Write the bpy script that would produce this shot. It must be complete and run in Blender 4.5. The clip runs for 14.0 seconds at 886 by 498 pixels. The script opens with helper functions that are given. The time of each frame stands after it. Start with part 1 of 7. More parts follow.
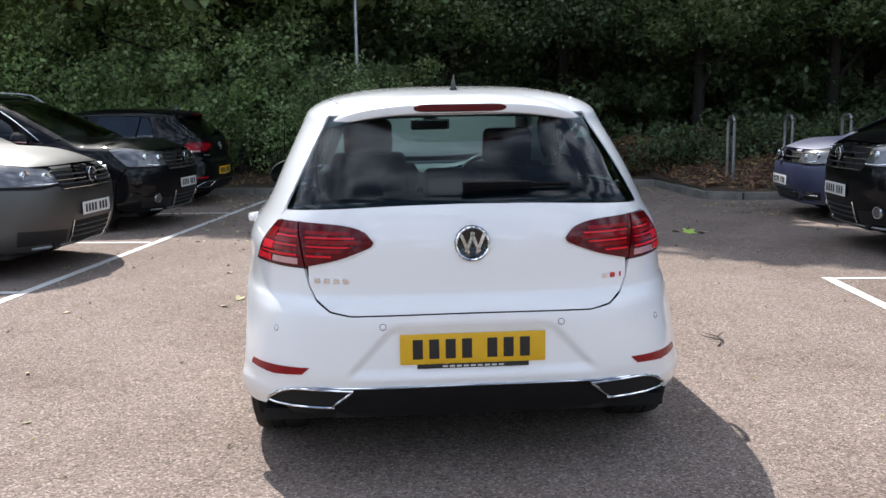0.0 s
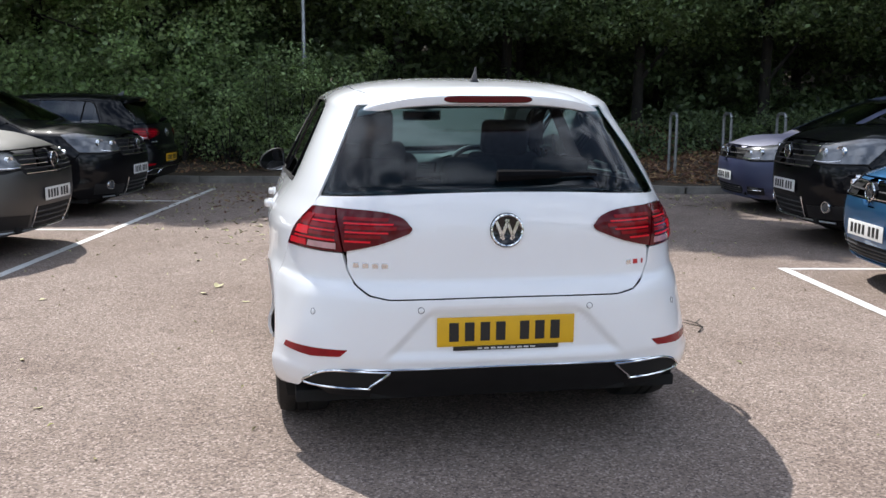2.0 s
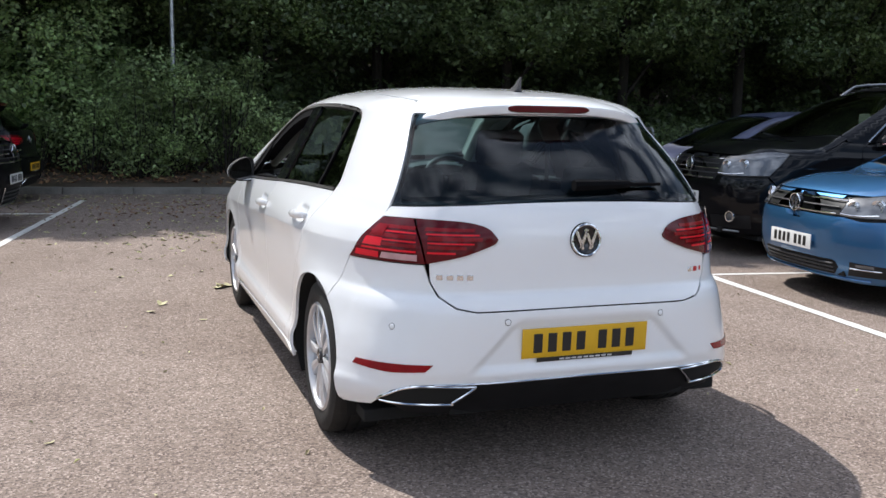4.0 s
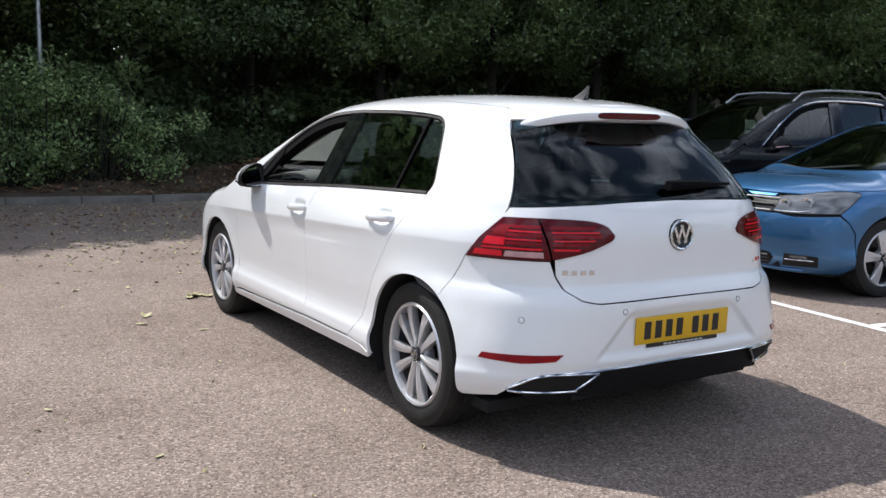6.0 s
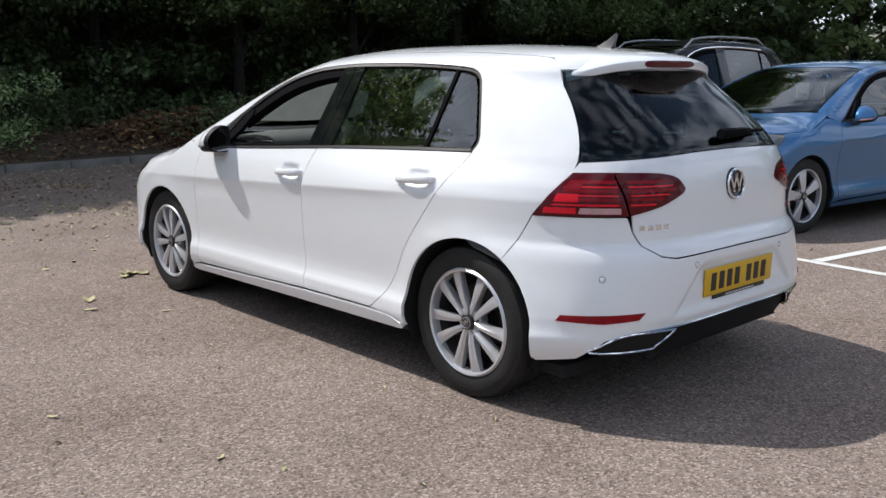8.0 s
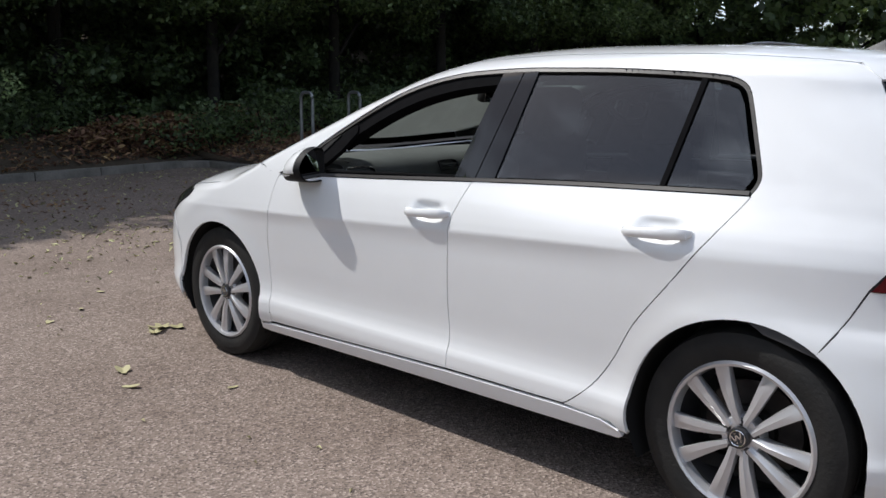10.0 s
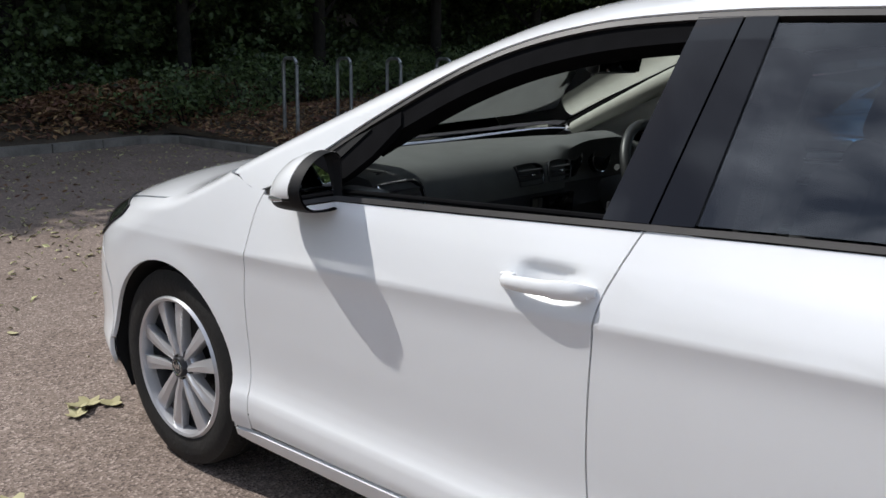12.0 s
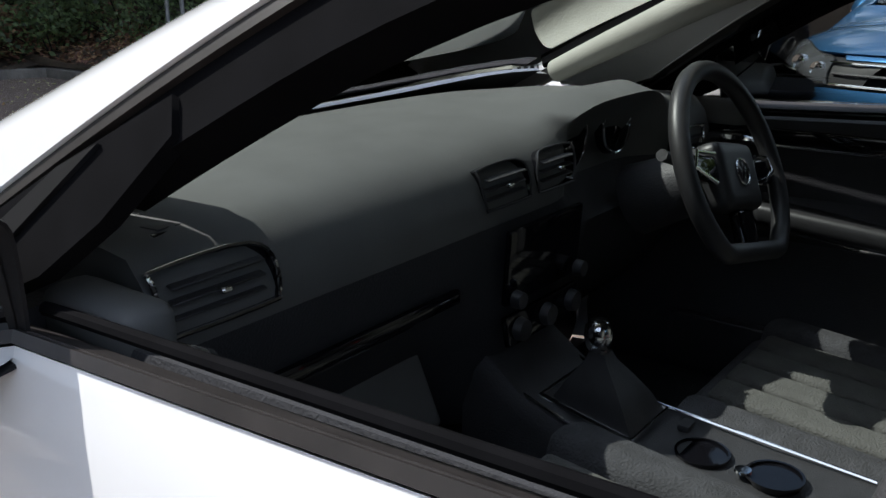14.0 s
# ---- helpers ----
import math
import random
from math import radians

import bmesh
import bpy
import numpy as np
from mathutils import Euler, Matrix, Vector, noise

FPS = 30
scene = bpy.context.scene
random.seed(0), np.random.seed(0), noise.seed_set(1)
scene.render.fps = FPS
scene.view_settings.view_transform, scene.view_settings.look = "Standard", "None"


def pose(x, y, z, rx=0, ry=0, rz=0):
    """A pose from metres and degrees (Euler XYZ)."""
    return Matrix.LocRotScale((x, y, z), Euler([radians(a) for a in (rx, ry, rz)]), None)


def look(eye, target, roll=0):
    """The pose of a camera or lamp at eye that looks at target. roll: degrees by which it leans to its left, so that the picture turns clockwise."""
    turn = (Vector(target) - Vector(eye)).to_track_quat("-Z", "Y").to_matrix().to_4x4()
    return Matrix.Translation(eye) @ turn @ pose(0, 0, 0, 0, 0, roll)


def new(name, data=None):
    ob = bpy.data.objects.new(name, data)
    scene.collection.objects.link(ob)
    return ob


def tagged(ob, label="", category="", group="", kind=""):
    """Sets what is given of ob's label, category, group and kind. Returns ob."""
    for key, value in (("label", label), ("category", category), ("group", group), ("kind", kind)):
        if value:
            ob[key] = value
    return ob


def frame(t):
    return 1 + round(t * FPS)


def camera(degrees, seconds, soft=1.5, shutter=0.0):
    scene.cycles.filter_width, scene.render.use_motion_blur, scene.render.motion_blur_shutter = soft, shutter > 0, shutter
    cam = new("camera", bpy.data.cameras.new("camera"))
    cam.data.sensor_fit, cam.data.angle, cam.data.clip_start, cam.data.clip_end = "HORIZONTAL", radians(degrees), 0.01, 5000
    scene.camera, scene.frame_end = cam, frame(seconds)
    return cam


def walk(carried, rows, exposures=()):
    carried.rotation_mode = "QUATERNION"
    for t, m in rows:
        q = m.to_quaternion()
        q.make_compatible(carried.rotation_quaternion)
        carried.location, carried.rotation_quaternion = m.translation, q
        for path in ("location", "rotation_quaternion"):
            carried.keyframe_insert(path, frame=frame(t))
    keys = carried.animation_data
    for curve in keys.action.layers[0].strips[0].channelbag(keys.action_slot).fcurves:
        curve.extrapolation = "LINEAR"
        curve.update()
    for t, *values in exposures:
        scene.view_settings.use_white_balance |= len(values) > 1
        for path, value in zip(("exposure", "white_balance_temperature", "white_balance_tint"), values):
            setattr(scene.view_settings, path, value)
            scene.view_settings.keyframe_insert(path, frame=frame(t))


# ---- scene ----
cam = camera(52.4, 14.0)
PATH = [
    (0, (-0.318, -3.06, 1.341), (-0.18, -1.088, 1.037), -1.0),
    (0.5, (-0.315, -3.036, 1.339), (-0.175, -1.065, 1.03), -0.7),
    (1, (-0.393, -3.057, 1.347), (-0.23, -1.089, 1.036), -0.2),
    (1.5, (-0.591, -3.158, 1.345), (-0.358, -1.196, 1.032), 0.3),
    (2, (-0.738, -3.131, 1.341), (-0.431, -1.181, 1.018), 0.2),
    (2.5, (-0.896, -3.015, 1.336), (-0.527, -1.077, 1.01), 0.4),
    (2.7, (-0.978, -2.987, 1.342), (-0.582, -1.053, 1.018), 0.5),
    (4.8, (-2.147, -2.806, 1.309), (-1.298, -1.017, 1.03), 1.5),
    (5, (-2.29, -2.809, 1.31), (-1.409, -1.034, 1.032), 1.6),
    (5.5, (-2.538, -2.701, 1.303), (-1.592, -0.961, 1.026), 1.5),
    (6, (-2.72, -2.53, 1.303), (-1.69, -0.837, 1.028), 1.1),
    (6.5, (-2.961, -2.405, 1.287), (-1.827, -0.781, 1.009), 0.6),
    (7, (-3.18, -2.27, 1.291), (-1.966, -0.709, 0.987), -0.0),
    (7.2, (-3.237, -2.206, 1.291), (-2.002, -0.666, 0.97), -0.1),
    (9.3, (-3.335, -0.882, 1.306), (-1.912, 0.469, 0.92), 0.3),
    (9.5, (-3.298, -0.737, 1.304), (-1.874, 0.618, 0.931), 0.5),
    (10, (-3.193, -0.319, 1.312), (-1.777, 1.046, 0.95), 0.3),
    (10.5, (-3.043, 0.051, 1.308), (-1.631, 1.421, 0.949), 0.1),
    (11, (-2.769, 0.369, 1.298), (-1.38, 1.758, 0.922), 0.3),
    (11.5, (-2.533, 0.712, 1.284), (-1.13, 2.08, 0.884), 0.7),
    (12, (-2.26, 0.996, 1.286), (-0.823, 2.318, 0.856), 0.7),
    (12.5, (-1.957, 1.245, 1.292), (-0.494, 2.525, 0.822), 0.8),
    (13, (-1.692, 1.507, 1.266), (-0.206, 2.746, 0.76), 0.3),
    (13.5, (-1.462, 1.731, 1.266), (0.033, 2.934, 0.702), -0.3),
    (14, (-1.199, 1.897, 1.245), (0.307, 3.065, 0.638), -0.5),
]
walk(cam, [(t, look(eye, target, roll)) for t, eye, target, roll in PATH], exposures=[(0, 0.47), (2.5, 0.38), (5, 0.20), (7, 0.05), (9.5, -0.36), (11, -0.33), (13, -0.36), (13.5, -0.32), (14, 0.02)])

# ---- light ----
TO_SUN = Vector((-0.29, 0.70, 1.0)).normalized()
sun_data = bpy.data.lights.new("sun", "SUN")
sun_data.energy, sun_data.angle, sun_data.color = 5.0, radians(0.53), (1.0, 0.975, 0.945)
sun = new("sun", sun_data)
sun.matrix_world = look((0, 0, 30), Vector((0, 0, 30)) - TO_SUN)

world = bpy.data.worlds.new("sky_world")
scene.world = world
world.use_nodes = True
wn, wl = world.node_tree.nodes, world.node_tree.links
wn.clear()
sky = wn.new("ShaderNodeTexSky")
sky.sky_type, sky.sun_disc = "NISHITA", False
sky.sun_elevation, sky.sun_rotation = math.asin(TO_SUN.z), math.atan2(TO_SUN.x, TO_SUN.y)
sky.air_density, sky.dust_density, sky.ozone_density = 1.0, 1.5, 1.5
coord = wn.new("ShaderNodeTexCoord")
stretch = wn.new("ShaderNodeMapping")
stretch.inputs["Location"].default_value = (0.35, 0.1, 0.2)
stretch.inputs["Scale"].default_value = (1.0, 1.0, 3.0)
puffs = wn.new("ShaderNodeTexNoise")
puffs.inputs["Scale"].default_value, puffs.inputs["Detail"].default_value, puffs.inputs["Roughness"].default_value = 4.6, 6.0, 0.5
edge = wn.new("ShaderNodeValToRGB")
edge.color_ramp.elements[0].position, edge.color_ramp.elements[1].position = 0.43, 0.63
clouds = wn.new("ShaderNodeMixRGB")
clouds.inputs["Color2"].default_value = (11.4, 12.7, 15.2, 1)
bg, wout = wn.new("ShaderNodeBackground"), wn.new("ShaderNodeOutputWorld")
bg.inputs["Strength"].default_value = 0.112
wl.new(coord.outputs["Generated"], stretch.inputs["Vector"])
wl.new(stretch.outputs["Vector"], puffs.inputs["Vector"])
wl.new(puffs.outputs["Fac"], edge.inputs["Fac"])
wl.new(edge.outputs["Color"], clouds.inputs["Fac"])
wl.new(sky.outputs["Color"], clouds.inputs["Color1"])
wl.new(clouds.outputs["Color"], bg.inputs["Color"])
wl.new(bg.outputs["Background"], wout.inputs["Surface"])

# ---- materials ----
def material(name, color, rough=0.5, metal=0.0, coat=0.0, vary=0.0, scale=8.0, bump=0.0, bump_scale=60.0, second=None, fine=0.0, fine_scale=90.0, random_tint=0.0, spec=0.5, coat_rough=0.03):
    """A Principled surface: colour varied at a large and a fine scale, with fine relief."""
    m = bpy.data.materials.new(name)
    m.use_nodes = True
    n, l = m.node_tree.nodes, m.node_tree.links
    p = n["Principled BSDF"]
    p.inputs["Base Color"].default_value = (*color, 1)
    p.inputs["Roughness"].default_value, p.inputs["Metallic"].default_value = rough, metal
    p.inputs["Coat Weight"].default_value, p.inputs["Coat Roughness"].default_value = coat, coat_rough
    p.inputs["Specular IOR Level"].default_value = spec
    where = n.new("ShaderNodeTexCoord")
    last = None
    if vary or fine or second:
        last = n.new("ShaderNodeRGB")
        last.outputs[0].default_value = (*color, 1)
        last = last.outputs[0]
        for amount, s, other in ((vary, scale, second), (fine, fine_scale, None)):
            if not amount:
                continue
            tex = n.new("ShaderNodeTexNoise")
            tex.inputs["Scale"].default_value, tex.inputs["Detail"].default_value = s, 5.0
            l.new(where.outputs["Object"], tex.inputs["Vector"])
            ramp = n.new("ShaderNodeValToRGB")
            ramp.color_ramp.elements[0].position, ramp.color_ramp.elements[1].position = 0.35, 0.68
            mix = n.new("ShaderNodeMixRGB")
            dark = other or tuple(c * (1 - amount) for c in color)
            mix.inputs["Color2"].default_value = (*dark, 1)
            l.new(tex.outputs["Fac"], ramp.inputs["Fac"])
            if other:
                fac = n.new("ShaderNodeMath")
                fac.operation = "MULTIPLY"
                fac.inputs[1].default_value = amount
                l.new(ramp.outputs["Color"], fac.inputs[0])
                l.new(fac.outputs[0], mix.inputs["Fac"])
            else:
                mix.blend_type = "MULTIPLY"
                mix.inputs["Color2"].default_value = (1 - amount, 1 - amount, 1 - amount, 1)
                l.new(ramp.outputs["Color"], mix.inputs["Fac"])
            l.new(last, mix.inputs["Color1"])
            last = mix.outputs["Color"]
    if random_tint:
        info = n.new("ShaderNodeNewGeometry")
        hsv = n.new("ShaderNodeHueSaturation")
        spread = n.new("ShaderNodeMapRange")
        spread.inputs["To Min"].default_value, spread.inputs["To Max"].default_value = 1 - random_tint, 1 + random_tint
        l.new(info.outputs["Random Per Island"], spread.inputs["Value"])
        l.new(spread.outputs[0], hsv.inputs["Value"])
        hue = n.new("ShaderNodeMapRange")
        hue.inputs["To Min"].default_value, hue.inputs["To Max"].default_value = 0.5 - 0.05 * random_tint, 0.5 + 0.05 * random_tint
        l.new(info.outputs["Random Per Island"], hue.inputs["Value"])
        l.new(hue.outputs[0], hsv.inputs["Hue"])
        if last is None:
            hsv.inputs["Color"].default_value = (*color, 1)
        else:
            l.new(last, hsv.inputs["Color"])
        last = hsv.outputs["Color"]
    if last is not None:
        l.new(last, p.inputs["Base Color"])
    if bump:
        tex = n.new("ShaderNodeTexNoise")
        tex.inputs["Scale"].default_value, tex.inputs["Detail"].default_value = bump_scale, 4.0
        l.new(where.outputs["Object"], tex.inputs["Vector"])
        b = n.new("ShaderNodeBump")
        b.inputs["Strength"].default_value, b.inputs["Distance"].default_value = bump, 0.01
        l.new(tex.outputs["Fac"], b.inputs["Height"])
        l.new(b.outputs["Normal"], p.inputs["Normal"])
    return m


def glass(name, tint, gloss_rough=0.0, ior=1.7):
    """A thin pane: it lets tinted light through and mirrors by Fresnel."""
    m = bpy.data.materials.new(name)
    m.use_nodes = True
    n, l = m.node_tree.nodes, m.node_tree.links
    n.clear()
    out, mix = n.new("ShaderNodeOutputMaterial"), n.new("ShaderNodeMixShader")
    clear, shine, fres = n.new("ShaderNodeBsdfTransparent"), n.new("ShaderNodeBsdfGlossy"), n.new("ShaderNodeFresnel")
    clear.inputs["Color"].default_value = (*tint, 1)
    shine.inputs["Roughness"].default_value = gloss_rough
    fres.inputs["IOR"].default_value = ior
    l.new(fres.outputs[0], mix.inputs[0])
    l.new(clear.outputs[0], mix.inputs[1])
    l.new(shine.outputs[0], mix.inputs[2])
    l.new(mix.outputs[0], out.inputs["Surface"])
    return m


def leaf_material(name, color, through_color, tint):
    """Leaves: half matt, half letting light through, each of its own tint."""
    m = bpy.data.materials.new(name)
    m.use_nodes = True
    n, l = m.node_tree.nodes, m.node_tree.links
    n.clear()
    out, mix = n.new("ShaderNodeOutputMaterial"), n.new("ShaderNodeMixShader")
    face, thin = n.new("ShaderNodeBsdfPrincipled"), n.new("ShaderNodeBsdfTranslucent")
    face.inputs["Roughness"].default_value = 0.45
    info, spread = n.new("ShaderNodeNewGeometry"), n.new("ShaderNodeMapRange")
    spread.inputs["To Min"].default_value, spread.inputs["To Max"].default_value = 1 - tint, 1 + tint
    l.new(info.outputs["Random Per Island"], spread.inputs["Value"])
    for c, node, slot in ((color, face, "Base Color"), (through_color, thin, "Color")):
        hsv = n.new("ShaderNodeHueSaturation")
        hsv.inputs["Color"].default_value = (*c, 1)
        l.new(spread.outputs[0], hsv.inputs["Value"])
        l.new(hsv.outputs["Color"], node.inputs[slot])
    mix.inputs[0].default_value = 0.45
    l.new(face.outputs[0], mix.inputs[1])
    l.new(thin.outputs[0], mix.inputs[2])
    l.new(mix.outputs[0], out.inputs["Surface"])
    return m


def asphalt_material():
    m = bpy.data.materials.new("worn_asphalt")
    m.use_nodes = True
    n, l = m.node_tree.nodes, m.node_tree.links
    p = n["Principled BSDF"]
    p.inputs["Roughness"].default_value = 0.95
    p.inputs["Specular IOR Level"].default_value = 0.15
    where = n.new("ShaderNodeTexCoord").outputs["Object"]

    def noise_at(scale, detail, low, high):
        t, r = n.new("ShaderNodeTexNoise"), n.new("ShaderNodeMapRange")
        t.inputs["Scale"].default_value, t.inputs["Detail"].default_value = scale, detail
        r.inputs["From Min"].default_value, r.inputs["From Max"].default_value = low, high
        l.new(where, t.inputs["Vector"])
        l.new(t.outputs["Fac"], r.inputs["Value"])
        return r.outputs[0]

    chips = n.new("ShaderNodeTexVoronoi")
    chips.inputs["Scale"].default_value = 118.0
    l.new(where, chips.inputs["Vector"])
    stone = n.new("ShaderNodeValToRGB")
    stone.color_ramp.interpolation = "LINEAR"
    stone.color_ramp.elements[0].color, stone.color_ramp.elements[1].color = (0.112, 0.089, 0.076, 1), (0.43, 0.355, 0.308, 1)
    for pos, c in ((0.32, (0.210, 0.166, 0.141)), (0.77, (0.264, 0.210, 0.179))):
        e = stone.color_ramp.elements.new(pos)
        e.color = (*c, 1)
    split = n.new("ShaderNodeSeparateColor")
    l.new(chips.outputs["Color"], split.inputs[0])
    l.new(split.outputs[0], stone.inputs["Fac"])
    last = stone.outputs["Color"]
    for fac, c, kind in ((noise_at(1.1, 4, 0.42, 0.72), (0.80, 0.78, 0.77), "MULTIPLY"), (noise_at(7, 5, 0.5, 0.8), (0.84, 0.82, 0.8), "MULTIPLY"), (noise_at(38, 3, 0.52, 0.7), (0.90, 0.895, 0.89), "MULTIPLY")):
        mix = n.new("ShaderNodeMixRGB")
        mix.blend_type = kind
        mix.inputs["Color2"].default_value = (*c, 1)
        l.new(fac, mix.inputs["Fac"])
        l.new(last, mix.inputs["Color1"])
        last = mix.outputs["Color"]
    l.new(last, p.inputs["Base Color"])
    b = n.new("ShaderNodeBump")
    b.inputs["Strength"].default_value, b.inputs["Distance"].default_value = 0.65, 0.005
    l.new(chips.outputs["Distance"], b.inputs["Height"])
    l.new(b.outputs["Normal"], p.inputs["Normal"])
    return m


ASPHALT = asphalt_material()
EARTH = material("leafy_earth", (0.10, 0.072, 0.048), 0.95, vary=0.7, scale=3.0, second=(0.045, 0.035, 0.022), fine=0.4, fine_scale=45, bump=0.9, bump_scale=25)
LINE_PAINT = material("worn_white_line_paint", (0.72, 0.71, 0.68), 0.75, vary=0.25, scale=14, second=(0.36, 0.32, 0.28), fine=0.18, fine_scale=120, bump=0.4, bump_scale=120)
KERB = material("kerb_concrete", (0.24, 0.225, 0.20), 0.9, vary=0.35, scale=5, fine=0.25, fine_scale=70, bump=0.5, bump_scale=80)
BARK = material("tree_bark", (0.030, 0.025, 0.019), 0.9, vary=0.5, scale=6, fine=0.4, fine_scale=40, bump=0.9, bump_scale=22)
LEAF = leaf_material("broad_leaf", (0.14, 0.19, 0.085), (0.28, 0.37, 0.12), 0.65)
LEAF_DARK = leaf_material("dark_leaf", (0.10, 0.145, 0.068), (0.20, 0.27, 0.09), 0.65)
# Palest leaf colour: dappled sun on the left-hand foliage is put into it.
LEAF_LIT = leaf_material("lit_pale_leaf", (0.27, 0.36, 0.17), (0.55, 0.70, 0.30), 0.6)
LEAF_DRY = material("dry_leaf", (0.23, 0.125, 0.07), 0.8, random_tint=0.6)
LEAF_FALLEN = material("fallen_leaf", (0.40, 0.36, 0.20), 0.7, random_tint=0.5)
GALV = material("galvanised_steel", (0.42, 0.43, 0.44), 0.42, 0.85, vary=0.3, scale=12, fine=0.2, fine_scale=60)
PAINT_WHITE = material("white_car_paint", (0.84, 0.85, 0.86), 0.32, coat=1.0, vary=0.02, scale=3)
PAINT_BLUE = material("metallic_blue_car_paint", (0.040, 0.155, 0.34), 0.40, 0.8, coat=1.0, vary=0.05, scale=4)
PAINT_NAVY = material("dark_blue_car_paint", (0.012, 0.022, 0.085), 0.48, 0.35, coat=1.0, spec=0.8, vary=0.05, scale=4, coat_rough=0.45)
PAINT_BLACK = material("black_car_paint", (0.005, 0.005, 0.006), 0.4, coat=0.45, vary=0.05, scale=4, spec=0.02, coat_rough=0.03)
PAINT_GREY = material("silver_grey_car_paint", (0.075, 0.074, 0.073), 0.5, 0.95, coat=1.0, vary=0.05, scale=4, coat_rough=0.45)
CHROME = material("chrome", (0.78, 0.79, 0.80), 0.08, 1.0)
ALLOY = material("silver_alloy", (0.64, 0.64, 0.66), 0.34, 0.55, coat=0.5, vary=0.08, scale=9)
# Dark alloy for small parts; on the rim barrel it stands in for shade.
ALLOY_DARK = material("dark_shade_alloy", (0.075, 0.075, 0.08), 0.45, 0.6)
RUBBER = material("tyre_rubber", (0.016, 0.016, 0.016), 0.7, vary=0.5, scale=9, second=(0.034, 0.031, 0.028), bump=0.25, bump_scale=70, spec=0.3)
SEAL = material("black_rubber_seal", (0.006, 0.006, 0.007), 0.85, vary=0.3, scale=20, spec=0.05)
STRIP = material("weathered_window_strip", (0.030, 0.026, 0.025), 0.5, vary=0.4, scale=18)
GLOSS_BLACK = material("gloss_black_trim", (0.006, 0.006, 0.008), 0.05, spec=0.5)
BLACK_PLASTIC = material("black_plastic", (0.044, 0.044, 0.048), 0.5, vary=0.25, scale=20, bump=0.2, bump_scale=260)
VALANCE = material("dark_lower_bumper_plastic", (0.010, 0.010, 0.011), 0.6, vary=0.3, scale=12, spec=0.2)
GRILLE = material("grille_black", (0.012, 0.012, 0.013), 0.5, spec=0.3, vary=0.2, scale=30)
INDICATOR = material("silver_indicator_lens", (0.36, 0.36, 0.37), 0.2, 0.7, coat=0.6)
UNDERSIDE = material("underbody_black", (0.006, 0.006, 0.006), 0.9)
DASH = material("soft_dash_plastic", (0.128, 0.132, 0.130), 0.6, vary=0.15, scale=10, bump=0.08, bump_scale=420)
TRIM_PALE = material("pale_grey_pillar_trim", (0.46, 0.46, 0.42), 0.85, vary=0.08, scale=14, bump=0.2, bump_scale=300)
CLOTH = material("dark_seat_cloth", (0.068, 0.069, 0.075), 0.9, vary=0.3, scale=30, bump=0.5, bump_scale=240)
CLOTH_GREY = material("grey_seat_cloth", (0.12, 0.12, 0.112), 0.92, vary=0.2, scale=26, bump=0.5, bump_scale=240)
LEATHER = material("black_leather", (0.030, 0.030, 0.032), 0.42, vary=0.2, scale=30, bump=0.06, bump_scale=420)
DASH_BLACK = material("black_dash_face", (0.050, 0.052, 0.058), 0.6, vary=0.15, scale=10, bump=0.3, bump_scale=320, spec=0.25)
RED_LENS = material("red_lamp_lens", (0.26, 0.003, 0.008), 0.2, coat=0.15, vary=0.25, scale=16, spec=0.2)
RED_DARK = material("smoked_red_lens", (0.10, 0.002, 0.006), 0.12, coat=0.25, vary=0.3, scale=20, spec=0.2)
RED_BRIGHT = material("bright_red_lens_bar", (0.72, 0.010, 0.024), 0.2, coat=0.1, spec=0.2)
LENS_PALE = material("pale_lamp_lens", (0.55, 0.30, 0.31), 0.15, coat=1.0, vary=0.15, scale=30)
LAMP_CLEAR = material("clear_lamp_cover", (0.17, 0.175, 0.185), 0.16, 0.4, coat=0.8, vary=0.45, scale=9)
LAMP_DARK = material("dark_lamp_cover", (0.04, 0.042, 0.045), 0.1, 0.2, coat=1.0, vary=0.4, scale=22)
PLATE_YELLOW = material("yellow_plate", (0.72, 0.42, 0.012), 0.4, vary=0.06, scale=20)
PLATE_WHITE = material("white_plate", (0.72, 0.72, 0.70), 0.4, vary=0.05, scale=20)
INK = material("plate_black", (0.012, 0.012, 0.012), 0.5)
TEXT_WHITE = material("small_white_print", (0.6, 0.6, 0.58), 0.5)
TEXT_RED = material("red_print", (0.5, 0.015, 0.02), 0.4)
DISC = material("brake_disc_steel", (0.045, 0.040, 0.038), 0.45, 0.7, vary=0.3, scale=25)
YELLOW_TAG = material("yellow_tag", (0.72, 0.70, 0.05), 0.6)
PAPER = material("pale_green_price_card", (0.62, 0.70, 0.50), 0.7)
GREEN_PAPER = material("lime_card", (0.45, 0.62, 0.10), 0.7)
RED_BUCKLE = material("red_buckle", (0.55, 0.02, 0.02), 0.4)
GLASS_CLEAR = glass("windscreen_glass", (0.80, 0.86, 0.83))
GLASS_PRIVACY = glass("tinted_privacy_glass", (0.17, 0.22, 0.24), ior=2.1)
GLASS_REAR = glass("tinted_rear_glass", (0.27, 0.42, 0.46), ior=1.42)
GLASS_DARK = glass("dark_car_glass", (0.28, 0.33, 0.32))
MIRROR = material("mirror_glass", (0.85, 0.86, 0.87), 0.01, 1.0)


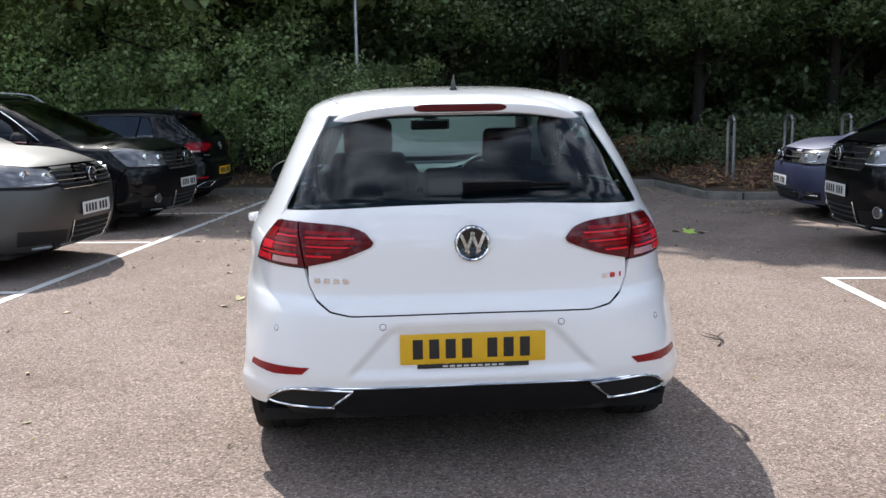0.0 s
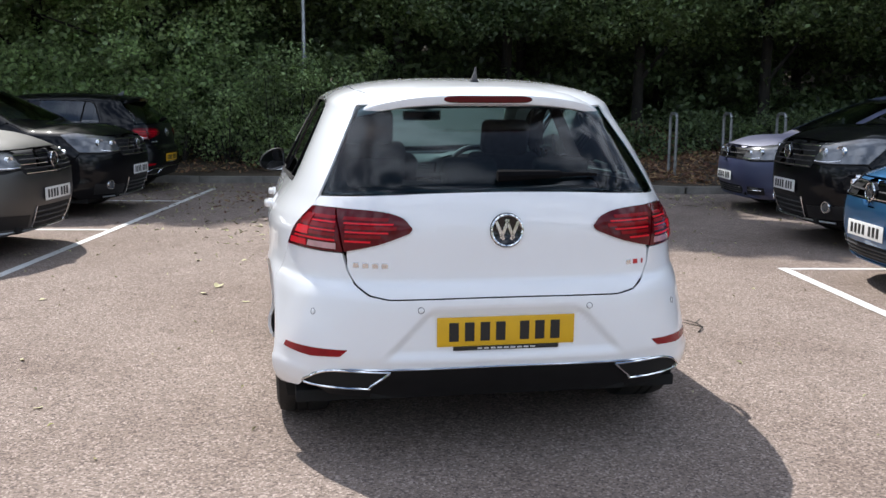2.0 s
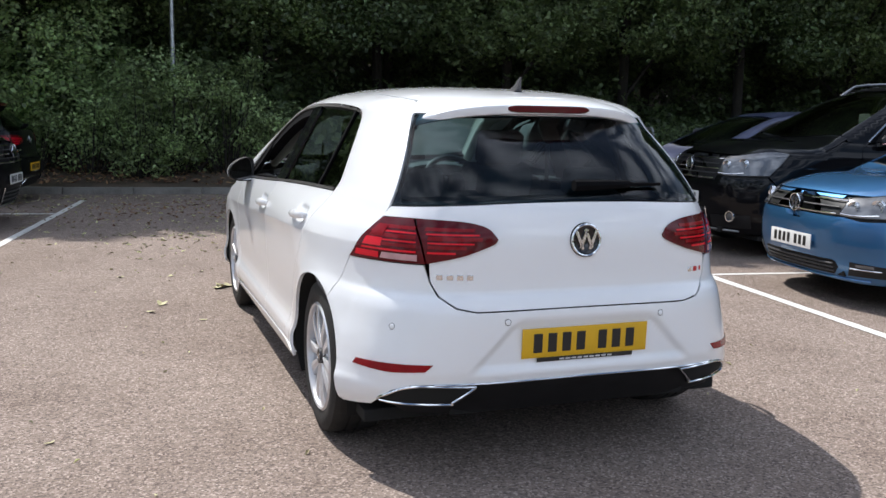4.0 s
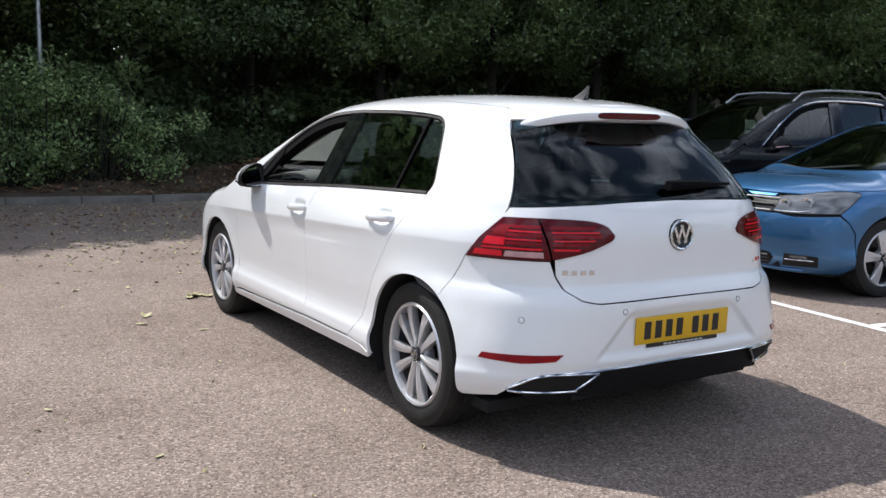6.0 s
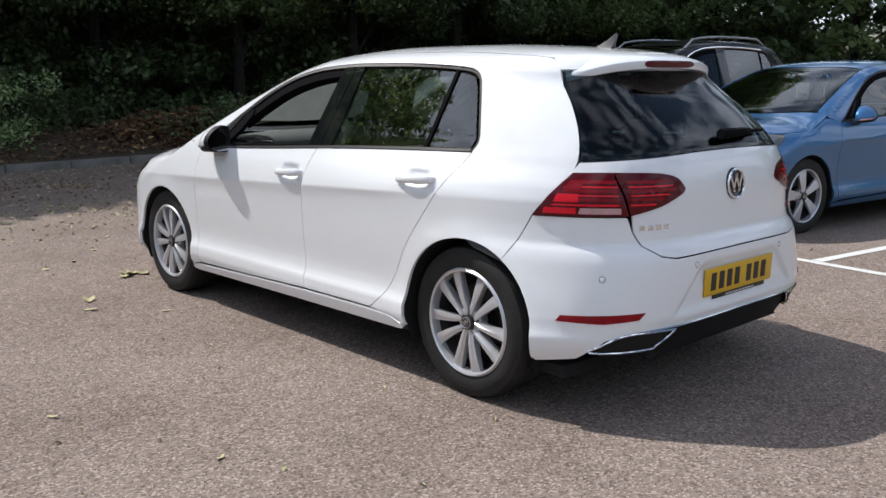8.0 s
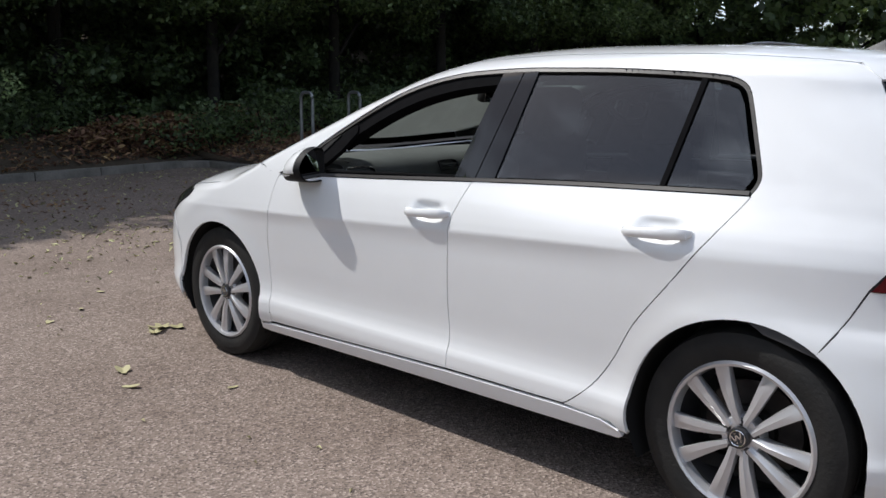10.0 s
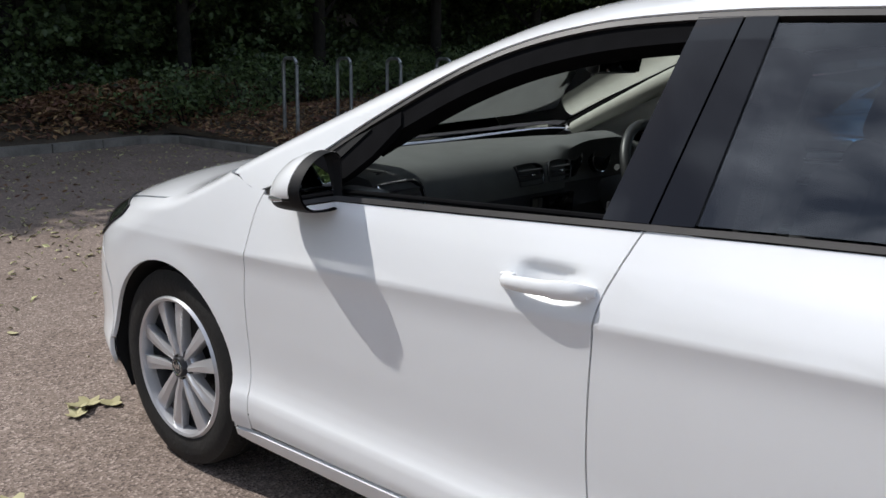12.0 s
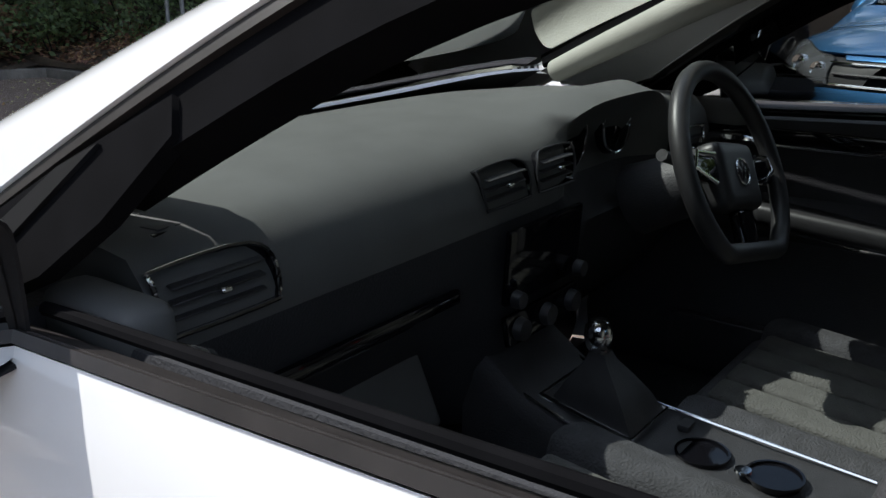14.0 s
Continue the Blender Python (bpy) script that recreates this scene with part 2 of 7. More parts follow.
# ---- shared builders ----
def part(name, bm, mat, parent=None, label="", smooth=True, angle=40):
    """Links a bmesh as one mesh object under a thing or a part."""
    me = bpy.data.meshes.new(name)
    bmesh.ops.recalc_face_normals(bm, faces=bm.faces)
    bm.to_mesh(me)
    bm.free()
    me.materials.append(mat)
    if smooth and len(me.polygons):
        me.polygons.foreach_set("use_smooth", [True] * len(me.polygons))
        me.set_sharp_from_angle(angle=radians(angle))
    ob = new(name, me)
    if parent is not None:
        ob.parent = parent
    if label:
        tagged(ob, label)
    return ob


def raw_part(name, verts, faces, mat, parent=None, label="", smooth=False):
    me = bpy.data.meshes.new(name)
    me.from_pydata(verts, [], faces)
    me.materials.append(mat)
    if smooth:
        me.polygons.foreach_set("use_smooth", [True] * len(me.polygons))
    ob = new(name, me)
    if parent is not None:
        ob.parent = parent
    if label:
        tagged(ob, label)
    return ob


def thing(name, m, label, category, group=""):
    ob = new(name)
    ob.matrix_world = m
    ob.empty_display_size = 0.2
    return tagged(ob, label, category, group)


def add_box(bm, size, m, bevel=0.0, seg=2):
    r = bmesh.ops.create_cube(bm, size=1.0)
    vs = r["verts"]
    bmesh.ops.transform(bm, matrix=m @ Matrix.Diagonal((*size, 1)), verts=vs)
    if bevel:
        es = list({e for v in vs for e in v.link_edges})
        bmesh.ops.bevel(bm, geom=es, offset=bevel, segments=seg, affect="EDGES", profile=0.6)
    return bm


def box(size, m, bevel=0.0, seg=2):
    return add_box(bmesh.new(), size, m, bevel, seg)


def add_tube(bm, points, radius, sides=8, closed=False, caps=True):
    """A round tube along points; radius a number or one for each point."""
    pts = [Vector(p) for p in points]
    n = len(pts)
    rings = []
    up = Vector((0, 0, 1))
    for i, p in enumerate(pts):
        a, b = (pts[i - 1], pts[(i + 1) % n]) if closed else (pts[max(i - 1, 0)], pts[min(i + 1, n - 1)])
        d = (b - a).normalized()
        s = d.cross(up)
        if s.length < 0.05:
            s = d.cross(Vector((1, 0, 0)))
        s.normalize()
        t = s.cross(d)
        r = radius[i] if hasattr(radius, "__len__") else radius
        rings.append([bm.verts.new(p + (s * math.cos(k * math.tau / sides) + t * math.sin(k * math.tau / sides)) * r) for k in range(sides)])
    for i in range(n if closed else n - 1):
        a, b = rings[i], rings[(i + 1) % n]
        for k in range(sides):
            bm.faces.new((a[k], a[(k + 1) % sides], b[(k + 1) % sides], b[k]))
    if caps and not closed:
        bm.faces.new(rings[0][::-1])
        bm.faces.new(rings[-1])
    return bm


def tube(points, radius, sides=8, closed=False):
    return add_tube(bmesh.new(), points, radius, sides, closed)


def add_lathe(bm, profile, axis_m, seg=48, closed=False):
    """Turns a profile of (radius, along) round the local x axis of axis_m."""
    rings = []
    for r, a in profile:
        rings.append([bm.verts.new(axis_m @ Vector((a, r * math.cos(k * math.tau / seg), r * math.sin(k * math.tau / seg)))) for k in range(seg)])
    for i in range(len(rings) - (0 if closed else 1)):
        a, b = rings[i], rings[(i + 1) % len(rings)]
        for k in range(seg):
            bm.faces.new((a[k], a[(k + 1) % seg], b[(k + 1) % seg], b[k]))
    if not closed:
        for ring, (r, _) in ((rings[0], profile[0]), (rings[-1], profile[-1])):
            if r > 1e-4:
                bm.faces.new(ring)
    return bm


def add_loft(bm, sections, cap=True):
    """Skins closed sections of equal length."""
    rings = [[bm.verts.new(p) for p in s] for s in sections]
    k = len(rings[0])
    for a, b in zip(rings, rings[1:]):
        for i in range(k):
            bm.faces.new((a[i], a[(i + 1) % k], b[(i + 1) % k], b[i]))
    if cap:
        bm.faces.new(rings[0][::-1])
        bm.faces.new(rings[-1])
    return bm


def add_prism(bm, outline, m, depth):
    """A flat outline of (x, y) thickened by depth along local z."""
    a = [bm.verts.new(m @ Vector((x, y, 0))) for x, y in outline]
    b = [bm.verts.new(m @ Vector((x, y, depth))) for x, y in outline]
    k = len(a)
    bm.faces.new(a[::-1])
    bm.faces.new(b)
    for i in range(k):
        bm.faces.new((a[i], a[(i + 1) % k], b[(i + 1) % k], b[i]))
    return bm


def curve_of(points):
    """A smooth function through (x, value) points, that overshoots nowhere."""
    pts = sorted(points)
    xs, ys = [p[0] for p in pts], [p[1] for p in pts]
    n = len(xs)
    d = [(ys[i + 1] - ys[i]) / (xs[i + 1] - xs[i]) for i in range(n - 1)]
    m = [d[0]] + [0 if d[i - 1] * d[i] <= 0 else 2 * d[i - 1] * d[i] / (d[i - 1] + d[i]) for i in range(1, n - 1)] + [d[-1]]

    def f(x):
        if x <= xs[0]:
            return ys[0]
        if x >= xs[-1]:
            return ys[-1]
        i = 0
        while x > xs[i + 1]:
            i += 1
        h = xs[i + 1] - xs[i]
        t = (x - xs[i]) / h
        return (2 * t**3 - 3 * t * t + 1) * ys[i] + (t**3 - 2 * t * t + t) * h * m[i] + (3 * t * t - 2 * t**3) * ys[i + 1] + (t**3 - t * t) * h * m[i + 1]

    return f


def smooth_outline(points, per=6, closed=True, sharp=()):
    """Catmull-Rom through 2D points; those whose index is in sharp stay corners."""
    n = len(points)
    out = []
    for i in range(n if closed else n - 1):
        p1, p2 = points[i], points[(i + 1) % n]
        p0 = p1 if (i in sharp or (not closed and i == 0)) else points[i - 1]
        j = (i + 1) % n
        p3 = p2 if (j in sharp or (not closed and j == n - 1)) else points[(i + 2) % n]
        for k in range(per):
            t = k / per
            q = []
            for c in (0, 1):
                a, b, cc, dd = p0[c], p1[c], p2[c], p3[c]
                q.append(0.5 * (2 * b + (cc - a) * t + (2 * a - 5 * b + 4 * cc - dd) * t * t + (3 * b - a - 3 * cc + dd) * t**3))
            out.append(tuple(q))
    if not closed:
        out.append(tuple(points[-1]))
    return out


def raw_strip(points, half):
    """A flat webbing band of some thickness along points, lying in planes of constant x."""
    bm = bmesh.new()
    add_loft(bm, [[Vector(p) + Vector((dx, dy * half, 0)) for dx, dy in ((-.0012, -1), (.0012, -1), (.0012, 1), (-.0012, 1))] for p in points])
    return bm


# ---- the car park ----
ACROSS = Vector((0.989, -0.148, 0))    # along a bay
KERB_LINE = [(-40, 18.3), (-12, 14.1), (-6, 12.95), (-2.4, 12.2), (0.7, 11.85), (2.6, 12.0), (4.05, 12.3), (4.46, 12.05), (4.42, 10.4), (4.48, 9.7), (4.9, 9.45), (7.5, 9.15), (12, 8.7), (40, 4.6)]


def bank_rise(x, y):
    """Height of the earth behind the kerb, which turns a corner near x = 4.46."""
    d = max(y - kerb_y(x) - 0.1, 0)
    if x > 4.46:
        d = min(d, x - 4.46 + max(0, y - 12.3))
    return 0.10 + 0.50 * (1 - math.exp(-d / 2.2)) + 0.012 * d


def kerb_y(x):
    for (x0, y0), (x1, y1) in zip(KERB_LINE, KERB_LINE[1:]):
        if x0 <= x <= x1:
            return y0 + (y1 - y0) * (x - x0) / (x1 - x0)
    return 12.0


ground = bmesh.new()
edges_x = [-900, -200, -60, -25] + [i * 1.0 for i in range(-14, 15)] + [25, 60, 200, 900]
grid = [[ground.verts.new((x, y, -0.02 * (abs(x) > 60 or abs(y) > 60))) for y in edges_x] for x in edges_x]
for i in range(len(edges_x) - 1):
    for j in range(len(edges_x) - 1):
        ground.faces.new((grid[i][j], grid[i + 1][j], grid[i + 1][j + 1], grid[i][j + 1]))
tagged(part("ground", ground, ASPHALT), "worn brown-grey asphalt of an open car park", "ground", kind="structure")

bed = bmesh.new()
rows = []
for x in sorted([-40, -25, -14] + [-9 + 0.45 * i for i in range(46)] + [4.02, 4.44, 4.49, 4.6, 4.72, 4.86, 15, 25, 40]):
    y0 = kerb_y(x) + 0.1
    if 4.05 < x < 4.47:
        y0 = 12.3
    line = []
    for d in (0, 0.3, 0.7, 1.2, 1.8, 2.6, 3.6, 5, 8, 14, 40):
        rise = bank_rise(x, y0 + d) + (2.5 if d > 12 else 0)
        lump = 0.10 * noise.noise((x * 0.8, (y0 + d) * 0.8, 1)) + 0.05 * noise.noise((x * 2.5, (y0 + d) * 2.5, 4))
        line.append(bed.verts.new((x, y0 + d, rise + (lump if d > 0.2 else 0))))
    rows.append(line)
for a, b in zip(rows, rows[1:]):
    for i in range(len(a) - 1):
        bed.faces.new((a[i], b[i], b[i + 1], a[i + 1]))
tagged(part("planting_bed", bed, EARTH), "dark earth bank strewn with dry leaves behind the kerb", "bank", kind="structure")


def bank_z(x, y):
    return bank_rise(x, y)


# kerb stones, laid end to end along the kerb line
kerb = tagged(new("kerb"), "grey concrete kerb stones edging the planting bed", "kerb", kind="structure")
KERB_STONE = None
for (x0, y0), (x1, y1) in zip(KERB_LINE[1:-1], KERB_LINE[2:-1]):
    a, b = Vector((x0, y0, 0)), Vector((x1, y1, 0))
    length = (b - a).length
    count = max(1, round(length / 0.915))
    turn = math.degrees(math.atan2(y1 - y0, x1 - x0))
    if KERB_STONE is None:
        first = part("kerb_stone", box((1.0, 0.125, 0.22), pose(0, 0, 0.0), 0.014), KERB, kerb)
        KERB_STONE = first.data
        bpy.data.objects.remove(first)
    for k in range(count):
        c = a + (b - a) * ((k + 0.5) / count)
        stone = new("kerb_stone", KERB_STONE)
        stone.parent = kerb
        stone.matrix_world = pose(c.x, c.y + 0.06, 0.004 * math.sin(k * 7.1 + x0), 0, 0, turn) @ Matrix.Diagonal((length / count - 0.008, 1, 1, 1))


def bay_line(name, start, direction, length, width=0.085):
    """A painted line: a thin strip with slightly ragged edges."""
    d = direction.normalized()
    s = Vector((-d.y, d.x, 0))
    n = max(6, int(length / 0.12))
    bm = bmesh.new()
    left, right = [], []
    for i in range(n + 1):
        p = Vector(start) + d * (length * i / n)
        j = 0.004 * noise.noise((p.x * 9, p.y * 9, 0))
        k = 0.004 * noise.noise((p.x * 9, p.y * 9, 7))
        left.append(bm.verts.new((*(p + s * (width / 2 + j)).xy, 0.004)))
        right.append(bm.verts.new((*(p - s * (width / 2 + k)).xy, 0.004)))
    for i in range(n):
        bm.faces.new((left[i], left[i + 1], right[i + 1], right[i]))
    return tagged(part(name, bm, LINE_PAINT), "worn white parking bay line painted on the asphalt", "bay line", "bay lines", "structure")


LEFT0, RIGHT0 = Vector((-3.085, 4.0, 0)), Vector((3.14, 3.58, 0))
bay_line("bay_line", LEFT0 - Vector((0.14, 0.99, 0)) * 6, Vector((0.14, 0.99, 0)), 13.2)
bay_line("bay_line", RIGHT0 - Vector((0.115, 0.993, 0)) * 9, Vector((0.115, 0.993, 0)), 9.04)
for d in (-2.75, 0.0, 2.68, 5.45):
    bay_line("bay_line", LEFT0 + Vector((0.14, 0.99, 0)) * d - ACROSS * 0.05, -ACROSS, 4.8)
for d in (-7.6, -5.07, -2.53):
    bay_line("bay_line", RIGHT0 + Vector((0.115, 0.993, 0)) * d + ACROSS * 0.05, ACROSS, 4.8)
bay_line("bay_line", RIGHT0 + ACROSS * 0.05, ACROSS, 4.8, 0.06)


def cycle_stand(m):
    """A hoop of bent steel tube on two feet."""
    pts = [(0, 0, -0.2), (0, 0, 0.4), (0, 0, 0.72)]
    pts += [(0.09 - 0.09 * math.cos(a), 0, 0.72 + 0.09 * math.sin(a)) for a in (0.4, 0.8, 1.2, 1.57)]
    pts += [(0.21 + 0.09 * math.sin(a), 0, 0.72 + 0.09 * math.cos(a)) for a in (0.0, 0.4, 0.8, 1.2, 1.57)]
    pts += [(0.30, 0, 0.4), (0.30, 0, -0.2)]
    bm = tube(pts, 0.025, 10)
    return bm


STANDS = [(5.06, 10.3), (5.95, 10.27), (6.84, 10.22), (7.75, 10.1), (8.65, 9.98)]
for k, (x, y) in enumerate(STANDS):
    st = thing("cycle_stand", pose(x, y, 0.36, 0, 0, 86), "galvanised steel hoop stand set in the leafy bank", "cycle stand", "cycle stands")
    part("hoop", cycle_stand(None), GALV, st)

post = thing("lamp_post", pose(-0.65, 13.4, 0.3), "slim galvanised lamp post among the trees", "lamp post")
part("column", add_lathe(bmesh.new(), [(0.06, -0.4), (0.06, 1.0), (0.042, 1.05), (0.034, 5.6)], pose(0, 0, 0, 0, -90, 0), 16), GALV, post)
part("lantern", box((0.2, 0.5, 0.12), pose(0, -0.2, 5.65), 0.03), GALV, post)


# ---- trees ----
def leaf_cloud(name, centres, radii, per, size, mat, parent, rng, flat=0.75):
    """Many small folded leaves in clumps: one mesh."""
    c = np.repeat(np.asarray(centres, float), per, axis=0)
    r = np.repeat(np.asarray(radii, float), per)
    n = len(c)
    d = rng.normal(size=(n, 3))
    d /= np.linalg.norm(d, axis=1)[:, None]
    d *= (rng.random(n) ** 0.42)[:, None]
    d[:, 2] *= flat
    p = c + d * r[:, None]
    up = rng.normal(size=(n, 3)) * 0.62 + np.array((0, -0.35, 0.75))
    up /= np.linalg.norm(up, axis=1)[:, None]
    axis = np.cross(up, rng.normal(size=(n, 3)))
    axis /= np.linalg.norm(axis, axis=1)[:, None]
    side = np.cross(up, axis)
    s = size * (0.6 + 0.8 * rng.random(n))[:, None]
    v = np.empty((n, 4, 3))
    v[:, 0] = p - axis * s * 0.5
    v[:, 1] = p + side * s * 0.33 + up * s * 0.10
    v[:, 2] = p + axis * s * 0.55
    v[:, 3] = p - side * s * 0.33 + up * s * 0.10
    v = v.reshape(-1, 3)
    base = np.arange(n) * 4
    tri = np.stack([base, base + 1, base + 2, base, base + 2, base + 3], 1).reshape(-1)
    me = bpy.data.meshes.new(name)
    me.vertices.add(len(v))
    me.vertices.foreach_set("co", v.reshape(-1))
    me.loops.add(len(tri))
    me.loops.foreach_set("vertex_index", tri.astype(np.int32))
    me.polygons.add(2 * n)
    me.polygons.foreach_set("loop_start", np.arange(2 * n, dtype=np.int32) * 3)
    me.update(calc_edges=True)
    me.materials.append(mat)
    ob = new(name, me)
    if parent is not None:
        ob.parent = parent
    return ob


def outside_sun_shaft(c, base):
    """True outside a slanting shaft cut in the canopy above the cars, so sun reaches the dark blue bonnet."""
    d = Vector(c) + Vector(base) - Vector((5.1, 7.45, 0.95))
    return (d - TO_SUN * d.dot(TO_SUN)).length > 1.45


def tree(x, y, height, spread, low, seed, leaf=0.10, clumps=70, per=130, mat=None, group="trees behind the kerb", low_share=0.0, over=1.0):
    """A tapered, leaning trunk with limbs, and a crown of leaf clumps with gaps."""
    rng = np.random.default_rng(seed)
    z0 = bank_z(x, y) - 0.1 if y > 12.2 else 0.0
    t = thing("tree", pose(x, y, z0), "dense broad-leaved tree with dark green foliage hanging low", "tree", group)
    lean = rng.normal(size=2) * 0.25
    trunk = [(lean[0] * h * h * 0.3 + 0.05 * math.sin(3 * h + seed), lean[1] * h * h * 0.3, height * 0.8 * h) for h in np.linspace(0, 1, 9)]
    bm = tube(trunk, [0.10 * (1 - 0.85 * h) + 0.02 for h in np.linspace(0, 1, 9)], 9)
    centres, radii = [], []
    for k in range(9):
        h = 0.22 + 0.7 * k / 9
        i = min(int(h * 8), 7)
        a = Vector(trunk[i])
        ang = k * 2.4 + seed
        reach = spread * (0.55 + 0.4 * rng.random())
        b = a + Vector((math.cos(ang) * reach, math.sin(ang) * reach, height * 0.12))
        add_tube(bm, [a, a.lerp(b, 0.5) + Vector((0, 0, 0.15)), b], [0.05, 0.03, 0.012], 6)
    part("trunk", bm, BARK, t)
    for k in range(clumps):
        h = low + (4.3 / height - low) * rng.random() if rng.random() < low_share else low + (1 - low) * rng.random() ** 0.85
        wide = spread * (1.0 - 0.55 * max(0, (h - 0.55) / 0.45) ** 1.5) * (0.75 + 0.25 * min(1, h * 3))
        wide *= over if h > 0.45 else 1.0
        ang, q = rng.random() * math.tau, rng.random() ** 0.5
        centres.append((math.cos(ang) * wide * q, math.sin(ang) * wide * q, height * h))
        radii.append(0.30 + 0.42 * rng.random())
    keep = [outside_sun_shaft(c, (x, y, z0)) for c in centres]
    centres, radii = [c for c, k in zip(centres, keep) if k], [r for r, k in zip(radii, keep) if k]
    leaf_cloud("crown", centres, radii, per, leaf, mat or LEAF, t, rng)
    # extra coarse leaves above the view, added to thicken the shade on the ground
    if over > 1:
        high = []
        for k in range(260 if 0 < x < 4 else 150):
            h = 0.42 + 0.58 * rng.random()
            wide = spread * over * (1.0 - 0.5 * max(0, (h - 0.6) / 0.4) ** 1.5)
            ang, q = rng.random() * math.tau, rng.random() ** 0.5
            high.append((math.cos(ang) * wide * q, math.sin(ang) * wide * q, height * h))
        high = [c for c in high if outside_sun_shaft(c, (x, y, z0))]
        leaf_cloud("unseen_shade_crown", high, [0.85] * len(high), 150, 0.24, mat or LEAF, t, rng)
    return t


TREES = [(-11.5, 15.6, 8.0), (-8.6, 15.0, 7.8), (-5.6, 15.0, 8.0), (-3.5, 14.8, 7.6), (-1.5, 16.8, 9.5), (1.3, 15.3, 14.2), (3.5, 15.2, 13.2), (6.0, 14.4, 12.8), (8.4, 13.9, 12.0), (10.9, 13.4, 12.0), (13.6, 13.0, 12.0), (16.5, 12.6, 12.0)]
# the left trees take the palest leaves, which stand in for sun on them
for k, (x, y, h) in enumerate(TREES):
    tree(x, y, h, 2.35, 0.09 if x < 1 else 0.17, 11 + k, mat=LEAF_LIT if k < 4 else (LEAF if k % 3 else LEAF_DARK), clumps=190, per=195, leaf=0.088, low_share=0.72, over=1.3)
for k in range(12):
    tree(-14.5 + 3.1 * k, 18.2 - 0.28 * k, 13.0, 2.9, 0.02, 60 + k, leaf=0.125, clumps=190, per=200, mat=LEAF_DARK if k > 3 else LEAF_LIT, low_share=0.45)
for k, (x, y) in enumerate(((19.5, 12.0), (21.5, 9.0), (22.5, 5.8), (23.0, 2.6), (23.3, -0.6), (23.5, -4.0), (24, -7.5))):
    tree(x, y, 9.5, 2.9, 0.03, 90 + k, leaf=0.22, clumps=150, per=85, mat=LEAF if k % 2 else LEAF_DARK, low_share=0.6)
# the wood goes on behind
rng = np.random.default_rng(3)
wood = [(rng.uniform(-32, 34), rng.uniform(20.5, 24), rng.uniform(0.2, 16)) for _ in range(2500)]
tagged(leaf_cloud("far_wood", wood, [1.0] * 2500, 85, 0.32, LEAF_DARK, None, rng), "dark dense wood behind the trees", "wood", kind="stuff")

# low growth along the foot of the trees; its dark leaf colour carries canopy shade
rng = np.random.default_rng(5)
for k in range(26):
    x = -13 + k * 1.05
    y = kerb_y(x) + (1.5 if x < 1 else 2.3) + 0.7 * rng.random()
    if x > 4.3:
        y = max(y, 12.6)
    sh = thing("shrub", pose(x, y, bank_z(x, y) - 0.05), "low green shrub at the foot of the trees, coloured dark for canopy shade", "shrub", "shrubs under the trees")
    tops = [(0.5 * rng.normal(), 0.3 * rng.normal(), 0.15 + 0.75 * rng.random() * (1.25 if x < 1 else 0.7)) for _ in range(14)]
    stems = bmesh.new()
    for c in tops:
        add_tube(stems, [(c[0] * 0.2, c[1] * 0.2, -0.05), (c[0] * 0.7, c[1] * 0.7, c[2] * 0.6), c], [0.012, 0.008, 0.004], 5)
    part("stem", stems, BARK, sh)
    leaf_cloud("foliage", tops, [0.28 + 0.2 * rng.random() for _ in tops], 110, 0.07, LEAF_DARK, sh, rng)

for k in range(12):
    x = -7.2 + 0.72 * k + 0.2 * rng.random()
    y = kerb_y(x) + 0.75 + 0.35 * rng.random()
    sh = thing("shrub", pose(x, y, bank_z(x, y) - 0.05), "tall leafy shrub overhanging the earth behind the kerb", "shrub", "shrubs under the trees")
    tops = [(0.45 * rng.normal(), 0.22 * rng.normal(), 0.20 + (1.75 if -1.9 < x < 0.6 else 1.05) * rng.random() ** 1.2) for _ in range(28 if -1.9 < x < 0.6 else 18)]
    stems = bmesh.new()
    for c in tops:
        add_tube(stems, [(c[0] * 0.2, c[1] * 0.2, -0.05), (c[0] * 0.7, c[1] * 0.7, c[2] * 0.6), c], [0.014, 0.010, 0.004], 5)
    part("stem", stems, BARK, sh)
    leaf_cloud("foliage", tops, [0.24 + 0.2 * rng.random() for _ in tops], 120, 0.062, LEAF_LIT if k % 2 else LEAF, sh, rng)

# guessed trees on the other sides of the car park, added for the glass to mirror
for k in range(22):
    a = radians(150 + k * 11.5)
    tree(34 * math.cos(a), 34 * math.sin(a) - 2, (12.0 if k < 8 else 7.5) + 1.5 * math.sin(k * 2.3), 3.4, 0.08, 200 + k, leaf=0.5, clumps=60, per=24, group="trees round the car park")


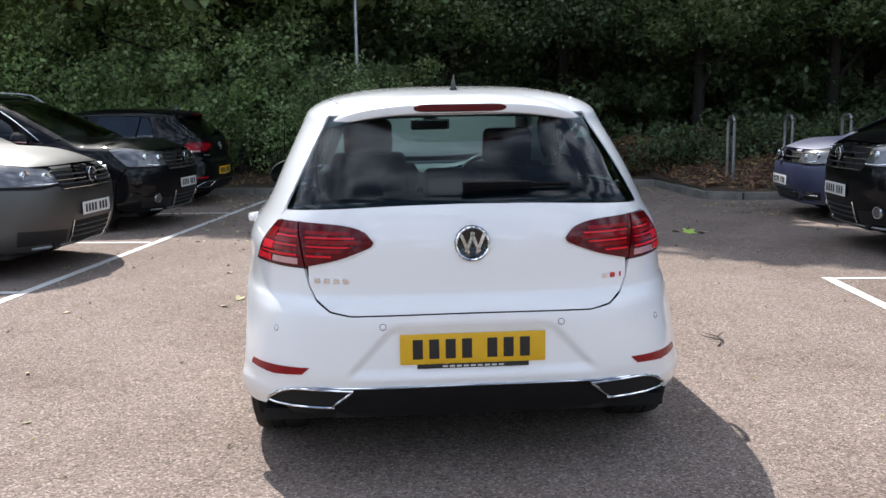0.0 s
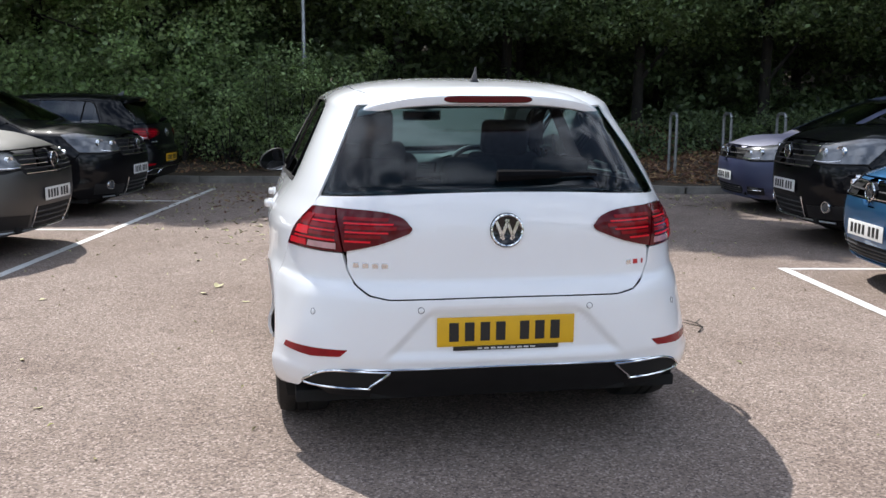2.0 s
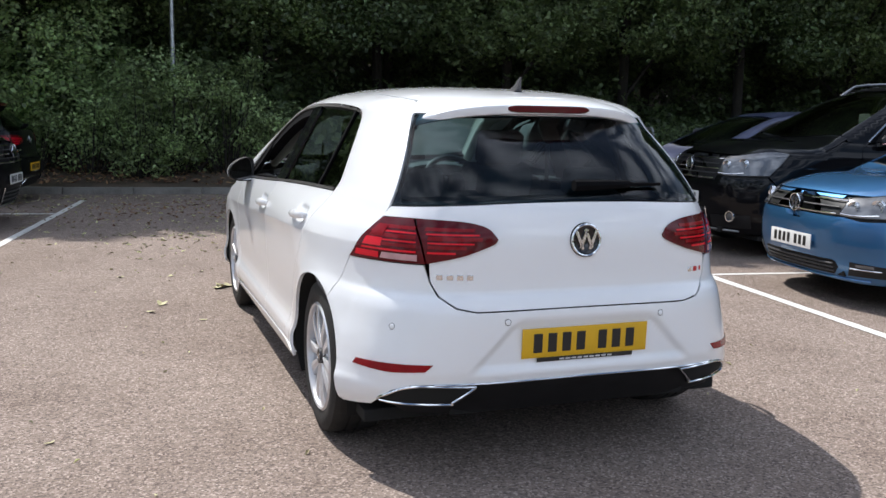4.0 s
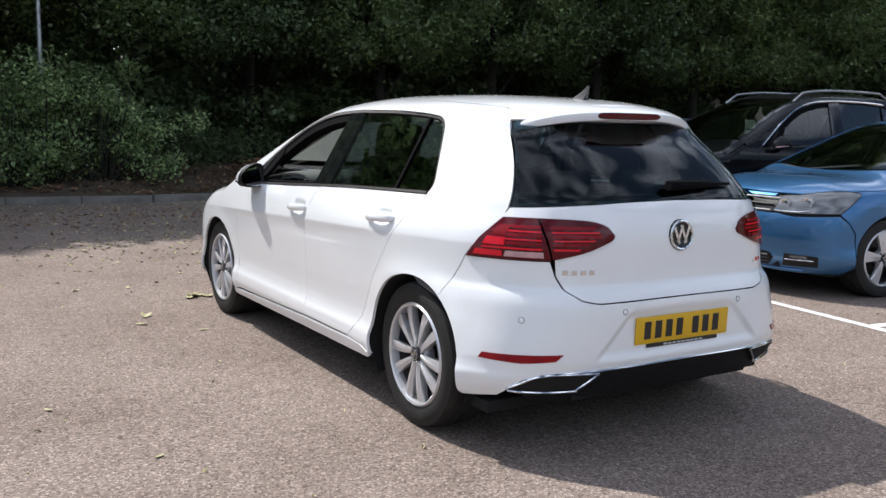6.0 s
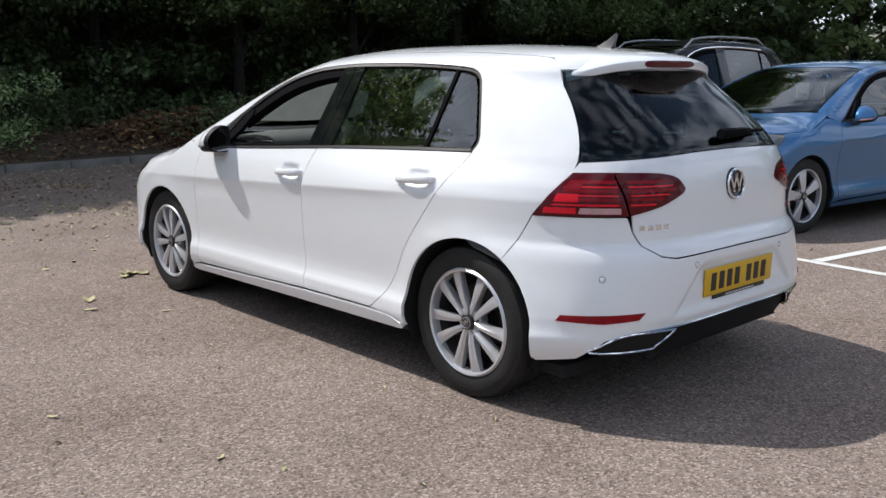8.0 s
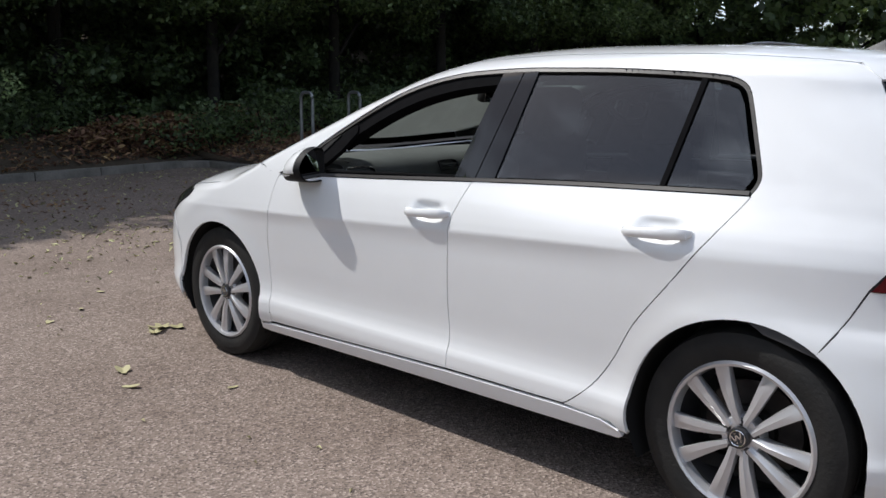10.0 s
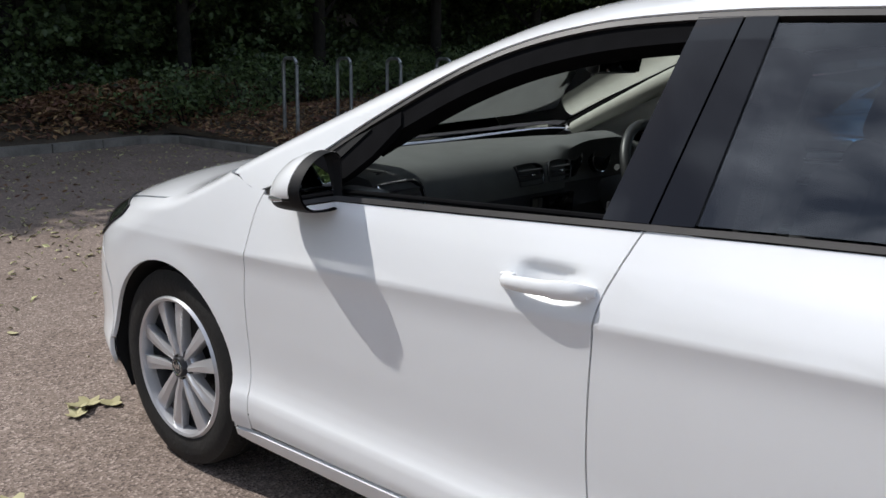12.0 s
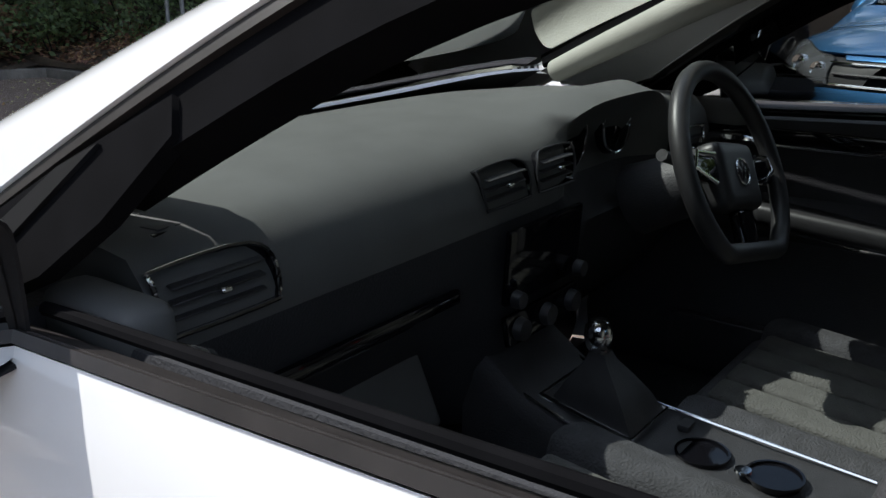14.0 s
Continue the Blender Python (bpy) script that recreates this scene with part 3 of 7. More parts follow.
# ---- car bodies ----
class Skin:
    """The outer skin of a hatchback: half its width at a place along (y, from the rear bumper) and a height (z).
    The charts map flat outlines onto the side, the rear, the front and the top of one and the same skin."""

    def __init__(self, scale=(1, 1, 1), roof=0.0, nose=0.0, blunt=0.0, dents=(), recess=0.0):
        self.s = Vector(scale)
        self.blunt = b = blunt
        self.dents, self.recess = dents, recess
        self.hubs, self.arch, self.hub_z = (0.755, 3.39), (0.352, 0.342), 0.317
        self.base = curve_of([(.12, .78), (.165, .815), (.19, .868), (.25, .893), (.30, .9025), (.330, .9015), (.345, .8985), (.365, .8905), (.395, .8835), (.43, .8810), (.55, .887), (.66, .8922), (.72, .8938), (.76, .8940), (.80, .8912), (.84, .8845), (.88, .8738), (.92, .8580), (.965, .8375), (1.1, .7715), (1.3, .6720), (1.5, .5740)])
        self.rear = curve_of([(.15, .16), (.25, .10), (.34, .05), (.42, .03), (.56, .034), (.62, .040), (.655, .052), (.69, .078), (.87, .088), (.97, .11), (1.02, .135), (1.1, .21), (1.2, .325), (1.3, .45), (1.40, .50), (1.46, .72)])
        self.depth_r = curve_of([(.2, .58), (.4, .62), (.6, .86), (.70, 1.0), (.79, 1.07), (.86, 1.10), (.90, 1.05), (.95, .93), (1.006, .80), (1.1, .67), (1.2, .56), (1.317, .46), (1.5, .42)])
        self.front = curve_of([(.15, 4.12), (.3, 4.2), (.45, 4.245), (.6, 4.25), (.7, 4.23), (.8, 4.15 + b), (.9, 4.02 + 1.5 * b), (1.6, 4.02 + 1.5 * b)])
        self.depth_f = curve_of([(.15, .50), (.45, .52), (.65, .60), (.8, .74), (1.0, .8)])
        r = roof
        self.top = curve_of([(.3, 1.375 + r), (.45, 1.392 + r), (.8, 1.432 + r), (1.2, 1.452 + r), (1.6, 1.455 + r), (2.0, 1.437 + r), (2.2, 1.405 + r), (2.5, 1.305 + r), (2.8, 1.175 + r * .6), (3.1, 1.035 + nose), (3.22, .978 + nose), (3.32, .952 + nose), (3.7, .905 + nose + b * .7), (4.0, .835 + nose + b), (4.15, .77 + nose + b), (4.26, .60 + nose)])
        self.crown = curve_of([(.3, .10), (2.0, .10), (2.6, .11), (3.2, .10), (3.4, .13), (4.2, .13)])

    def bend(self, y, z):
        """The swage line climbs towards the rear: shear the section with it."""
        lift = 0.044 * (2.35 - min(max(y, 0.6), 3.6))
        return z - lift * 0.5 * (1 + math.cos(math.pi * min(1.0, abs(z - 0.79) / 0.2)))

    def unbend(self, y, v):
        z = v
        for _ in range(7):
            e = self.bend(y, z) - v
            z -= e * 0.002 / (self.bend(y, z + 0.001) - self.bend(y, z - 0.001))
        return z

    def width(self, y, z):
        v = self.bend(y, z)
        w = self.base(v)
        # the swage: a ridge along the doors that dies out towards the arches
        ridge = min(1.0, max(0.05, (y - 0.85) / 0.45)) * min(1.0, max(0.2, (3.45 - y) / 0.45))
        w += 0.0085 * ridge * max(0.0, 1 - abs(v - 0.7745) / (0.12 if v > 0.7745 else 0.08)) ** 2
        # the cabin narrows a little towards the rear
        k = min(1.0, max(0.0, (z - 0.83) / 0.22))
        w *= 1 - 0.052 * k * k * (3 - 2 * k) * min(1.0, max(0.0, (1.85 - y) / 1.0))
        for hub, arch in zip(self.hubs, self.arch):
            d = math.hypot(y - hub, z - self.hub_z)
            w += 0.007 * math.exp(-(((d - arch) / 0.055) ** 2)) * (1 if z > 0.25 else 0)
        for y0, z0 in self.dents:
            # hollows behind the door handles
            if abs(y - y0) < 0.12 and abs(z - z0) < 0.07:
                w -= 0.019 * math.exp(-(((y - y0) / 0.066) ** 4) - (((z - z0 - 0.004) / 0.031) ** 4))
        h = self.crown(y)
        t = (z - self.top(y) + h) / h
        if t >= 1:
            return 0.0
        if t > 0:
            w *= (1 - t * t) ** (1 / 3.2)
        return w

    def half(self, y, z):
        w = self.width(y, z)
        t = (y - self.rear(z)) / self.depth_r(z)
        if t <= 0:
            return 0.0
        if t < 1:
            w *= (1 - (1 - t) ** 2) ** (1 / 4.6)
        t = (self.front(z) - y) / self.depth_f(z)
        if t <= 0:
            return 0.0
        if t < 1:
            w *= (1 - (1 - t) ** 2) ** (1 / 2.6)
        return w

    def out(self, x, y, z):
        return Vector((x * self.s.x, y * self.s.y, z * self.s.z))

    def side(self, sign):
        return lambda y, z: self.out(sign * self.half(y, z), y, z)

    def tail(self, q, z):
        """q: degrees round the rear corner; 0 the middle, 90 the flank."""
        a = radians(min(abs(q), 90))
        more = max(abs(q) - 90, 0) / 60
        y = self.rear(z) + self.depth_r(z) * (1 - math.cos(a)) + more
        x = self.width(y, z) * math.sin(a) ** (1 / 2.3)
        if self.recess and 0.38 < z < 0.62:
            # the flared hollow round the number plate
            step = lambda d: min(1.0, max(0.0, d / 0.05)) ** 2 * (3 - 2 * min(1.0, max(0.0, d / 0.05)))
            y += self.recess * step(0.315 + 0.95 * (0.575 - z) - x) * step(0.606 - z) * step(z - 0.390)
        return self.out(math.copysign(x, q), y, z)

    def nose(self, q, z):
        a = radians(min(abs(q), 90))
        more = max(abs(q) - 90, 0) / 60
        y = self.front(z) - self.depth_f(z) * (1 - math.cos(a)) - more
        return self.out(math.copysign(self.width(y, z) * math.sin(a) ** (1 / 1.3), q), y, z)

    def over(self, x, y):
        low, high = self.top(y) - self.crown(y) * 2.2, self.top(y)
        for _ in range(16):
            mid = (low + high) / 2
            if self.half(y, mid) > abs(x):
                low = mid
            else:
                high = mid
        return self.out(x, y, low)

    def qx(self, x, z, at="tail"):
        """Degrees round the corner at which the skin is x wide."""
        y, q = (self.rear(z) if at == "tail" else self.front(z)), 45.0
        for _ in range(12):
            w = self.width(y, z)
            q = math.degrees(math.asin(min(1.0, (abs(x) / max(w, 0.05)) ** (2.3 if at == "tail" else 1.3))))
            y = self.rear(z) + self.depth_r(z) * (1 - math.cos(radians(q))) if at == "tail" else self.front(z) - self.depth_f(z) * (1 - math.cos(radians(q)))
        return math.copysign(q, x)

    def qy(self, y, z):
        """Degrees round the rear corner at which the skin is y along."""
        t = (y - self.rear(z)) / self.depth_r(z)
        return math.degrees(math.acos(max(-1, 1 - t))) if t < 1 else 90 + (t - 1) * self.depth_r(z) * 60

    def qy_front(self, y, z):
        t = (self.front(z) - y) / self.depth_f(z)
        return math.degrees(math.acos(max(-1, 1 - t))) if t < 1 else 90 + (t - 1) * self.depth_f(z) * 60


def shrink(poly, d):
    """Moves each corner of an outline inwards by about d."""
    n = len(poly)
    area = sum(poly[i][0] * poly[(i + 1) % n][1] - poly[(i + 1) % n][0] * poly[i][1] for i in range(n))
    sgn = 1 if area > 0 else -1
    out = []
    for i in range(n):
        (ax, ay), (bx, by), (cx, cy) = poly[i - 1], poly[i], poly[(i + 1) % n]
        e1, e2 = Vector((bx - ax, by - ay)), Vector((cx - bx, cy - by))
        if e1.length < 1e-7 or e2.length < 1e-7:
            out.append((bx, by))
            continue
        n1, n2 = Vector((-e1.y, e1.x)).normalized(), Vector((-e2.y, e2.x)).normalized()
        k = n1 + n2
        k = k.normalized() / max(0.5, (k.length / 2)) if k.length > 0.2 else n1
        out.append((bx + sgn * d * k.x, by + sgn * d * k.y))
    return out


def clip_to_cell(poly, u0, u1, v0, v1):
    for axis, lim, keep_more in ((0, u0, True), (0, u1, False), (1, v0, True), (1, v1, False)):
        res = []
        n = len(poly)
        for i in range(n):
            a, b = poly[i - 1], poly[i]
            ina = a[axis] >= lim if keep_more else a[axis] <= lim
            inb = b[axis] >= lim if keep_more else b[axis] <= lim
            if ina != inb:
                t = (lim - a[axis]) / (b[axis] - a[axis])
                res.append((a[0] + (b[0] - a[0]) * t, a[1] + (b[1] - a[1]) * t))
            if inb:
                res.append(b)
        poly = res
        if len(poly) < 3:
            return []
    return poly


def inside(poly, x, y):
    hit = False
    j = len(poly) - 1
    for i in range(len(poly)):
        (xi, yi), (xj, yj) = poly[i], poly[j]
        if (yi > y) != (yj > y) and x < (xj - xi) * (y - yi) / (yj - yi) + xi:
            hit = not hit
        j = i
    return hit


def panel(name, poly, chart, mat, parent, label="", du=0.035, dv=0.025, off=0.0, flange=0.014, gap=0.0, middle=(0, 2.1, 0.7), eps=0.002, follow=None):
    """A sheet cut to a flat outline and laid on a chart of the skin, with its edge turned in."""
    if gap:
        poly = shrink(poly, gap)
    if follow:
        # rows of the sheet run along the swage line
        fine_poly = []
        for (ya, za), (yb, zb) in zip(poly, poly[1:] + poly[:1]):
            n = max(1, math.ceil(math.hypot(yb - ya, zb - za) / 0.02))
            fine_poly += [(ya + (yb - ya) * k / n, za + (zb - za) * k / n) for k in range(n)]
        poly = [(y, follow.bend(y, z)) for y, z in fine_poly]
        flat = chart
        chart = lambda y, v: flat(y, follow.unbend(y, v))
    us, vs = [p[0] for p in poly], [p[1] for p in poly]
    u0, v0 = min(us), min(vs)
    nu, nv = max(1, math.ceil((max(us) - u0) / du)), max(1, math.ceil((max(vs) - v0) / dv))
    du, dv = (max(us) - u0) / nu, (max(vs) - v0) / nv
    if follow and v0 < 0.7745 < max(vs):
        dv = (0.7745 - v0) / max(1, round((0.7745 - v0) / dv))
        nv = math.ceil((max(vs) - v0) / dv)
    corner = [[inside(poly, u0 + i * du + 1e-6, v0 + j * dv + 1e-6) for j in range(nv + 1)] for i in range(nu + 1)]
    crossed = set()
    n = len(poly)
    for k in range(n):
        (ax, ay), (bx, by) = poly[k], poly[(k + 1) % n]
        steps = max(1, int(max(abs(bx - ax) / du, abs(by - ay) / dv) * 4))
        for s in range(steps + 1):
            x, y = ax + (bx - ax) * s / steps, ay + (by - ay) * s / steps
            i, j = int((x - u0) / du), int((y - v0) / dv)
            for di in (-1, 0, 1):
                for dj in (-1, 0, 1):
                    crossed.add((i + di, j + dj))
    ids, uv, faces = {}, [], []

    def vid(u, v):
        key = (round(u, 5), round(v, 5))
        if key not in ids:
            ids[key] = len(uv)
            uv.append((u, v))
        return ids[key]

    for i in range(nu):
        for j in range(nv):
            a, b, c, d = u0 + i * du, u0 + (i + 1) * du, v0 + j * dv, v0 + (j + 1) * dv
            if (i, j) in crossed:
                cell = clip_to_cell(poly, a, b, c, d)
            elif corner[i][j]:
                cell = [(a, c), (b, c), (b, d), (a, d)]
            else:
                continue
            f = []
            for p in cell:
                k = vid(*p)
                if not f or (f[-1] != k and f[0] != k):
                    f.append(k)
            if len(set(f)) >= 3 and len(set(f)) == len(f):
                faces.append(f)
    mid = Vector(middle)
    pos, nor = [], []
    for u, v in uv:
        p = chart(u, v)
        a, b = chart(u + eps, v) - chart(u - eps, v), chart(u, v + eps) - chart(u, v - eps)
        nn = a.cross(b)
        nn = nn.normalized() if nn.length > 1e-12 else Vector((0, 0, 1))
        if nn.dot(p - mid) < 0:
            nn = -nn
        pos.append(p + nn * off)
        nor.append(nn)
    count = {}
    for k, f in enumerate(faces):
        c = (pos[f[1]] - pos[f[0]]).cross(pos[f[2]] - pos[f[0]]) if len(f) == 3 else Vector((0, 0, 0))
        if len(f) > 3:
            for i in range(1, len(f) - 1):
                c = c + (pos[f[i]] - pos[f[0]]).cross(pos[f[i + 1]] - pos[f[0]])
        if c.dot(nor[f[0]]) < 0:
            faces[k] = f = f[::-1]
        for i in range(len(f)):
            e = (f[i], f[(i + 1) % len(f)])
            count[e] = count.get(e, 0) + 1
    verts, normals = list(pos), list(nor)
    if flange:
        top, low = {}, {}
        for a, b in [e for e in count if (e[1], e[0]) not in count]:
            for k in (a, b):
                if k not in top:
                    top[k] = len(verts)
                    verts.append(pos[k])
                    low[k] = len(verts)
                    verts.append(pos[k] - nor[k] * flange)
                    normals += [Vector((0, 0, 0)), Vector((0, 0, 0))]
            faces.append([top[b], top[a], low[a], low[b]])
    me = bpy.data.meshes.new(name)
    me.from_pydata([tuple(v) for v in verts], [], faces)
    me.polygons.foreach_set("use_smooth", [True] * len(me.polygons))
    me.normals_split_custom_set_from_vertices([tuple(v) for v in normals])
    me.materials.append(mat)
    ob = new(name, me)
    ob.parent = parent
    if label:
        tagged(ob, label)
    return ob


def arc_points(cy, cz, r, a0, a1, n=18, sy=1.0, sz=1.0):
    return [(cy + r / sy * math.cos(radians(a0 + (a1 - a0) * k / n)), cz + r / sz * math.sin(radians(a0 + (a1 - a0) * k / n))) for k in range(n + 1)]


# ---- wheels ----
def wheel(parent, m, radius=0.317, rim=0.223, style="ten"):
    """A wheel whose outer face looks along local +x of m."""
    tyre_profile = [(rim - 0.006, 0.0), (rim + 0.012, 0.008), (rim + 0.05, 0.014), (radius - 0.03, 0.009), (radius - 0.010, 0.002), (radius - 0.001, -0.024), (radius, -0.06),
                    (radius - 0.006, -0.063), (radius - 0.006, -0.071), (radius, -0.074), (radius, -0.105), (radius - 0.006, -0.108), (radius - 0.006, -0.116), (radius, -0.119), (radius, -0.155), (radius - 0.006, -0.195), (radius - 0.04, -0.215), (rim, -0.20)]
    w = new("wheel")
    w.parent = parent
    w.matrix_local = m
    part("tyre", add_lathe(bmesh.new(), tyre_profile, Matrix.Identity(4), 56, True), RUBBER, w, "worn black tyre")
    lip = [(rim + 0.004, 0.004), (rim - 0.004, 0.012), (rim - 0.012, 0.008), (rim - 0.016, -0.012), (rim - 0.018, -0.03), (rim + 0.004, -0.03)]
    part("rim", add_lathe(bmesh.new(), lip, Matrix.Identity(4), 56, True), ALLOY, w, "silver alloy rim")
    # the barrel is coloured dark for the shade inside the rim
    part("rim_barrel", add_lathe(bmesh.new(), [(rim - 0.018, -0.03), (rim - 0.026, -0.06), (rim - 0.03, -0.17), (rim - 0.02, -0.2), (rim + 0.002, -0.2), (rim + 0.002, -0.03)], Matrix.Identity(4), 48, True), ALLOY_DARK, w)
    part("brake_disc", add_lathe(bmesh.new(), [(0.0, -0.07), (0.075, -0.07), (0.078, -0.09), (0.150, -0.092), (0.150, -0.116), (0.03, -0.118)], Matrix.Identity(4), 40), DISC, w, "dull steel brake disc")
    # added black disc that darkens the gaps between the spokes
    part("dark_backing_disc", add_lathe(bmesh.new(), [(0.0, -0.135), (rim - 0.022, -0.135), (rim - 0.022, -0.15), (0.0, -0.15)], Matrix.Identity(4), 32), UNDERSIDE, w)
    count = 10 if style == "ten" else 5
    for k in range(count):
        if style == "ten":
            a = 36.0 * k + (2.6 if k % 2 else -2.6) + 18
            wide = 0.0172
        else:
            a, wide = 72.0 * k, 0.034
        bm = bmesh.new()
        secs = []
        for r, hw, x, dep in ((0.040, wide * 0.66, -0.002, 0.045), (0.085, wide * 0.86, 0.003, 0.042), (0.14, wide * 1.16, 0.004, 0.038), (0.19, wide * 1.40, 0.002, 0.034), (rim - 0.010, wide * 1.50, -0.002, 0.030)):
            twist = (0.010 if k % 2 else -0.010) * max(0, 1 - r / 0.10) if style == "ten" else 0
            ring = []
            for sx, sd in ((-1, 0.42), (-0.92, 0.16), (-0.25, 0.10), (0.0, 0.0), (0.90, 0.03), (1, 0.26), (0.72, 1.0), (-0.72, 1.0)):
                ring.append(Vector((x - sd * dep, sx * hw + twist, r)))
            secs.append(ring)
        add_loft(bm, secs)
        bmesh.ops.transform(bm, matrix=Matrix.Rotation(radians(a), 4, "X"), verts=bm.verts)
        part("spoke", bm, ALLOY, w, "", True, 32)
    part("hub", add_lathe(bmesh.new(), [(0.0, -0.012), (0.058, -0.012), (0.064, -0.02), (0.062, -0.06), (0.0, -0.06)], Matrix.Identity(4), 32), ALLOY, w)
    part("hub_cap", add_lathe(bmesh.new(), [(0.0, 0.004), (0.026, 0.004), (0.0275, 0.007), (0.031, 0.006), (0.032, -0.012)], Matrix.Identity(4), 32), ALLOY_DARK, w, "dark round hub cap with a silver emblem")
    zig = bmesh.new()
    add_emblem(zig, pose(0.0065, 0, 0, 90, 0, 90), 0.023)
    part("emblem", zig, CHROME, w)
    for k in range(5):
        a = radians(72 * k + 36)
        part("bolt", add_lathe(bmesh.new(), [(0.0, -0.006), (0.007, -0.006), (0.009, -0.010), (0.013, -0.011), (0.013, -0.03)], pose(0, 0.046 * math.sin(a), 0.046 * math.cos(a)), 10), ALLOY_DARK, w)
    return w


def add_emblem(bm, m, r):
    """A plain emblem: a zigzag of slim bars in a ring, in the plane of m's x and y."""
    ring = [m @ Vector((r * math.cos(a * math.tau / 32), r * math.sin(a * math.tau / 32), 0)) for a in range(32)]
    add_tube(bm, ring, r * 0.085, 6, True)
    for x, tilt, low, high in ((-0.48, 22, -0.62, 0.62), (-0.17, -22, -0.55, 0.75), (0.17, 22, -0.55, 0.75), (0.48, -22, -0.62, 0.62)):
        add_box(bm, (r * 0.19, r * (high - low), r * 0.10), m @ pose(r * x, r * (high + low) / 2, 0, 0, 0, tilt))
    return bm


def number_plate(parent, m, ground_mat, wide=0.52, high=0.111, name="number_plate"):
    """A plate with its characters as plain bars; it looks along local +z."""
    p = part(name, box((wide, high, 0.006), m, 0.0025), ground_mat, parent, "yellow number plate with black characters" if ground_mat is PLATE_YELLOW else "white number plate with black characters")
    x = -wide / 2 + 0.045
    for k in range(7):
        bm = box((0.036, 0.072, 0.003), m @ pose(x + 0.018, 0, 0.0035), 0.0012, 1)
        part("character_bar", bm, INK, p)
        x += 0.0585 + (0.032 if k == 3 else 0)
    return p


def side_lines(sk):
    """The outlines of the flank, seen from the side: (y, z)."""
    sy, sz = sk.s.y, sk.s.z
    rad_r, rad_f = sk.arch
    hz = sk.hub_z
    o = {}
    o["split"] = [(1.872, .283), (1.872, .303), (1.872, .392), (1.880, .518), (1.877, .688), (1.866, .821), (1.843, .893), (1.811, .976)]
    o["door_front"] = [(2.965, .252), (2.972, .324), (2.983, .479), (2.985, .633), (2.964, .765), (2.948, .865), (2.925, .925)]
    o["rdoor_rear"] = [(1.345, .286), (1.31, .308), (1.242, .37), (1.168, .473), (1.10, .596), (.989, .737), (.888, .872), (.815, .985), (.808, 1.004)]
    o["belt"] = [(2.96, .912), (2.70, .926), (2.204, .950), (1.807, .971), (1.419, .988), (.808, 1.005)]
    o["dlo_rear"] = [(.808, 1.006), (.795, 1.03), (.793, 1.062), (.815, 1.12), (.84, 1.18), (.872, 1.255), (.895, 1.30), (.926, 1.325), (.965, 1.338)]
    o["dlo_top"] = [(1.012, 1.345), (1.119, 1.354), (1.322, 1.364), (1.548, 1.367), (1.72, 1.367), (1.93, 1.357), (2.064, 1.341), (2.202, 1.311), (2.34, 1.262), (2.478, 1.194), (2.621, 1.113), (2.76, 1.028), (2.88, .95), (2.96, .915)]
    slide = curve_of([(.97, .0), (1.1, .018), (1.35, .028), (1.9, .028), (2.25, .022), (2.6, .010), (2.85, .0), (3.0, .0)])
    o["dlo_top"] = [(y + slide(y), z) for y, z in o["dlo_top"]]
    lift = sk.top(1.6) - 1.455
    if lift:
        for key in ("dlo_rear", "dlo_top"):
            o[key] = [(y, z + lift * max(0, (z - 1.0) / 0.36)) for y, z in o[key]]
    return o


def roof_edge(sk, y):
    return sk.top(y) - sk.crown(y) * 0.40


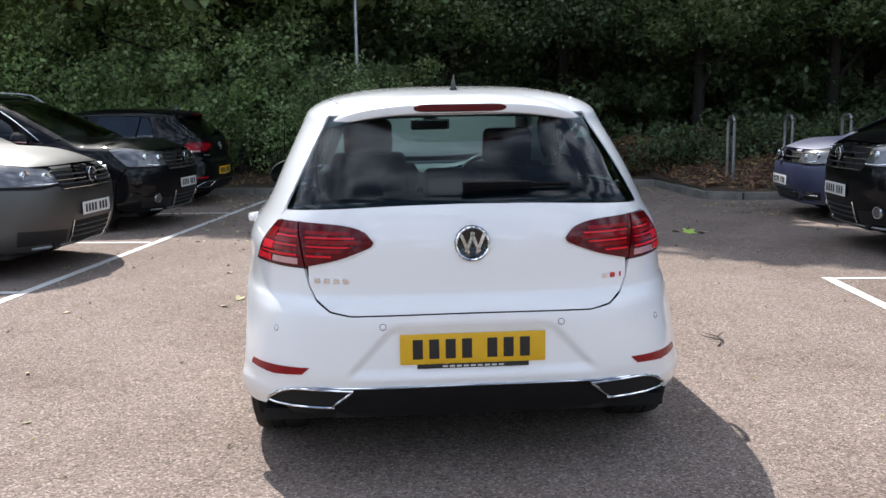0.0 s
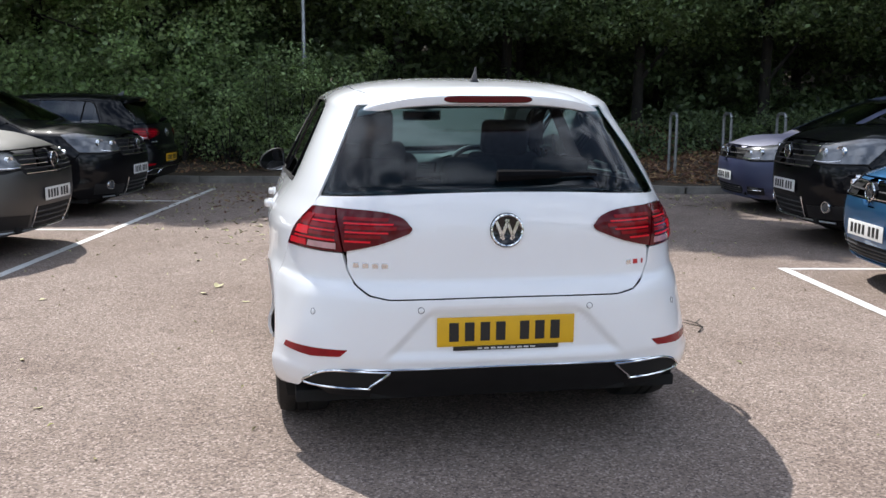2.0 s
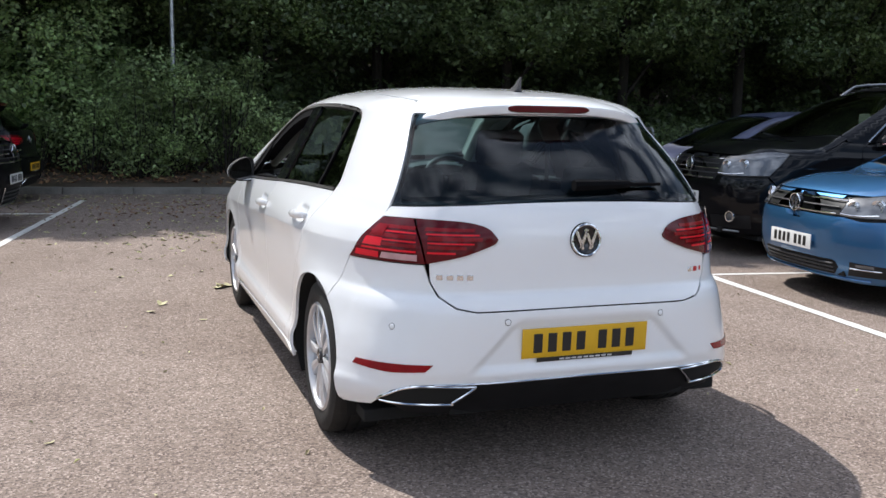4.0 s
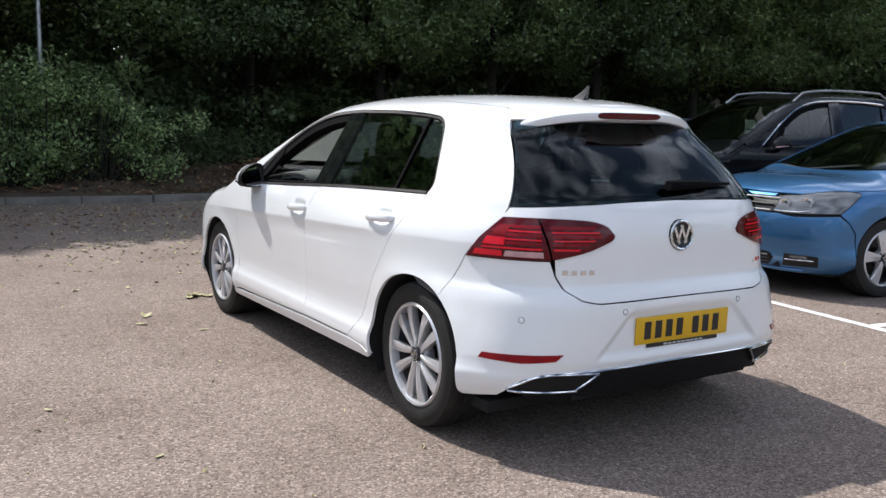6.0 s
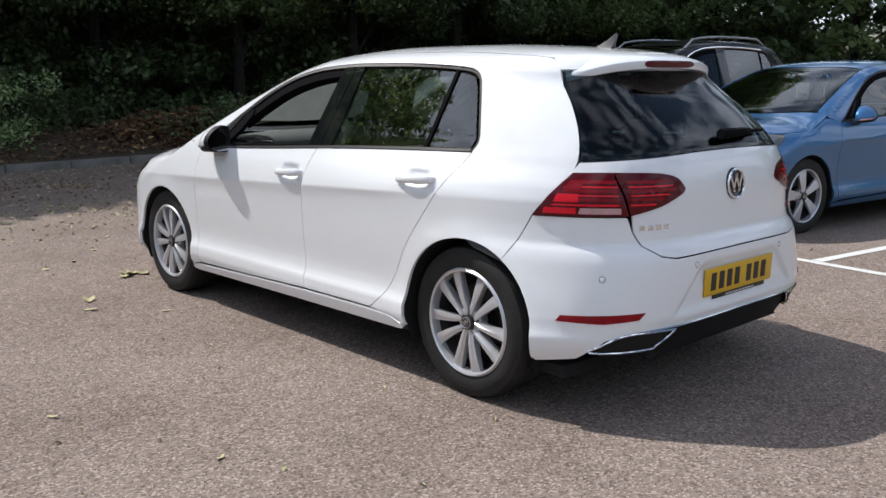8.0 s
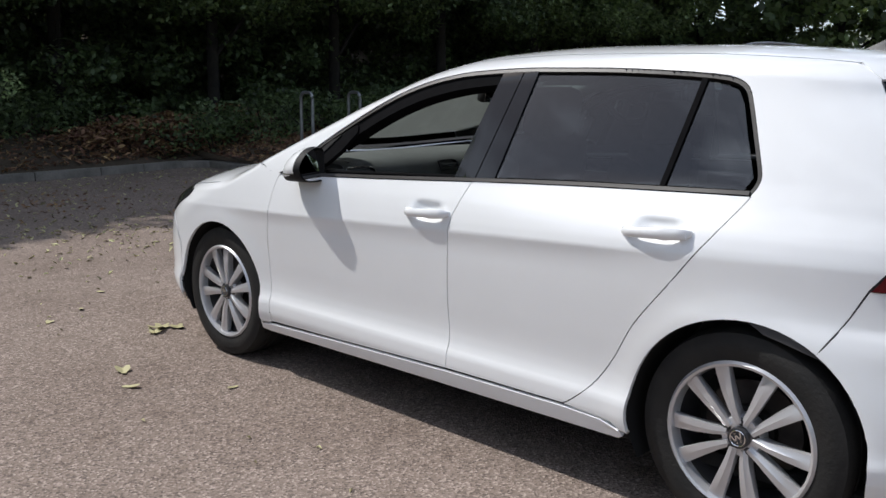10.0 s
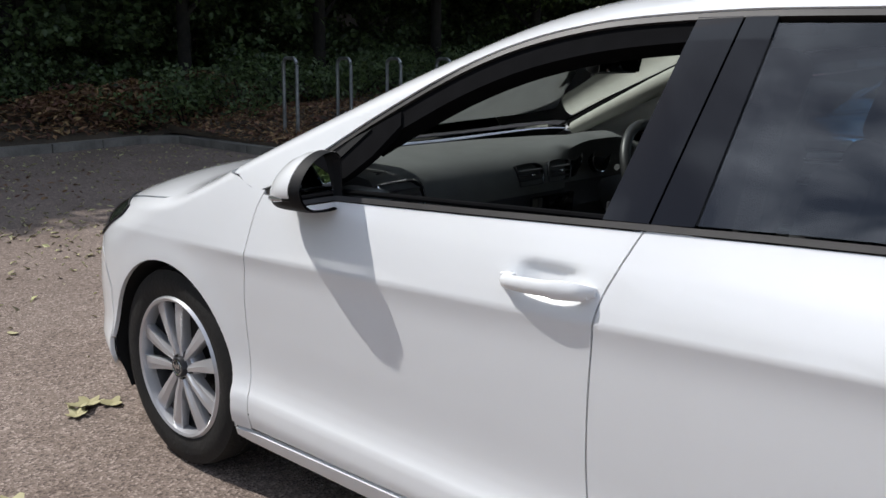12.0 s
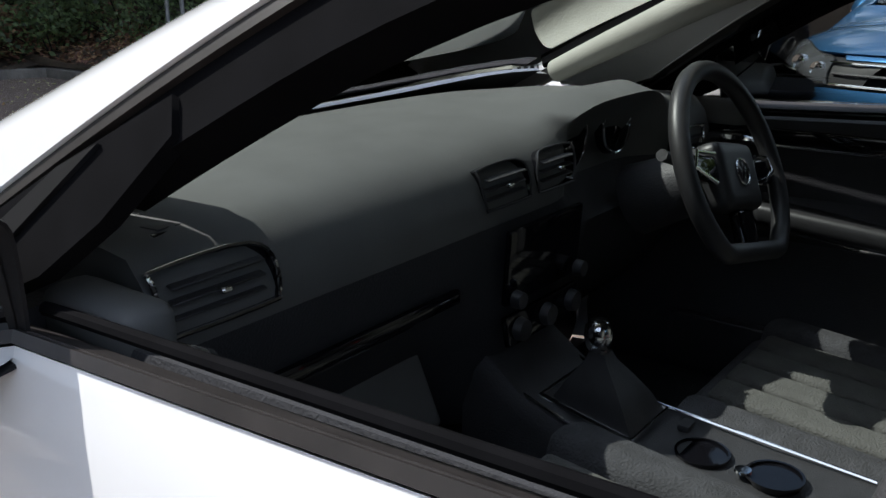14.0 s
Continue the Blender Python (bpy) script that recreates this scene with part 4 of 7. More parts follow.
def build_car(name, m, paint, label, sk=None, fine=1.0, wheels="ten", rear_plate=True, front_plate=True, dark_glass=True, open_window=False, category="car", group="parked cars", roof_rails=False, face="hatch"):
    """A hatchback of panels on the skin, with glass, lamps and wheels; returns the thing and its skin."""
    sk = sk or Skin()
    car = thing(name, m, label, category, group)
    o = side_lines(sk)
    du, dv = (0.022 if fine <= 1 else 0.040 * fine), (0.009 if fine <= 1 else 0.03)
    hz, (hr, hf), (ar, af) = sk.hub_z, sk.hubs, sk.arch
    sy, sz = sk.s.y, sk.s.z
    mid = tuple(sk.out(0, 2.1, 0.7))
    split = smooth_outline(o["split"], 4, False)
    dfront = smooth_outline(o["door_front"], 4, False)
    rrear = smooth_outline(o["rdoor_rear"], 4, False)
    belt = o["belt"]
    dlo_rear, dlo_top = smooth_outline(o["dlo_rear"], 4, False), smooth_outline(o["dlo_top"], 4, False)

    def belt_between(y0, y1):
        f = curve_of([(-y, z) for y, z in belt])
        n = 8
        return [(y0 + (y1 - y0) * k / n, f(-(y0 + (y1 - y0) * k / n))) for k in range(n + 1)]

    for sign, hand in ((-1, "near"), (1, "off")):
        S = sk.side(sign)
        kw = dict(du=du, dv=dv, middle=mid, follow=sk if fine <= 1 else None)
        # front door
        poly = dfront + belt_between(2.925, 1.811) + split[::-1] + [(1.95, .2805), (2.53, .262)]
        fd = panel("front_door", poly, S, paint, car, gap=0.0022, **kw)
        # rear door
        poly = split + belt_between(1.811, .812)[1:-1] + rrear[::-1] + [(1.40, .286), (1.70, .2845)]
        rd = panel("rear_door", poly, S, paint, car, gap=0.0022, **kw)
        # sill
        poly = [(3.058, .205), (3.05, .232), (2.965, .2400), (2.53, .2550), (1.872, .2745), (1.345, .2785), (1.20, .272), (1.128, .252), (1.118, .232), (1.135, .222), (2.0, .214), (3.0, .200)]
        panel("sill", poly, S, paint, car, gap=0.0015, off=0.004, **kw)
        # front wing
        arch_f = arc_points(hf, hz, af, 196, -12, 26, sy, sz)
        poly = [(2.972, .245)] + dfront[1:] + [(2.99, .925), (3.06, .948)]
        poly += [(y, sk.top(y) - sk.crown(y) * 0.72) for y in (3.12, 3.2, 3.3, 3.45, 3.6, 3.75, 3.88)]
        poly += [(3.86, .66), (3.80, .60), (3.745, .52)]
        cut = [p for p in arch_f[::-1] if True]
        k0 = next(i for i, p in enumerate(cut) if p[1] > 0.315 and p[0] > hf)
        poly += [p for p in cut[k0:] if p[0] < 3.735 or p[1] > .50][0:]
        poly += [(3.052, .235)]
        panel("front_wing", poly, S, paint, car, gap=0.002, **kw)
        # flank: pillar, roof rail, rear quarter
        arch_r = arc_points(hr, hz, ar, -12, 124, 22, sy, sz)
        top_edge = [(y, roof_edge(sk, y)) for y in np.linspace(3.02, 0.66, 46)]
        glass_edge = []
        for z in np.linspace(1.325 + (sk.top(1.6) - 1.455), .99, 12):
            q = sk.qx(0.672 - 0.160 * (z - .99) / .335, z)
            glass_edge.append((sk.rear(z) + sk.depth_r(z) * (1 - math.cos(radians(q))), z))
        foot = sk.top(3.12) - sk.crown(3.12) * 0.72
        poly = [(3.03, .934), (3.06, .950), (3.085, .950 + (foot - .950) * .42), (3.085, roof_edge(sk, 3.085))] + top_edge + [(0.575, 1.352 + (sk.top(1.6) - 1.455))] + glass_edge + [(.350, .946), (.383, .90), (.432, .83), (.462, .79), (.500, .71), (.541, .64)]
        poly += [p for p in arch_r[::-1] if p[0] > .545]
        poly += [(1.112, .245), (1.16, .2705)] + rrear + dlo_rear[1:] + dlo_top
        panel("rear_quarter", poly, S, paint, car, gap=0.0015, **kw)
        # windows
        opening = [(2.96, .915)] + belt_between(2.9, .83) + dlo_rear + dlo_top[:-1]
        # frames of the window openings

        def window_piece(y_front, y_rear, in_top=0.022, in_low=0.019, n=14):
            """The glass between two raking uprights, under the roof rail."""
            ft = curve_of([(y, z) for y, z in dlo_top + dlo_rear[-3:-1]])
            fb = curve_of([(-y, z) for y, z in belt])
            low, high = [], []
            for k in range(n + 1):
                t = k / n
                yb = y_front(.99) + (y_rear(.99) - y_front(.99)) * t
                low.append((yb, fb(-yb) + in_low))
            for k in range(n + 1):
                t = k / n
                y_hi = y_front(1.30) + (y_rear(1.30) - y_front(1.30)) * t
                high.append((y_hi, ft(y_hi) - in_top))
            return low + high[::-1]

        fb = curve_of([(-y, z) for y, z in belt])
        pane = GLASS_PRIVACY if dark_glass else GLASS_DARK
        # rear door glass and the small fixed pane behind it
        g1 = window_piece(lambda z: 1.732 - 0.112 * (z - .98), lambda z: 1.096 - 0.125 * (z - 1.0))
        panel("rear_window", g1, S, pane, car, "dark tinted side window", du=0.08, dv=0.06, off=-0.010, flange=0.004, middle=mid)
        q = [(1.082, fb(-1.082) + .020), (.836, 1.022), (.819, 1.055), (.87, 1.175), (.905, 1.262), (.932, 1.30), (.97, 1.315), (1.040, 1.326)]
        q = [(y, z + lift_of(sk, z)) for y, z in q]
        panel("quarter_window", q, S, pane, car, "dark tinted small rear side window", du=0.06, dv=0.06, off=-0.010, flange=0.004, middle=mid)
        # black frame between them, the centre pillar, and the frame round the opening
        d1 = [(1.098, fb(-1.098) + .010), (1.080, fb(-1.080) + .010), (1.038, 1.330 + lift_of(sk, 1.330)), (1.056, 1.336 + lift_of(sk, 1.336))]
        panel("window_divider", d1, S, SEAL, car, du=0.05, dv=0.05, off=-0.003, flange=0.02, middle=mid)
        b1 = [(1.806, .985), (1.724, .990), (1.682, 1.357 + lift_of(sk, 1.357)), (1.742, 1.357 + lift_of(sk, 1.357))]
        panel("centre_pillar_rear", b1, S, GLOSS_BLACK, car, "gloss black pillar trim", du=0.05, dv=0.05, off=-0.004, flange=0.02, middle=mid)
        b2 = [(1.907, .981), (1.811, .985), (1.747, 1.357 + lift_of(sk, 1.357)), (1.836, 1.356 + lift_of(sk, 1.356))]
        panel("centre_pillar_front", b2, S, GLOSS_BLACK, car, "gloss black pillar trim", du=0.05, dv=0.05, off=-0.004, flange=0.02, middle=mid)
        # rubber and trim round the opening
        rim_in = shrink(opening, 0.012)
        ringed(name="window_frame", outer=opening, inner=rim_in, chart=S, mat=STRIP, parent=car, off=-0.004, deep=0.03, mid=mid, label="weathered brown-black window frame")
        strip = belt_between(2.90, .812)
        panel("belt_strip", strip + [(y, z + .011) for y, z in strip[::-1]], S, STRIP, car, "brown-black weathered strip under the windows", du=0.06, dv=0.012, off=0.004, flange=0.025, middle=mid)
        if roof_rails:
            line = [S(y, z) + Vector((sign * .004, 0, .003)) for y, z in dlo_top[:-4:3]]
            part("window_chrome", tube(line, .009, 6), CHROME, car, "bright chrome line over the side windows")
        # front window: the upper frame, the small front triangle
        tri = [(2.93, .945), (2.715, .950), (2.64, .985), (2.575, 1.04), (2.515, 1.115), (2.53, 1.145), (2.655, 1.078), (2.78, 1.0)]
        tri = [(y, z + lift_of(sk, z)) for y, z in tri]
        panel("front_triangle", tri, S, SEAL, car, "black corner panel of the front window", du=0.05, dv=0.05, off=-0.004, flange=0.02, middle=mid)
        ft = curve_of([(y, z) for y, z in dlo_top])
        ys = np.linspace(1.83, 2.60, 18)
        header = [(y, ft(y) - 0.012) for y in ys] + [(y, ft(y) - 0.050 - 0.032 * (y - 1.85)) for y in ys[::-1]]
        bar = [(2.800, .952), (2.750, .954), (2.605, 1.098), (2.655, 1.073)]
        panel("quarter_bar", [(y, z + lift_of(sk, z)) for y, z in bar], S, VALANCE, car, "black upright of the quarter light", du=0.05, dv=0.05, off=0.001, flange=0.012, middle=mid)
        # near-black here also stands in for the shade of a deeper recess
        panel("front_window_frame", header, S, SEAL, car, "black frame over the front window", du=0.06, dv=0.02, off=-0.012, flange=0.05, middle=mid)
        if fine <= 1:
            ys = np.linspace(1.66, 3.0, 26)
            pts = [sk.over(sign * (sk.half(y, roof_edge(sk, y)) - 0.034), y) - Vector((0, 0, 0.050 if y > 2.2 else 0.070)) for y in ys]
            part("pillar_trim", tube(pts, [0.036 - 0.018 * max(0, y - 2.5) if y > 2.2 else 0.030 for y in ys], 14), TRIM_PALE, car, "rounded pale grey inner pillar trim")
            pts = [sk.over(sign * (sk.half(y, roof_edge(sk, y)) - 0.012), y) - Vector((0, 0, 0.012)) for y in np.linspace(2.22, 3.05, 16)]
            part("screen_seal", tube(pts, 0.010, 6), SEAL, car, "black seal at the edge of the windscreen")
        if not (open_window and sign < 0):
            low = [(y, fb(-y) + .02) for y in np.linspace(2.66, 1.91, 10)]
            high = [(y, ft(y) - .045) for y in np.linspace(1.81, 2.66, 14)]
            panel("front_window", low + high, S, GLASS_DARK if not open_window else GLASS_CLEAR, car, "front side window glass", du=0.08, dv=0.06, off=-0.014, flange=0.004, middle=mid)
        # dark lining behind the panels
        lining = [(3.0, .26), (2.9, .90)] + belt_between(2.9, .80) + [(.70, .95), (.62, .80), (.62, .70)] + arc_points(hr, hz, ar + .012, 100, 0, 10, sy, sz) + [(1.13, .20)]
        panel("door_lining", lining, S, UNDERSIDE, car, du=0.12, dv=0.06, off=-0.028, flange=0, middle=mid)
        upper = [(y, roof_edge(sk, y)) for y in np.linspace(2.05, .75, 15)] + [(.62, 1.30 + lift_of(sk, 1.3)), (.60, 1.0)] + [(.80, 1.0)] + [(y - 0.012, z) for y, z in dlo_rear[1:]] + [(y, z + 0.008) for y, z in dlo_top if y < 2.05]
        panel("pillar_lining", upper, S, TRIM_PALE, car, "pale grey roof pillar trim", du=0.06, dv=0.04, off=-0.035, flange=0, middle=mid)
        # wheel housings
        for hub, arch in ((hr, ar), (hf, af)):
            bm = bmesh.new()
            outer, inner = [], []
            for k in range(25):
                a = radians(-25 + 230 * k / 24)
                y, z = hub + (arch + 0.008) / sy * math.cos(a), hz + (arch + 0.008) / sz * math.sin(a)
                outer.append(bm.verts.new(sk.out(sign * min(0.885, max(0.6, sk.half(y, max(z, .2)) - 0.012)), y, z)))
                inner.append(bm.verts.new(sk.out(sign * 0.54, y, z)))
            for k in range(24):
                bm.faces.new((outer[k], outer[k + 1], inner[k + 1], inner[k]))
            bm.faces.new(inner)
            part("wheel_housing", bm, UNDERSIDE, car, "black wheel arch liner")
            turn = 12.0 if hub == hf else 34.0
            place = Matrix.Translation(sk.out(sign * (0.846 if hub == hr else 0.862), hub + (0.008 if hub == hr else 0.0), 0) + Vector((0, 0, 0.317))) @ Matrix.Rotation(0 if sign > 0 else math.pi, 4, "Z") @ Matrix.Rotation(radians(turn), 4, "X")
            wheel(car, place, style=wheels)
        # door handles
        for y0, door, z0 in ((1.985, fd, .848), (1.045, rd, .884)):
            door_handle(sk, Skin(tuple(sk.s)).side(sign), sign, y0, z0, door, paint, mid)
        door_mirror(sk, sign, car, paint)

    # roof, screen, bonnet
    ys = np.linspace(0.60, 2.20, 24)
    edge = lambda y: sk.half(y, roof_edge(sk, y)) - 0.0012
    top_mid = tuple(sk.out(0, 1.8, 0.5))
    xe = edge(.655)
    tail_edge = lambda x: 0.50 + 0.155 * min(1, abs(x) / xe) ** 3
    ys = np.linspace(0.655, 2.20, 24)
    poly = [(edge(y), y) for y in ys] + [(x, 2.20 + 0.075 * (1 - (x / .57) ** 2)) for x in np.linspace(edge(2.2) - .01, -edge(2.2) + .01, 13)] + [(-edge(y), y) for y in ys[::-1]] + [(x, tail_edge(x)) for x in np.linspace(-xe * .97, xe * .97, 25)]
    panel("roof", poly, sk.over, paint, car, du=0.07 * fine, dv=0.07 * fine, middle=top_mid, flange=0.01)
    panel("headliner", shrink(poly, 0.02), sk.over, TRIM_PALE, car, "pale headliner", du=0.15, dv=0.15, off=-0.045, middle=top_mid, flange=0)
    ys = np.linspace(2.21, 3.06, 16)
    poly = [(edge(y) - .004, y) for y in ys] + [(x, 3.07 + 0.14 * (1 - (x / .72) ** 2)) for x in np.linspace(edge(3.06) - .02, -edge(3.06) + .02, 13)] + [(-edge(y) + .004, y) for y in ys[::-1]] + [(x, 2.215 + 0.075 * (1 - (x / .57) ** 2)) for x in np.linspace(-edge(2.21) + .01, edge(2.21) - .01, 13)]
    panel("windscreen", poly, sk.over, GLASS_CLEAR, car, "clear windscreen", du=0.10, dv=0.08, middle=top_mid, flange=0.004, off=-0.004)
    bon = lambda y: sk.half(y, sk.top(y) - sk.crown(y) * 0.72) - 0.003
    ys = np.linspace(3.075, 3.90, 17)
    poly = [(bon(y), y) for y in ys] + [(x, 3.90 + 0.232 * (1 - min(1, abs(x) / bon(3.90)) ** 2.6)) for x in np.linspace(bon(3.90) - .01, -bon(3.90) + .01, 21)] + [(-bon(y), y) for y in ys[::-1]] + [(x, 3.09 + 0.145 * (1 - (x / .75) ** 2)) for x in np.linspace(-bon(3.075) + .01, bon(3.075) - .01, 13)]
    panel("bonnet", poly, sk.over, paint, car, du=0.06 * fine, dv=0.05 * fine, middle=top_mid, flange=0.012)
    scuttle = [(x, 3.06 + 0.14 * (1 - (x / .72) ** 2)) for x in np.linspace(-.70, .70, 13)] + [(x, 3.16 + 0.10 * (1 - (x / .75) ** 2)) for x in np.linspace(.72, -.72, 13)]
    panel("scuttle", scuttle, sk.over, BLACK_PLASTIC, car, "black scuttle panel", du=0.1, dv=0.05, middle=top_mid, flange=0, off=-0.02)
    # underbody
    bm = box((1.56 * sk.s.x, 3.6 * sk.s.y, 0.05), Matrix.Translation(sk.out(0, 2.1, 0) + Vector((0, 0, 0.2))), 0.01)
    part("underbody", bm, UNDERSIDE, car)
    bm = box((1.0 * sk.s.x, 4.0 * sk.s.y, 0.06), Matrix.Translation(sk.out(0, 2.13, 0) + Vector((0, 0, 0.26))), 0.01)
    part("floor_pan", bm, UNDERSIDE, car)
    part("floor_carpet", box((1.66 * sk.s.x, 1.0 * sk.s.y, 0.02), Matrix.Translation(sk.out(0, 2.44, 0) + Vector((0, 0, 0.285))), 0.004), CLOTH, car, "dark floor carpet")
    bm = box((1.42 * sk.s.x, 0.02, 0.5 * sk.s.z), Matrix.Translation(sk.out(0, 3.1, 0.62)), 0.004)
    part("bulkhead", bm, UNDERSIDE, car)
    car_tail(car, sk, paint, fine, mid, rear_plate)
    car_nose(car, sk, paint, fine, mid, front_plate, face)
    if roof_rails:
        for sign in (-1, 1):
            pts = [sk.out(sign * (sk.half(y, roof_edge(sk, y)) - .01), y, roof_edge(sk, y) + (0.0 if i in (0, 10) else 0.055)) for i, y in enumerate(np.linspace(.8, 2.25, 11))]
            part("roof_rail", tube(pts, 0.014, 8), GALV, car, "silver roof rail")
    return car, sk


def lift_of(sk, z):
    return (sk.top(1.6) - 1.455) * max(0, (z - 1.0) / 0.36)


def ringed(name, outer, inner, chart, mat, parent, off, deep, mid, label=""):
    """A moulding between two outlines of equal length, with depth inwards."""
    bm = bmesh.new()
    centre = Vector(mid)
    rows = []
    for poly, push in ((outer, off), (inner, off), (inner, off - deep)):
        row = []
        for u, v in poly:
            p = chart(u, v)
            a, b = chart(u + .002, v) - chart(u - .002, v), chart(u, v + .002) - chart(u, v - .002)
            n = a.cross(b).normalized()
            if n.dot(p - centre) < 0:
                n = -n
            row.append(bm.verts.new(p + n * push))
        rows.append(row)
    k = len(outer)
    for r0, r1 in zip(rows, rows[1:]):
        for i in range(k):
            bm.faces.new((r0[i], r0[(i + 1) % k], r1[(i + 1) % k], r1[i]))
    return part(name, bm, mat, parent, label)


def door_handle(sk, S, sign, y0, z0, door, paint, mid):
    """A bow handle over a shallow cup."""
    bm = bmesh.new()
    secs = []
    n = 12
    for k in range(n + 1):
        t = k / n
        y = y0 + 0.112 - 0.224 * t
        z = z0 + 0.012 * (t - 0.5)
        surf = S(y, z)
        lift = 0.009 + 0.019 * math.sin(math.pi * t) ** 0.6 if 0 < k < n else 0.003
        thick = 0.0105 if 0 < k < n else 0.005
        high = 0.0165 * (0.75 + 0.25 * math.sin(math.pi * t)) * (1.25 if t > 0.62 else 1.0) if 0 < k < n else 0.009
        c = surf + Vector((sign * lift, 0, 0))
        secs.append([c + Vector((sign * thick * math.cos(a), 0, high * math.sin(a))) for a in [j * math.tau / 10 for j in range(10)]])
    add_loft(bm, secs)
    h = part("door_handle", bm, paint, door, "white bow door handle" if paint is PAINT_WHITE else "")
    for y in (y0 + 0.092, y0 - 0.088):
        b = S(y, z0)
        part("handle_foot", box((0.022, 0.03, 0.02), Matrix.Translation(b + Vector((sign * 0.007, 0, 0))), 0.006), paint, h)
    if sk.dents:
        return
    # the cup: a shallow bowl let into the skin
    bm = bmesh.new()
    rings = []
    for r, d in ((1.0, -0.001), (0.9, 0.0012), (0.72, 0.0014), (0.4, 0.0016)):
        ring = []
        for j in range(20):
            a = j * math.tau / 20
            p = S(y0 + 0.075 * r * math.cos(a), z0 - 0.004 + 0.030 * r * math.sin(a))
            ring.append(bm.verts.new(p + Vector((sign * d, 0, 0))))
        rings.append(ring)
    for a, b in zip(rings, rings[1:]):
        for j in range(20):
            bm.faces.new((a[j], a[(j + 1) % 20], b[(j + 1) % 20], b[j]))
    bm.faces.new(rings[-1])
    part("handle_cup", bm, paint, h)


MIRROR_FACE = [(-1, -.72), (-1, .55), (-.86, .90), (-.5, 1.0), (0, .90), (.45, .66), (.8, .32), (1, -.08), (.97, -.40), (.78, -.70), (.4, -.90), (-.3, -.96), (-.86, -.92)]


def door_mirror(sk, sign, car, paint):
    """Wing-shaped housing with a black lower shell and rim, mirror glass and indicator strip."""
    base = sk.out(sign * 0.924, 2.685, 0.978)
    mir = new("door_mirror")
    mir.parent = car
    mir.matrix_local = Matrix.Translation(base) @ Matrix.Rotation(radians(8 if sign < 0 else -8), 4, "Z")
    face = smooth_outline(MIRROR_FACE, 3)

    def ring(y, k, dx=0.0, dz=0.0, cut=None, flip=1):
        """The outline at a place along, scaled; cut keeps what lies above (or below) a height."""
        pts = []
        for u, v in face:
            if cut is not None:
                v = max(v, cut) if flip > 0 else min(v, cut)
            pts.append(Vector((sign * (u * 0.078 * k + dx), y, v * 0.075 * (0.25 + 0.75 * k) + dz)))
        return pts

    shape = ((0.104, 0.26, -.026, -.040), (0.092, 0.44, -.020, -.032), (0.066, 0.64, -.010, -.021), (0.032, 0.83, -.003, -.010), (-0.006, 0.96, 0.0, -.002), (-0.030, 0.985, 0.0, 0.0))
    bm = add_loft(bmesh.new(), [ring(y, k, dx, dz, -.42) for y, k, dx, dz in shape])
    part("mirror_cap", bm, paint, mir, "", True, 55)
    bm = add_loft(bmesh.new(), [ring(y, k * 0.99, dx, dz, -.46, -1) for y, k, dx, dz in shape])
    part("mirror_underside", bm, VALANCE, mir, "black lower shell")
    # the rim is hollow, the glass lies in it, turned towards the seats
    rows = [ring(-.028, .985), ring(-.056, .97), ring(-.062, .945), ring(-.060, .91), ring(-.033, .89)]
    bm = bmesh.new()
    loops = [[bm.verts.new(p) for p in r] for r in rows]
    for r0, r1 in zip(loops, loops[1:]):
        for i in range(len(r0)):
            bm.faces.new((r0[i], r0[(i + 1) % len(r0)], r1[(i + 1) % len(r1)], r1[i]))
    bm.faces.new(loops[-1])
    part("mirror_rim", bm, VALANCE, mir, "black mirror rim")
    turn = Matrix.Translation((0, -.050, 0)) @ Matrix.Rotation(radians(-6 * sign), 4, "Z") @ Matrix.Rotation(radians(-7), 4, "X")
    bm = add_loft(bmesh.new(), [[turn @ (p * 0.885 - Vector((0, p.y * 0.885 - y, 0))) for p in ring(0, 1)] for y in (0.0, -.002)])
    part("mirror_glass", bm, MIRROR, mir, "mirror glass")
    strip = [(sign * (0.078 * k * 0.95 + dx), y, -.034 + dz * 0.35) for y, k, dx, dz in shape[:5]]
    part("indicator_strip", tube(strip, [.004, .007, .0075, .0075, .004], 8), LENS_PALE if paint is not PAINT_WHITE else INDICATOR, mir, "clear indicator strip")
    bm = add_loft(bmesh.new(), [[Vector((sign * x, y, z)) for y, z in ((0.10, -.075 + d), (0.0, -.075 + d), (0.0, -.045), (0.10, -.035))] for x, d in ((-.150, 0.0), (-.09, 0.0), (-.03, .006))])
    part("mirror_foot", bm, BLACK_PLASTIC, mir)


